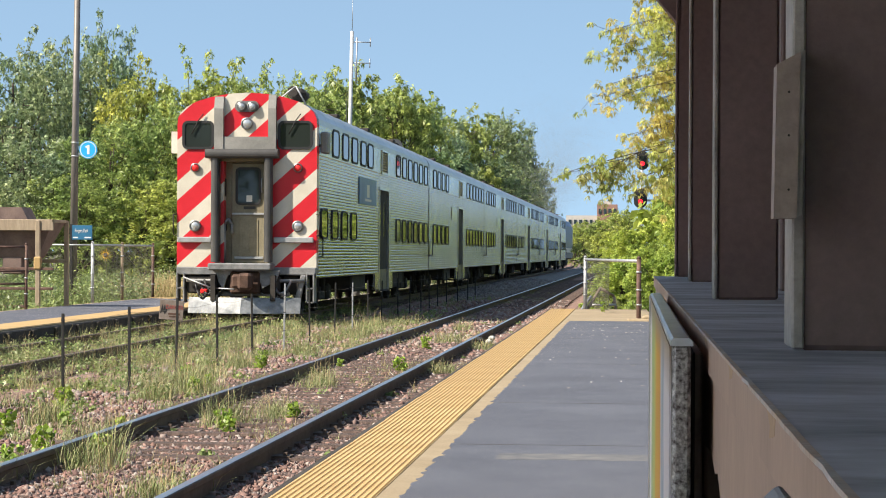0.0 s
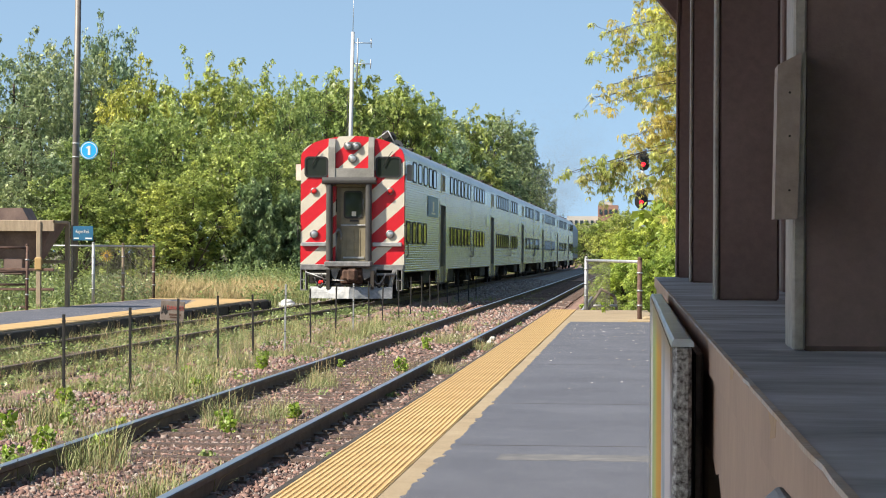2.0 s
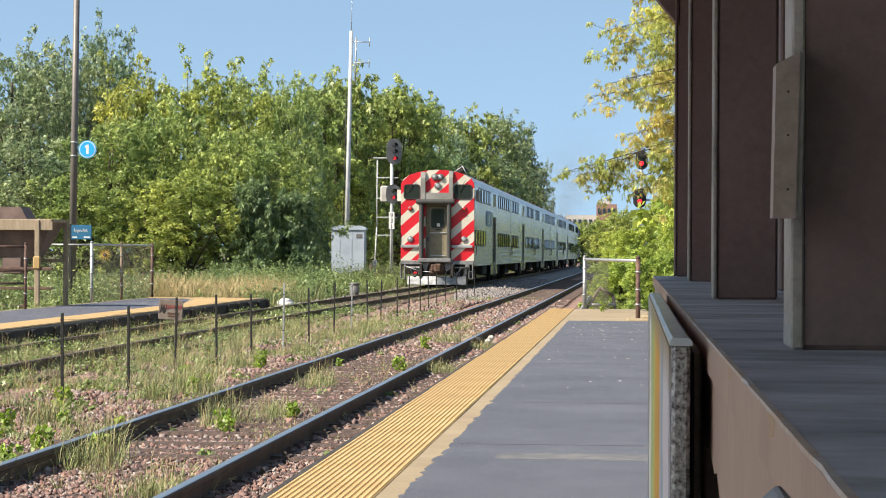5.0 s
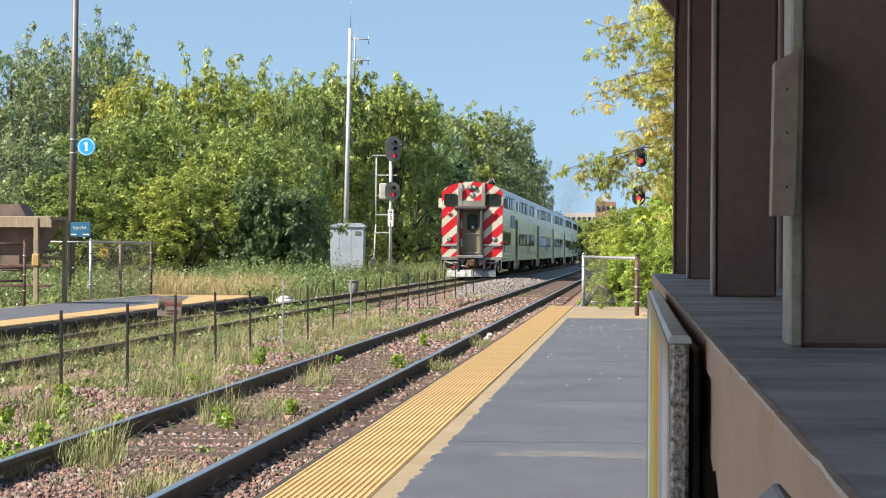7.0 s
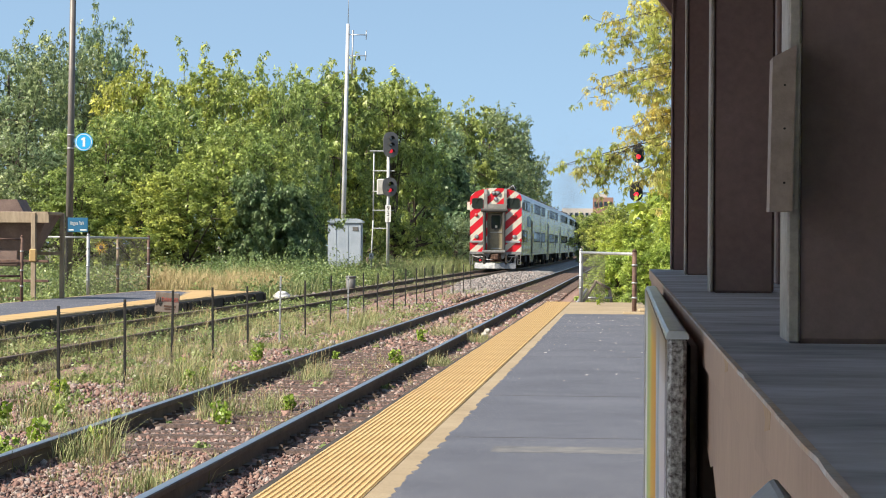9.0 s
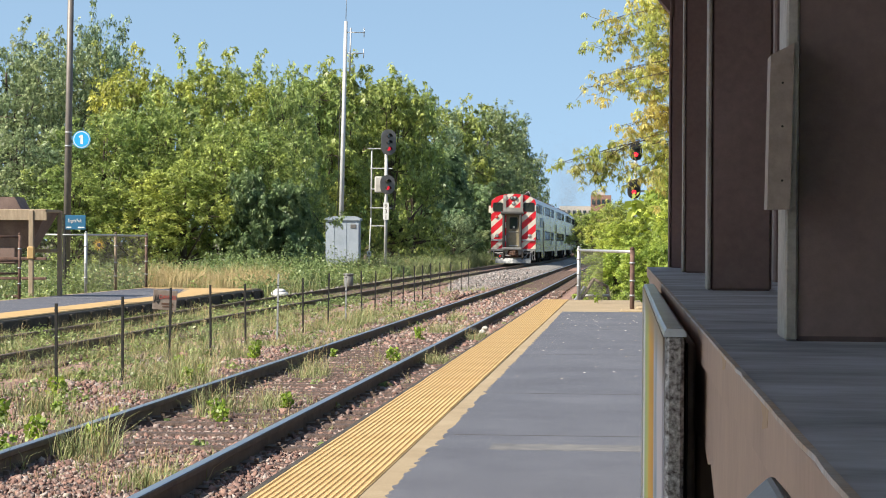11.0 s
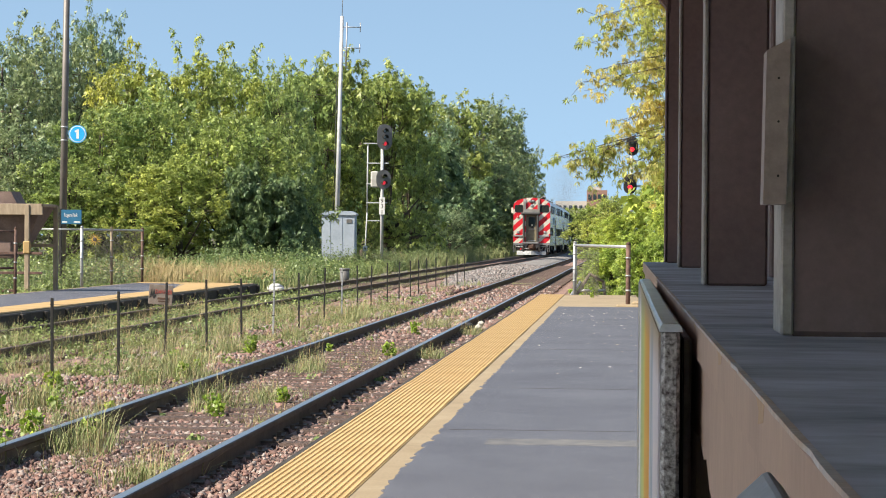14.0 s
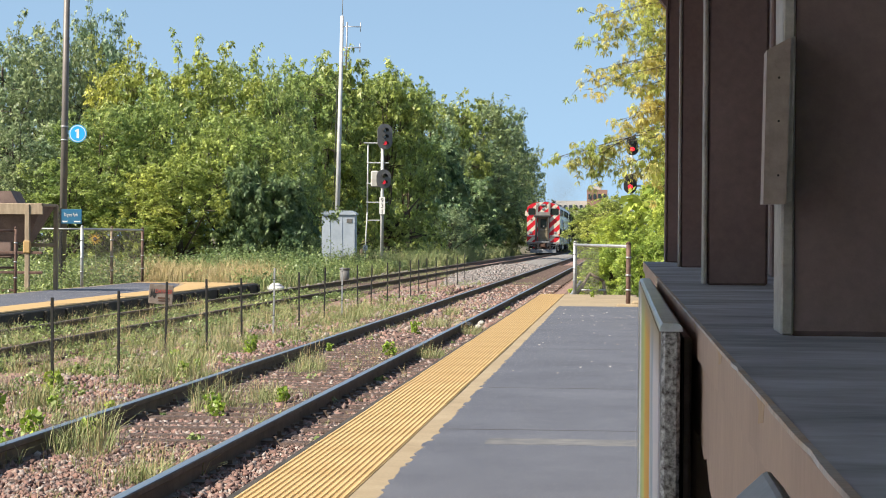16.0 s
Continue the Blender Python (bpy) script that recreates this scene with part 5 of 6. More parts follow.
def build_smoke():
    """Thin soot above the locomotive: loose specks in drifting puffs."""
    s = thing("exhaust_smoke", "thin grey diesel smoke drifting above the locomotive", "smoke")
    rnd = np.random.default_rng(55)
    for x, y, z, rx, ry, rz, n in ((0.0, 8.6, 5.6, 0.5, 0.8, 0.8, 900), (0.3, 6, 7.2, 1.1, 2.0, 1.2, 2600), (0.8, 2, 8.8, 1.6, 3, 1.5, 3600), (1.2, -4, 10.2, 2.0, 4, 1.8, 3400), (1.2, -12, 11.4, 2.4, 5, 2.0, 2600)):
        c = np.stack([rnd.normal(x, rx, n), rnd.normal(y, ry, n), rnd.normal(z, rz, n)], 1)
        c = c[c[:, 2] > 4.7]
        part("puff", quads("puff", leaf_cloud(c, np.full(len(c), 0.35), 5, 0.032, rnd, 1.5), M["soot"]), None, s)
    return s


def along(i, t):
    """Where car i's near end stands at t seconds."""
    y = 48.4 + 8.53 * t + 0.105 * t * t + 25.4 * i
    far = y + 25.2
    a, b = Vector((track_x(y), y, 0)), Vector((track_x(far), far, 0))
    d = b - a
    return Matrix.Translation(a) @ Matrix.Rotation(math.atan2(-d.x, d.y), 4, "Z")


# ---- railway furniture ----
def writing(name, text, size, mat, parent, m, squeeze=1.0):
    """Letters as a thin mesh, centred, standing in the x-z plane and read from -y."""
    cu = bpy.data.curves.new(name, "FONT")
    cu.body, cu.size, cu.extrude, cu.align_x, cu.align_y, cu.resolution_u = text, size, 0.002, "CENTER", "CENTER", 3
    tmp = bpy.data.objects.new(name, cu)
    scene.collection.objects.link(tmp)
    me = bpy.data.meshes.new_from_object(tmp.evaluated_get(bpy.context.evaluated_depsgraph_get()))
    bpy.data.objects.remove(tmp)
    me.materials.clear()
    me.materials.append(mat)
    return part(name, me, None, parent, m=m @ pose(0, 0, 0, 90, 0, 0) @ Matrix.Diagonal((squeeze, 1, 1, 1)))


FENCE_Y = [22.45, 25.5, 27.8, 30.95, 33.85, 36.5, 39.5, 43.0, 45.5, 48.3, 51.0, 54.1, 56.8, 59.8, 62.4, 65.3, 68.6, 72.1, 75.8, 80.3]


def build_track_fence():
    f = thing("wire_fence", "low fence of thin black steel posts and wires between the tracks", "fence")
    rnd = random.Random(4)
    tops = []
    for k, y in enumerate(FENCE_Y):
        x, top, pale = -5.72 + rnd.uniform(-0.05, 0.05) + 0.0035 * max(0, y - 45), 0.80 + rnd.uniform(-0.04, 0.04), k in (5, 8)
        top += {5: 0.06, 8: 0.02}.get(k, 0)
        lean = rnd.uniform(-1.3, 1.3)
        p = part("post", Shape().soft_box(-0.014, -0.014, -0.45, 0.014, 0.014, top, 0.003), M["galv" if pale else "black"], f,
                 "pale galvanised post" if pale else "", pose(x, y, 0, 0, lean, 0))
        for zz in (0.12, 0.42, 0.70):
            part("clip", Shape().box(-0.018, -0.018, zz - 0.006, 0.018, 0.018, zz + 0.006), M["rubber"], p)
        tops.append((x + math.sin(radians(lean)) * 0.7, y))
    for zz in (0.12, 0.42, 0.70):
        w = Shape()
        for (xa, ya), (xb, yb) in zip(tops, tops[1:]):
            w.pipe([(xa, ya, zz), ((xa + xb) / 2, (ya + yb) / 2, zz - 0.03), (xb, yb, zz)], 0.0016, 4)
        part("wire", w, M["wire"], f)
    b = thing("danger_board", "weathered white board with red danger lettering hung on the fence", "sign", pose(-5.82, 28.2, 0.66, 0, 4, 2))
    part("board", Shape().soft_box(-0.155, -0.02, -0.125, 0.15, 0.0, 0.125, 0.004), M["board"], b)
    writing("lettering", "DANGER", 0.075, M["faded_red"], b, pose(0.035, -0.022, 0.035), 0.72)
    part("logo_mark", Shape().prism([(-0.145, -0.05), (-0.12, 0.07), (-0.105, 0.0), (-0.09, 0.07), (-0.075, 0.0), (-0.06, 0.07), (-0.06, -0.02), (-0.085, -0.06), (-0.11, -0.02)], "y", -0.023, -0.02), M["black"], b)
    part("small_print", Shape().box(-0.04, -0.023, -0.06, 0.11, -0.02, -0.035).box(-0.03, -0.023, -0.09, 0.1, -0.02, -0.072), M["rust"], b)


def chain_panel(a, b, z0, z1, step=0.1, r=0.0016):
    """Crossing wires between two posts."""
    a, b = Vector((*a, 0)), Vector((*b, 0))
    ln, h, s = (b - a).length, z1 - z0, Shape()
    d = (b - a) / ln
    u = -h
    while u < ln:
        for way in (0, 1):
            lo, hi = max(u, 0), min(u + h, ln)
            if hi > lo:
                za, zb = z0 + (lo - u), z0 + (hi - u)
                if way:
                    za, zb = z0 + z1 - za, z0 + z1 - zb
                s.tube(a + d * lo + Vector((0, 0.006 * way, za)), a + d * hi + Vector((0, 0.006 * way, zb)), r, n=3, caps=False)
        u += step
    return s


def chain_fence(label, points, z0, z1, mats, r=0.032, wire="wire", bars=(1.0,)):
    f = thing("chain_link_fence", label, "fence")
    for (x, y), mat in zip(points, mats):
        p = part("post", Shape().tube((x, y, z0 - 0.3), (x, y, z1 + 0.05), r, n=10), M[mat], f)
        part("cap", Shape().tube((x, y, z1 + 0.05), (x, y, z1 + 0.09), r * 1.2, r * 0.4, 10), M[mat], p)
        for zz in (0.25, 0.5, 0.8):
            part("band", Shape().tube((x, y, z0 + (z1 - z0) * zz), (x, y, z0 + (z1 - z0) * zz + 0.03), r * 1.25, n=10), M["galv"], p)
    for (pa, pb) in zip(points, points[1:]):
        for q in bars:
            zz = z0 + (z1 - z0) * q
            part("rail", Shape().tube((*pa, zz), (*pb, zz), r * 0.7, n=8), M[mats[0]], f)
        part("mesh", chain_panel(pa, pb if wire else tuple(0.5 * (u + v) for u, v in zip(pa, pb)), z0 + 0.05, z1), M["wire"], f, "wire mesh")
    return f


def build_fences():
    chain_fence("galvanised chain-link fence behind the far platform", [(-13.18, 54.3), (-13.2, 57.6), (-13.21, 61.4)], 0.13, 1.55, ["galv", "tan_steel", "rust_pipe"], 0.04)
    chain_fence("chain-link fence beside the grit hopper", [(-13.18, 54.3), (-14.6, 54.6), (-16.4, 54.8)], 0.1, 1.55, ["galv", "galv", "galv"], 0.03)
    chain_fence("rusty chain-link gate at the platform's back", [(-12.92, 47.3), (-13.7, 46.9), (-14.6, 46.5)], 0.13, 1.48, ["rust_pipe", "rust_pipe", "rust_pipe"], 0.035, bars=(1.0, 0.62, 0.42))
    g = chain_fence("chain-link fence across the platform's end", [(-1.07, 50.2), (0.09, 41.0)], 0.2, 1.27, ["galv", "rust_pipe"], 0.042, "")
    k = thing("fallen_railing", "broken tubular steel railing leaning behind the platform", "railing")
    part("frame", Shape().pipe([(-1.25, 50.4, -0.2), (-0.75, 51.0, 0.62), (-0.45, 51.2, 0.45), (-0.35, 51.2, -0.2)], 0.035, 8), M["tan_steel"], k)
    part("bar", Shape().pipe([(-1.4, 50.2, -0.2), (-0.95, 50.8, 0.45)], 0.03, 8), M["galv"], k)
    part("bar", Shape().pipe([(-1.0, 50.9, 0.25), (-0.4, 51.1, 0.25)], 0.025, 8), M["galv"], k)
    part("bar", Shape().pipe([(-1.1, 50.8, 0.0), (-0.4, 51.1, 0.0)], 0.025, 8), M["rust_pipe"], k)
    b = thing("post_footing", "broken concrete footing round the fence post", "footing")
    part("block", Shape().soft_box(-0.12, 40.7, 0.15, 0.5, 41.4, 0.235, 0.03), M["concrete"], b)
    part("rubble", Shape().soft_box(0.15, 40.9, 0.2, 0.35, 41.2, 0.3, 0.04), M["concrete"], b)


def build_lamp_pole():
    p = thing("lamp_pole", "tall grey-brown lamp pole with round blue track sign", "lamp post", pose(-14.60, 58, 0.06, 0, 0.6, 0))
    part("pole", Shape().tube((0, 0, -0.4), (0, 0, 9.5), 0.105, 0.075, 14), M["pole_grey"], p)
    part("base", Shape().tube((0, 0, -0.4), (0, 0, 0.12), 0.2, n=14), M["concrete"], p)
    b = part("sign_bracket", Shape().box(0.05, -0.03, 3.98, 0.24, 0.03, 4.08).box(0.05, -0.03, 3.85, 0.2, 0.03, 3.9), M["pale_box"], p)
    d = part("round_sign", Shape().tube((0.36, -0.06, 3.99), (0.36, -0.02, 3.99), 0.235, n=28), M["cyan_sign"], p, "round bright blue sign")
    part("sign_rim", Shape().tube((0.36, -0.062, 3.99), (0.36, -0.06, 3.99), 0.215, n=28).tube((0.36, -0.064, 3.99), (0.36, -0.062, 3.99), 0.2, n=28), M["white_sign"], d)
    part("sign_field", Shape().tube((0.36, -0.066, 3.99), (0.36, -0.0635, 3.99), 0.195, n=28), M["cyan_sign"], d)
    part("numeral", Shape().prism([(0.335, 3.87), (0.40, 3.87), (0.40, 4.11), (0.35, 4.11), (0.285, 4.065), (0.305, 4.03), (0.335, 4.045)], "y", -0.07, -0.066), M["white_sign"], d)
    part("cap_band", Shape().tube((0, 0, 3.8), (0, 0, 3.84), 0.1, n=14), M["galv"], p)
    part("cap_band", Shape().tube((0, 0, 4.15), (0, 0, 4.19), 0.1, n=14), M["galv"], p)

    s = thing("station_sign", "blue station name sign on a dark post", "sign", pose(-14.14, 57, 0.03))
    part("post", Shape().soft_box(-0.28, -0.03, -0.2, -0.22, 0.03, 2.06, 0.005), M["black"], s)
    part("panel", Shape().soft_box(-0.24, -0.03, 1.66, 0.3, 0.0, 2.03, 0.006), M["blue"], s)
    writing("lettering", "Rogers Park", 0.13, M["white_sign"], s, pose(0.02, -0.033, 1.89), 0.55)
    part("lettering_bar", Shape().box(-0.2, -0.033, 1.7, -0.07, -0.03, 1.735), M["white_sign"], s)
    part("lettering_bar", Shape().box(0.1, -0.033, 1.7, 0.27, -0.03, 1.735), M["white_sign"], s)


def build_hopper():
    h = thing("grit_hopper", "brown wooden and steel grit hopper on tall legs", "hopper", pose(-13.17, 50, 0.13))
    part("bin", Shape().add([(-1.6, -0.6, 1.95), (0.28, -0.6, 1.95), (0.28, 0.6, 1.95), (-1.6, 0.6, 1.95), (-1.3, -0.25, 1.1), (-0.15, -0.25, 1.1), (-0.15, 0.25, 1.1), (-1.3, 0.25, 1.1)],
         [(0, 1, 5, 4), (1, 2, 6, 5), (2, 3, 7, 6), (3, 0, 4, 7), (4, 5, 6, 7)]), M["bin_brown"], h, "purple-brown tapered bin")
    part("rim", Shape().soft_box(-1.65, -0.64, 1.72, 0.3, -0.6, 1.97, 0.01).soft_box(0.26, -0.64, 1.9, 0.3, 0.64, 1.97, 0.01), M["tan_wood"], h, "tan board rim")
    part("hood", Shape().prism([(-1.6, 1.97), (-0.4, 1.97), (-0.55, 2.25), (-1.45, 2.25)], "y", -0.2, 0.6), M["bin_brown"], h)
    for x, y, mat in ((-0.05, -0.62, "tan_wood"), (0.28, 0.62, "tan_wood"), (-1.62, -0.62, "tan_wood"), (-1.62, 0.62, "tan_wood")):
        part("leg", Shape().soft_box(x - 0.05, y - 0.05, -0.15, x + 0.05, y + 0.05, 1.95, 0.008), M[mat], h)
    part("chute", Shape().soft_box(-0.95, -0.3, 0.75, -0.5, 0.3, 1.12, 0.02), M["bin_brown"], h)
    part("brace", Shape().soft_box(-1.62, -0.66, 0.84, 0.3, -0.6, 0.9, 0.008), M["rust_pipe"], h)
    part("brace", Shape().soft_box(-0.3, 0.56, 1.0, 0.3, 0.62, 1.08, 0.008), M["tan_wood"], h)
    part("brace", Shape().soft_box(-1.6, -0.66, 0.4, 0.3, -0.6, 0.46, 0.008), M["rust_pipe"], h)
    part("prop", Shape().pipe([(-1.55, -0.66, 2.3), (-1.0, -0.66, 1.75)], 0.035, 6), M["tan_wood"], h)
    part("yellow_cover", Shape().soft_box(-0.13, -0.7, 0.86, 0.03, -0.6, 1.14, 0.02), M["tactile"], h, "yellow cover")
    part("foot_rail", Shape().soft_box(-1.2, -0.7, 0.0, -0.25, -0.6, 0.06, 0.01), M["rust_pipe"], h)


def signal_head(parent, x, y, z, n, lit, w, h, label, m=None):
    k = part("signal_head", Shape().prism(rounded(w, h, w * 0.47, 5, 0, 0), "y", -0.02, 0.02), M["black"] if lit else M["signal_grey"], parent, label, m or pose(x, y, z))
    part("back_case", Shape().soft_box(-w * 0.28, 0.02, -h * 0.4, w * 0.28, 0.3, h * 0.4, 0.05), M["black"] if lit else M["pale_box"], k)
    for i in range(n):
        zz = (i - (n - 1) / 2) * -0.36
        v = Shape()
        a = np.linspace(radians(-20), radians(200), 13)
        for yy, dz in ((-0.02, 0), (-0.34, -0.03)):
            v.v += [(0.14 * math.cos(t), yy, zz + dz + 0.14 * math.sin(t)) for t in a]
            v.v += [(0.128 * math.cos(t), yy, zz + dz + 0.128 * math.sin(t)) for t in a]
        q = len(a)
        v.f += [f for j in range(q - 1) for f in ((j, j + 1, 2 * q + j + 1, 2 * q + j), (q + j, q + j + 1, 3 * q + j + 1, 3 * q + j), (2 * q + j, 2 * q + j + 1, 3 * q + j + 1, 3 * q + j))]
        part("visor", v, M["black"], k)
        on = (i == n - 1)
        part("lens", Shape().tube((0, -0.02, zz), (0, -0.05, zz), 0.12, 0.09, 16), M["red_glow" if on and lit else "red_dim" if on else "lens_dark"], k, "red lens" if on else "")
    return k


def build_signals():
    s = thing("railway_signal", "grey signal mast with two dark heads and side ladder", "signal", pose(-13.4, 125, -0.2))
    part("mast", Shape().tube((0, 0, 0), (0, 0, 7.0), 0.09, n=12), M["galv_white"], s, "pale steel mast")
    part("foot", Shape().soft_box(-0.25, -0.25, -0.3, 0.25, 0.25, 0.35, 0.03), M["galv_white"], s)
    signal_head(s, 0.15, -0.2, 7.2, 3, False, 0.86, 1.42, "grey oval three-lamp signal head", pose(0.15, -0.2, 7.2, 0, 0, 22))
    signal_head(s, 0.1, -0.2, 4.85, 2, False, 0.84, 1.05, "grey two-lamp signal head", pose(0.1, -0.2, 4.85, 0, 0, 22))
    part("relay_case", Shape().soft_box(-0.62, -0.2, 4.4, -0.2, 0.3, 5.3, 0.06), M["pale_box"], s, "pale grey relay case")
    n = part("number_plate", Shape().box(-0.14, -0.13, 2.9, 0.17, -0.1, 3.85), M["white_sign"], s, "white number plate")
    for t, z in (("9", 3.65), ("3", 3.35), ("1", 3.03)):
        writing("digit", t, 0.34, M["black"], n, pose(0.02, -0.133, z))
    # ladder: a leaning side rail with cross bars to the mast
    part("ladder_rail", Shape().pipe([(-1.0, 0.3, 0), (-0.85, 0.2, 3.0), (-0.82, 0.1, 6.8)], 0.04, 7), M["galv_white"], s)
    for z, x1 in ((6.85, 0.0), (5.75, 0.35), (4.6, -0.4), (3.55, 0.3), (2.55, 0.0)):
        part("cross_bar", Shape().soft_box(-1.05 if z > 6 else -0.88, 0.0, z - 0.03, x1, 0.12, z + 0.03, 0.01), M["galv_white"], s)
    a = thing("marker_post", "small white letter plate on a thin post", "sign", pose(-13.75, 120, -0.3))
    part("post", Shape().soft_box(-0.03, -0.03, 0, 0.03, 0.03, 1.1, 0.005), M["galv"], a)
    p = part("plate", Shape().box(-0.12, -0.05, 1.0, 0.12, -0.03, 1.27), M["white_sign"], a)
    writing("letter", "A", 0.24, M["black"], p, pose(0, -0.053, 1.13))

    r = thing("railway_signal", "signal mast showing two red lights behind the leaves", "signal", pose(0.42, 125, -0.3))
    part("mast", Shape().tube((0, 0.3, 0), (0, 0.3, 7.2), 0.08, n=12), M["galv_white"], r)
    signal_head(r, -0.08, 0, 4.78, 2, True, 0.72, 1.1, "black signal head with lit red lamp")
    signal_head(r, 0.02, 0, 6.86, 2, True, 0.66, 1.05, "black signal head with lit red lamp")
    part("bracket", Shape().box(0, 0.2, 4.6, 0.9, 0.32, 4.72).box(-0.1, 0.2, 6.6, 0.1, 0.34, 6.7), M["galv_white"], r)
    part("ladder_rail", Shape().pipe([(0.95, 0.4, 0), (0.95, 0.4, 7.8)], 0.035, 7), M["galv_white"], r)

    b = thing("signal_cabin", "silver sheet-metal equipment cabin by the tracks", "equipment cabin", pose(-17.62, 140, -0.3, 0, 0, 3))
    part("wall", Shape().box(-1.15, -0.02, 0, 0.9, 2.0, 3.1), M["cabin"], b, "silver sheet-metal walls")
    part("roof", Shape().prism([(-1.2, 3.1), (1.0, 3.1), (1.0, 3.2), (0.7, 3.36), (-0.9, 3.36), (-1.2, 3.2)], "y", -0.1, 2.1), M["cabin"], b, "low silver roof")
    part("side_door", Shape().soft_box(0.9, 0.3, 0.15, 0.94, 1.5, 2.7, 0.01), M["cabin"], b)
    for x in (-0.65, 0.1):
        part("seam", Shape().soft_box(x, -0.04, 0, x + 0.03, -0.02, 3.1, 0.005), M["cabin"], b)
    part("vent", Shape().soft_box(0.4, -0.05, 2.6, 0.75, -0.02, 2.85, 0.01), M["signal_grey"], b)
    m = thing("radio_mast", "tall slender galvanised radio mast with antennas", "mast", pose(-18.5, 145, -0.3, 0, 1.0, 0))
    part("tube", Shape().tube((0, 0, 0), (0, 0, 16.0), 0.17, 0.115, 12), M["galv_white"], m)
    part("cable", Shape().pipe([(-0.24, -0.1, 0), (-0.22, -0.1, 12)], 0.03, 6), M["black"], m)
    part("whip", Shape().tube((0, 0, 16), (0, 0, 18.6), 0.025, 0.012, 6), M["galv"], m)
    part("side_pole", Shape().tube((0.33, 0, 12.6), (0.33, 0, 15.6), 0.05, n=8), M["galv"], m)
    for z in (15.3, 13.95):
        k = part("antenna_arm", Shape().tube((0, 0, z), (1.25, 0, z), 0.035, n=6), M["galv"], m)
        part("antenna", Shape().tube((1.2, 0, z - 0.3), (1.2, 0, z + 0.3), 0.03, n=6), M["galv"], k)


def build_backdrop():
    g = thing("building", "distant brick and concrete building above the trees", "building")
    part("low_wing", Shape().box(-27, 900, 0, -8, 915, 16.6), M["far_concrete"], g, "pale concrete wing")
    part("tower", Shape().box(-14.6, 895, 0, -6.6, 910, 20.9), M["far_brick"], g, "red-brown brick block")
    for i in range(6):
        part("window", Shape().box(-26 + 2.1 * i, 899.7, 13.2, -24.8 + 2.1 * i, 900, 14.9), M["glass"], g)
    for i in range(4):
        part("window", Shape().box(-14.0 + 1.9 * i, 894.7, 17.2, -12.9 + 1.9 * i, 895, 19.2), M["glass"], g)
    part("roof_house", Shape().box(-12, 897, 20.9, -9, 905, 22.3), M["far_concrete"], g)


# ---- stones, grass and weeds ----
def loose_ground_z(x, y):
    u = x - near_x(y)
    if -1.7 < u < 1.5:
        return -0.160 - 0.008 * (abs(u) < 1.3) * min(1, max(0, (y - 16.5) / 2.0)) * (0.75 + 0.6 * noise.noise((x * 0.8, y * 0.25, 4.0)))
    if u <= -1.7:
        return -0.19 - 0.03 * min(1, (-1.7 - u) / 1.5) + 0.03 * noise.noise((x * 1.1, y * 0.5, 2.0))
    return -0.2


def build_stones():
    rnd = np.random.default_rng(11)
    near = [(-5.3, -1.9, 11.0, 18.5, 30000, 0.0205), (-5.3, -1.9, 18.5, 34, 27000, 0.024), (-7.2, -4.7, 13, 24, 7500, 0.026), (-7.0, -4.7, 24, 40, 6000, 0.031),
            (-5.0, -2.0, 34, 60, 8000, 0.047), (-4.4, -2.1, 17.5, 32, 9000, 0.027), (-4.4, -2.1, 32, 52, 5000, 0.036), (-4.6, -2.0, 52, 95, 7000, 0.045), (-7.0, -4.8, 40, 62, 2400, 0.048), (-7.0, -4.8, 62, 76, 1200, 0.055)]
    far = [(-7.3, -4.3, 74, 125, 9000, 0.055), (-10.4, -9.2, 62, 125, 1500, 0.06)]
    strew(rnd, near, M["ballast"], "loose reddish and grey crushed stones between the rails")
    strew(rnd, far, M["grey_stone"], "loose fresh grey crushed stones between the tracks")


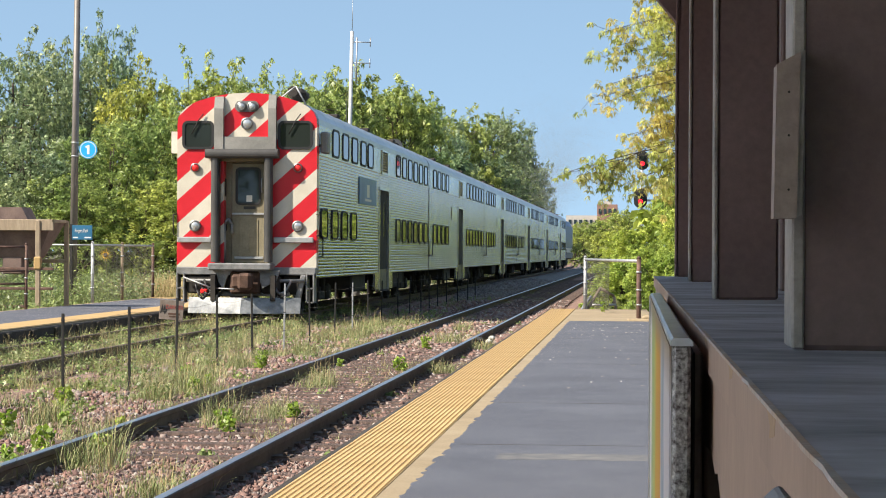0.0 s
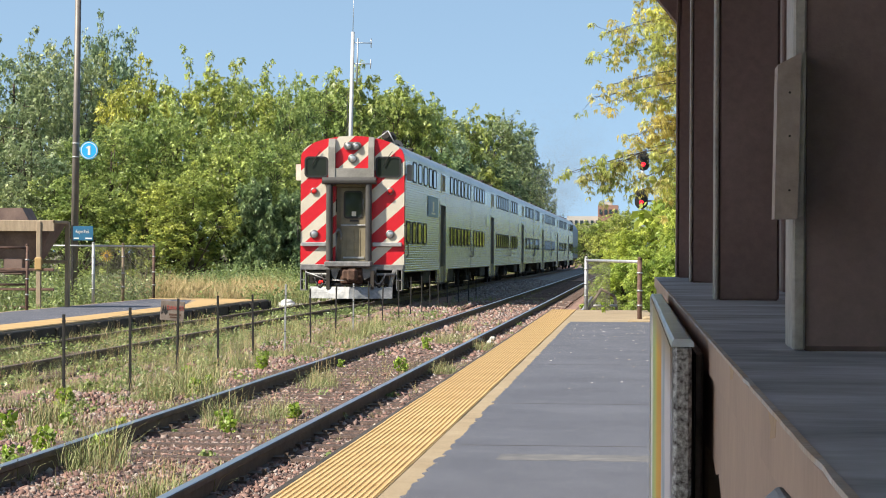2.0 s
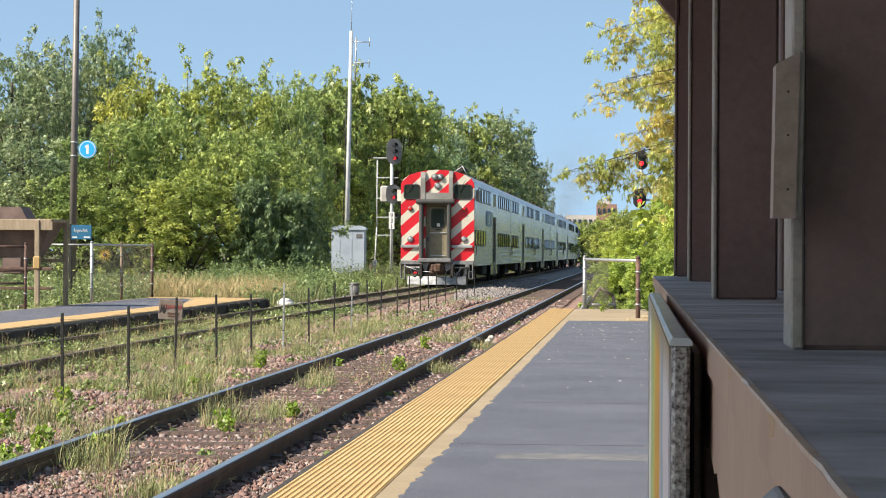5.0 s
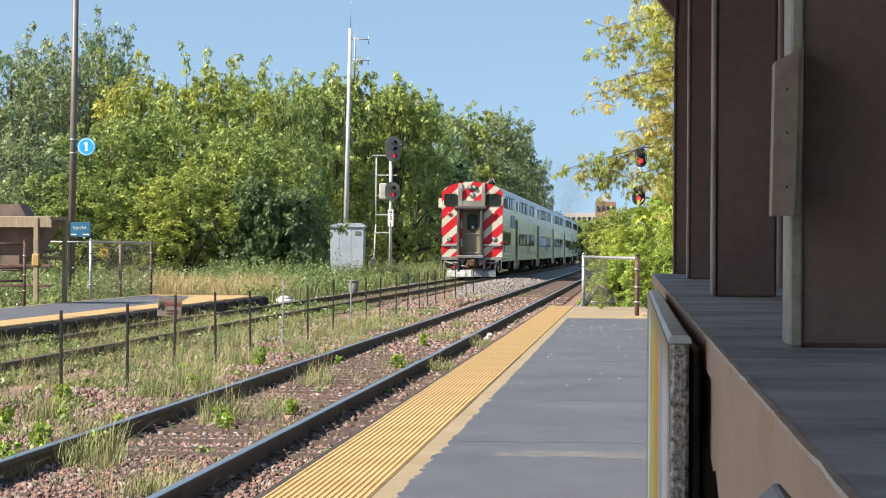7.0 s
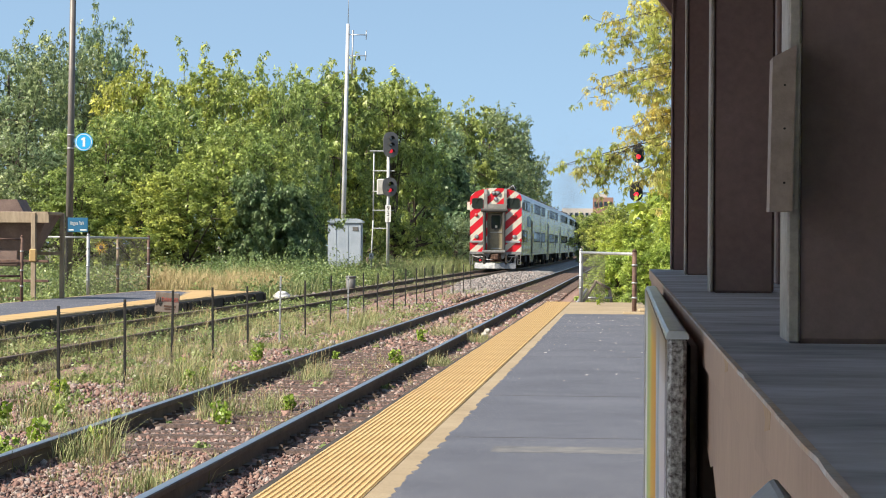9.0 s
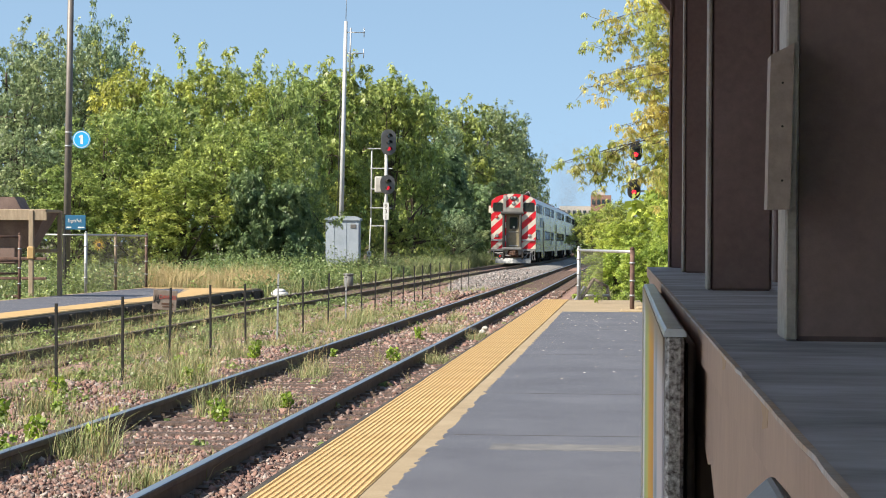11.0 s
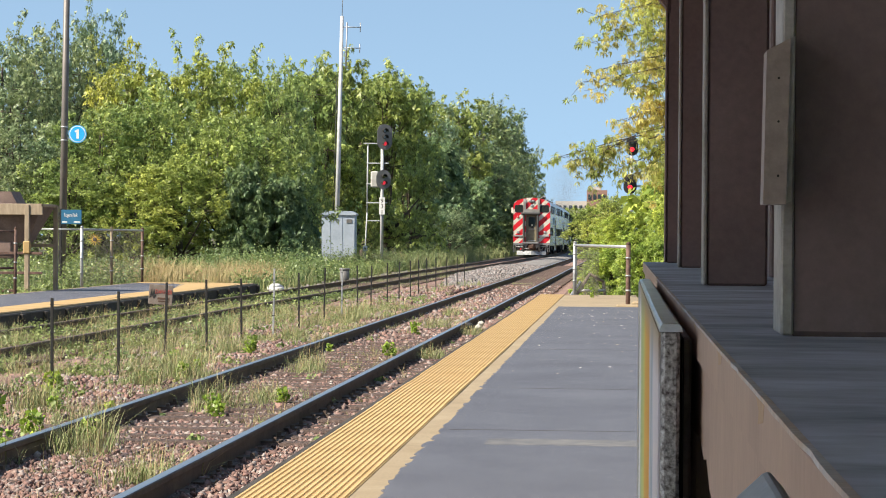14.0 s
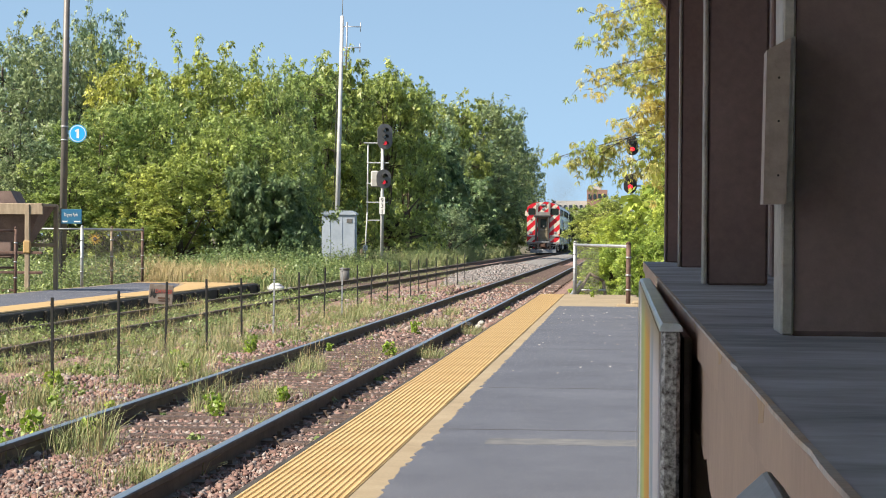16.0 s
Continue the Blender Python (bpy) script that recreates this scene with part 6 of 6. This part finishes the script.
def strew(rnd, zones, mat, label):
    box = np.array([(-1, -1, -1), (1, -1, -1), (1, 1, -1), (-1, 1, -1), (-1, -1, 1), (1, -1, 1), (1, 1, 1), (-1, 1, 1)], float)
    co = []
    for x0, x1, y0, y1, n, size in zones:
        x, y = rnd.uniform(x0, x1, n), rnd.uniform(y0, y1, n)
        z = np.array([loose_ground_z(a, b) if b < 74 or a < -8 else ridge_z(b) - 0.06 * abs(a + 5.7) ** 2 for a, b in zip(x, y)]) + rnd.uniform(-0.01, 0.018, n)
        s = size * np.minimum(rnd.lognormal(-0.15, 0.35, n), 1.7)[:, None, None] * rnd.uniform(0.6, 1.15, (n, 1, 3)) * np.array([1, 1, 0.75])
        v = box[None] * (0.62 + rnd.uniform(-0.5, 0.5, (n, 8, 3)))
        v *= s
        q = rnd.normal(size=(n, 4))
        q /= np.linalg.norm(q, axis=1)[:, None]
        w, a, b, c = q.T
        R = np.stack([1 - 2 * (b * b + c * c), 2 * (a * b - c * w), 2 * (a * c + b * w), 2 * (a * b + c * w), 1 - 2 * (a * a + c * c), 2 * (b * c - a * w),
                      2 * (a * c - b * w), 2 * (b * c + a * w), 1 - 2 * (a * a + b * b)], 1).reshape(n, 3, 3)
        co.append(np.einsum("nij,nkj->nki", R, v) + np.stack([x, y, z], 1)[:, None])
    co = np.concatenate(co)
    n = len(co)
    faces = (np.array(CUBE_FACES)[None] + 8 * np.arange(n)[:, None, None]).reshape(-1)
    me = bpy.data.meshes.new("ballast_stones")
    me.vertices.add(8 * n), me.loops.add(24 * n), me.polygons.add(6 * n)
    me.vertices.foreach_set("co", co.reshape(-1).astype(np.float32))
    me.loops.foreach_set("vertex_index", faces.astype(np.int32))
    me.polygons.foreach_set("loop_start", np.arange(0, 24 * n, 4, dtype=np.int32))
    me.polygons.foreach_set("loop_total", np.full(6 * n, 4, dtype=np.int32))
    me.update(calc_edges=True)
    me.materials.append(mat)
    tagged(part("ballast_stones", me, None), label, "gravel", kind="stuff")


def blades(spots, rnd, per, height, width, bendy=0.45):
    """Grass blades, each of two bent faces, round the given (x, y, z, size) spots."""
    sp = np.repeat(np.array(spots), per, axis=0)
    n = len(sp)
    k = sp[:, 3]
    base = sp[:, :3] + np.stack([rnd.normal(0, 0.05, n) * k, rnd.normal(0, 0.05, n) * k, np.zeros(n)], 1)
    a = rnd.uniform(0, 6.283, n)
    h = height * k * rnd.uniform(0.45, 1.2, n)
    out = np.stack([np.cos(a), np.sin(a), np.zeros(n)], 1) * (h * bendy * rnd.uniform(0.1, 1.2, n))[:, None]
    side = np.stack([-np.sin(a + rnd.uniform(-1, 1, n)), np.cos(a), np.zeros(n)], 1) * (width * rnd.uniform(0.6, 1.4, n))[:, None]
    up = np.array([0, 0, 1])
    mid = base + out * 0.35 + up * (h * 0.6)[:, None]
    tip = base + out + up * (h * (1 - 0.25 * rnd.uniform(0, 1, n)))[:, None]
    low = np.stack([base - side * 0.6, base + side * 0.6, mid + side * 0.5, mid - side * 0.5], 1)
    top = np.stack([mid - side * 0.5, mid + side * 0.5, tip + side * 0.1, tip - side * 0.1], 1)
    return np.stack([low, top], 1).reshape(-1, 4, 3)


def spots_in(rnd, n, x0, x1, y0, y1, lo, hi, patch=0.0, scale=0.5):
    out = []
    for _ in range(n):
        x, y = rnd.uniform(x0, x1), rnd.uniform(y0, y1)
        p = noise.noise((x * scale * 1.6, y * scale, 7.0))
        if p > patch - 0.001:
            out.append((x, y, loose_ground_z(x, y) - 0.03 if x > -12 else -0.25, rnd.uniform(lo, hi) * (0.75 + 0.5 * min(1, p - patch))))
    return out


TUFTS = [(-3.63, 25.6, 1.5), (-3.62, 19.9, 1.6), (-3.85, 16.0, 1.6), (-3.2, 38.4, 1.2), (-3.36, 20.9, 1.1), (-4.85, 24.5, 1.7), (-4.95, 23.2, 1.6), (-5.1, 26.0, 1.5), (-4.9, 40.6, 1.8), (-4.95, 42.5, 1.7),
         (-2.45, 28.7, 0.9), (-2.4, 36, 0.9), (-3.0, 14.0, 0.9), (-4.3, 14.4, 1.3), (-5.2, 30, 1.4), (-5.0, 34, 1.5), (-5.3, 20.2, 1.2), (-3.4, 45, 1.2)]


def build_grass():
    rnd = np.random.default_rng(21)
    near = spots_in(rnd, 4600, -9.9, -6.4, 15, 48, 0.3, 1.4, -0.22, 0.7) + spots_in(rnd, 4200, -6.9, -4.3, 13, 50, 0.35, 1.1, 0.02, 0.4) + spots_in(rnd, 1500, -4.05, -2.7, 12, 48, 0.2, 0.75, 0.1, 0.5)
    near += [(x + rnd.normal(0, 0.10), y + rnd.normal(0, 0.3), -0.19, rnd.uniform(0.6, k)) for x, y, k in TUFTS for _ in range(30)]
    near += spots_in(rnd, 420, -5.6, -4.35, 16, 50, 0.4, 1.4, 0.12, 0.45)
    near += spots_in(rnd, 160, -2.5, -1.95, 18, 48, 0.3, 0.7, 0.0)
    dead = near[::4]
    tagged(part("dry_stems", quads("dry_stems", blades(dead, rnd, 6, 0.42, 0.003, 0.4), M["dry_grass"]), None), "thin dry grass stems between the tracks", "grass", kind="stuff")
    tagged(part("grass", quads("grass", blades(near, rnd, 15, 0.25, 0.004, 0.8), M["grass"]), None), "thin green and straw-coloured grass between the rails", "grass", kind="stuff")
    mid = spots_in(rnd, 4200, -10.0, -6.9, 48, 120, 0.4, 1.0, -0.3) + spots_in(rnd, 700, -6.9, -4.8, 48, 82, 0.4, 0.9, 0.05) + spots_in(rnd, 500, -4.0, -2.7, 48, 90, 0.4, 0.9, 0.15)
    tagged(part("grass", quads("grass", blades(mid, rnd, 16, 0.22, 0.007, 0.6), M["grass"]), None), "rough green grass along the far track", "grass", kind="stuff")
    tall = [q for q in spots_in(rnd, 4200, -26, -10.2, 61.5, 112, 0.4, 1.3, -0.25, 0.5) if not (-15.4 < q[0] < -11.2 and q[1] < 74 and rnd.uniform() < 0.75)] + spots_in(rnd, 1800, -15.5, -10.4, 112, 230, 0.8, 1.6, -0.6) + spots_in(rnd, 700, -25, -13.6, 45, 62, 0.8, 1.4, -0.6) + spots_in(rnd, 500, -0.9, 3.0, 51, 90, 0.5, 1.0, -0.6)
    tagged(part("tall_weeds", quads("tall_weeds", blades(tall, rnd, 14, 0.6, 0.013, 0.5), M["weed_stalk"]), None), "tall green weeds on the lineside", "weeds", kind="stuff")
    dry = spots_in(rnd, 2000, -15.3, -11.0, 61.8, 74, 0.2, 1.35, -0.15, 0.55) + spots_in(rnd, 250, -19, -13.4, 64, 84, 0.8, 1.2, -0.1, 0.25) + spots_in(rnd, 300, -14.5, -11, 84, 130, 0.7, 1.3, 0.1)
    tagged(part("dry_grass", quads("dry_grass", blades(dry, rnd, 24, 0.8, 0.008, 0.45), M["dry_grass"]), None), "dry straw-coloured tall grass", "grass", kind="stuff")
    # leafy weeds
    c, r = [], []
    for x, y, z, k in spots_in(rnd, 1400, -9.8, -4.6, 13, 60, 0.4, 1.2, 0.0, 0.8) + spots_in(rnd, 2400, -9.85, -6.9, 15, 62, 0.6, 1.6, -0.2, 0.6) + spots_in(rnd, 90, -4.0, -2.0, 13, 50, 0.4, 0.9, 0.15, 0.8):
        c.append((x, y, z + 0.10 * k))
        r.append(0.12 * k)
    tagged(part("leafy_weeds", quads("leafy_weeds", leaf_cloud(c, r, 30, 0.055, rnd), M["leaf_weed"]), None), "low leafy green weeds in the stones", "weeds", kind="stuff")
    c, r = [], []
    for x, y, z, k in [q for q in spots_in(rnd, 3400, -24, -10.4, 62, 112, 0.35, 1.5, -0.25, 0.4) if not (-15.4 < q[0] < -11.4 and q[1] < 75 and rnd.uniform() < 0.7)] + spots_in(rnd, 420, -16, -10.4, 76, 90, 1.2, 2.6, -0.3) + spots_in(rnd, 240, -24, -13.6, 46, 62, 0.8, 1.5, -0.5) + spots_in(rnd, 420, -18, -13.4, 55, 64, 0.7, 2.0, -0.5) + spots_in(rnd, 160, -16, -13.0, 48, 54, 0.4, 1.2, -0.4) + spots_in(rnd, 400, -15.5, -11, 112, 220, 0.8, 2.2, -0.3):
        c.append((x, y, z + 0.32 * k))
        r.append(0.36 * k)
    tagged(part("lineside_weeds", quads("lineside_weeds", leaf_cloud(c, r, 44, 0.085, rnd), M["leaf_weed"]), None), "dense bushy green weeds beyond the platform", "weeds", kind="stuff")


def weed_plant():
    t = thing("weed_plant", "small bright green broad-leaved weed growing in stones", "weed", group="weeds by the rails")
    rnd = np.random.default_rng(5)
    part("stem", Shape().pipe([(0, 0, -0.05), (0.01, 0, 0.12), (0.0, 0.02, 0.27)], 0.006, 5), M["weed_stem"], t)
    c = [(0.07 * math.cos(a), 0.07 * math.sin(a), z) for a, z in zip(rnd.uniform(0, 6.28, 12), np.linspace(0.08, 0.29, 12))]
    part("leaves", quads("leaves", leaf_cloud(c, [0.06] * 12, 9, 0.085, rnd, 0.9), M["leaf_bright"]), None, t)
    return t


WEEDS = [(-5.65, 22.1, 0.8), (-5.35, 21.0, 0.6), (-5.0, 19.6, 0.6), (-5.25, 18.6, 1.0), (-4.5, 17.0, 0.9), (-5.05, 17.4, 0.9), (-4.4, 19.2, 0.6), (-3.55, 19.4, 0.8), (-3.4, 18.9, 0.7), (-3.95, 16.6, 0.8),
         (-3.15, 20.8, 0.7), (-4.9, 29.5, 0.8), (-3.9, 30.0, 0.6), (-3.0, 29.0, 0.9), (-5.2, 31.5, 0.8), (-4.8, 25.3, 0.7), (-3.3, 36.0, 0.9), (-5.4, 27.0, 0.9), (-0.6, 46.5, 0.9), (-4.75, 24.2, 0.8), (-4.35, 15.6, 0.8)]


def build_weeds():
    w = weed_plant()
    for i, (x, y, k) in enumerate(WEEDS):
        m = Matrix.Translation((x, y, 0.19 if x > -1 else loose_ground_z(x, y) - 0.01)) @ Matrix.Rotation(i * 1.7, 4, "Z") @ Matrix.Scale(k, 4)
        if i:
            copy_thing(w, m)
        else:
            w.matrix_basis = m
    f = thing("sunflower", "yellow sunflower behind the chain-link fence", "flower", pose(-14.2, 60, 0.1))
    part("stalk", Shape().pipe([(0, 0, -0.3), (0.02, 0, 0.8), (0, 0, 1.2)], 0.015, 6), M["weed_stem"], f)
    s = Shape()
    for a in np.linspace(0, 6.283, 15)[:-1]:
        s.add([(0, -0.03, 1.2), (0.06 * math.cos(a - 0.2), -0.04, 1.2 + 0.06 * math.sin(a - 0.2)), (0.2 * math.cos(a), -0.05, 1.2 + 0.2 * math.sin(a)), (0.06 * math.cos(a + 0.2), -0.04, 1.2 + 0.06 * math.sin(a + 0.2))], [(0, 1, 2, 3)])
    part("petals", s, M["petal"], f)
    part("flower_head", Shape().tube((0, -0.03, 1.2), (0, -0.07, 1.2), 0.06, 0.045, 12), M["bark"], f)


def build_yellow_tree():
    rnd = np.random.default_rng(31)
    t = thing("tree", "tree with yellowing leaves and drooping branches beside the platform", "tree")
    wood = Shape()
    wood.tube((3.4, 40, 0), (3.2, 40, 4), 0.16, 0.13, 10).tube((3.2, 40, 4), (2.6, 40, 8), 0.13, 0.06, 10)
    c, r = [], []
    twigs = [((3.2, 40, 3.5), (0.9, 39, 3.3), (-1.0, 38.8, 2.85), 40), ((0.3, 39, 3.2), (-0.4, 38.9, 3.05), (-1.02, 38.8, 2.80), 24), ((0.2, 39, 3.2), (-0.3, 38.9, 3.0), (-0.7, 38.8, 2.62), 26), ((3.2, 40, 3.4), (1.2, 39.5, 3.5), (0.3, 39, 2.75), 16), ((3.2, 40, 4.6), (1.0, 39, 4.7), (-0.55, 38.6, 3.95), 26), ((3.1, 40, 5.4), (1.2, 39, 5.8), (-0.5, 38.8, 5.2), 26),
             ((3.0, 40, 6), (1.0, 40, 6.6), (-0.6, 39.4, 6.1), 24), ((3.2, 40, 3.6), (1.3, 40, 4.1), (0.1, 40, 3.3), 22), ((3.2, 40, 4.2), (1.5, 40.5, 5.0), (0.0, 40, 4.5), 26), ((3, 40, 5), (1.2, 41, 5.5), (0.15, 40.6, 5.6), 24), ((3, 40, 3), (1.6, 40.4, 3.2), (0.5, 40.5, 2.2), 22),
             ((3, 40, 6.5), (1.3, 40, 7.4), (-0.3, 40, 7.2), 22)]
    for k in range(34):
        z = 2.5 + 0.14 * k + rnd.uniform(-0.15, 0.15)
        twigs.append(((3.1, 40.2, z), (1.7, 40.3, z + 0.5), (rnd.uniform(-0.05, 0.55), 40 + rnd.uniform(-0.6, 0.6), z + rnd.uniform(-0.3, 0.1)), 34))
    twigs += [((2.9, 40, z + 0.4), (0.9, 39.6, z + 0.45), (x, 39.2 + 0.02 * i, z), 34) for i, (x, z) in enumerate(((-0.85, 4.75), (-0.75, 4.1), (-0.4, 4.35), (-0.3, 5.0), (-0.5, 5.25), (0.0, 3.45), (-0.2, 3.1), (-0.1, 2.66)))]
    for a, b, d, n in twigs:
        a, b, d = Vector(a), Vector(b), Vector(d)
        pts = [a.lerp(b, f).lerp(b.lerp(d, f), f) for f in np.linspace(0, 1, 9)]
        for i in range(8):
            wood.tube(pts[i], pts[i + 1], 0.008 * (1 - i / 9) + 0.002, 0.008 * (1 - (i + 1) / 9) + 0.002, 5)
        for k in range(n):
            f = 0.3 + 0.7 * (k + rnd.uniform()) / n
            p = a.lerp(b, f).lerp(b.lerp(d, f), f)
            sprig = p + Vector(rnd.normal(0, 0.13, 3)) + Vector((0, 0, -0.08))
            if -0.1 < sprig.x < 0.5 and sprig.z < 2.5 or abs(sprig.x - 0.13) < 0.13 and abs(sprig.z - 3.03) < 0.2:
                continue
            wood.tube(p, sprig, 0.004, 0.002, 4)
            c.append(tuple(sprig))
            r.append(rnd.uniform(0.05, 0.14))
    part("trunk", wood, M["bark"], t)
    c, r = np.array(c), np.array(r)
    patch = np.array([noise.noise((x * 1.3, 0.0, z * 1.3)) for x, y, z in c])
    pick = patch + rnd.normal(0, 0.22, len(c)) > 0.0
    part("yellow_leaves", spray_mesh("yellow_leaves", c[pick], r[pick], 10, 0.078, rnd, M["leaf_y"], 1.3, 4, 0.13), None, t, "yellowing leaves")
    part("green_leaves", spray_mesh("green_leaves", c[~pick], r[~pick], 10, 0.078, rnd, M["leaf_olive"], 1.3, 4, 0.13), None, t, "olive green leaves")


def build_litter():
    """Small things on the ground."""
    b = thing("track_stub", "black and white scrap lying on the near rail's sleeper", "scrap", pose(-2.38, 37.5, -0.12))
    part("white_piece", Shape().soft_box(-0.07, -0.08, 0, 0.05, 0.1, 0.1, 0.04).soft_box(-0.02, -0.06, 0.07, 0.09, 0.02, 0.15, 0.03), M["pale_box"], b)
    part("black_piece", Shape().soft_box(-0.26, -0.1, 0, -0.1, 0.12, 0.12, 0.04), M["rubber"], b)
    d = thing("dome_marker", "small white dome by the far track", "marker", pose(-10.05, 65, -0.2))
    part("dome", Shape().tube((0, 0, 0), (0, 0, 0.16), 0.27, 0.24, 14).tube((0, 0, 0.16), (0, 0, 0.25), 0.24, 0.1, 14), M["white_sign"], d)
    p = thing("pipe_stub", "grey pipe stub standing in the grass", "pipe", pose(-9.4, 76, -0.3))
    part("pipe", Shape().tube((0, 0, 0), (0, 0, 0.62), 0.16, n=14), M["signal_grey"], p)
    part("rim", Shape().tube((0, 0, 0.6), (0, 0, 0.66), 0.18, n=14), M["signal_grey"], p)
    rnd = np.random.default_rng(77)
    pts, q = [], []
    for _ in range(120):
        x, y = rnd.uniform(-1.0, 0.3), rnd.uniform(20, 39)
        if rnd.uniform() < 0.35 + 0.65 * (y > 32):
            a, s = rnd.uniform(0, 6.28), rnd.uniform(0.007, 0.02)
            q.append([(x + s * math.cos(a + k), y + s * 1.4 * math.sin(a + k), 0.204 + (0.008 if k in (0, 3.1) else 0)) for k in (0, 1.4, 3.1, 4.6)])
    tagged(part("leaf_litter", quads("leaf_litter", np.array(q), M["litter"]), None), "pale leaf scraps scattered on the asphalt", "litter", kind="stuff")


def motions():
    for i, car in enumerate(CARS):
        walk(car, [(t, along(i, t)) for t in [k * 0.5 for k in range(33)]])
    walk(SMOKE[0], [(t, along(6, t)) for t in [k * 0.5 for k in range(33)]])


build_ground()
build_ridge()
build_near_platform()
build_far_platform()
build_shelter()
build_trees()
build_yellow_tree()
build_backdrop()
build_train()
build_track_fence()
build_fences()
build_lamp_pole()
build_hopper()
build_signals()
build_stones()
build_grass()
build_weeds()
build_litter()
build_track(near_x, "rusty rails on dark wooden sleepers in reddish stone", 6.0, 130.0)
build_track(track_x, "rusty rails on wooden sleepers half hidden by weeds", 10.0, 130.0, False)
motions()
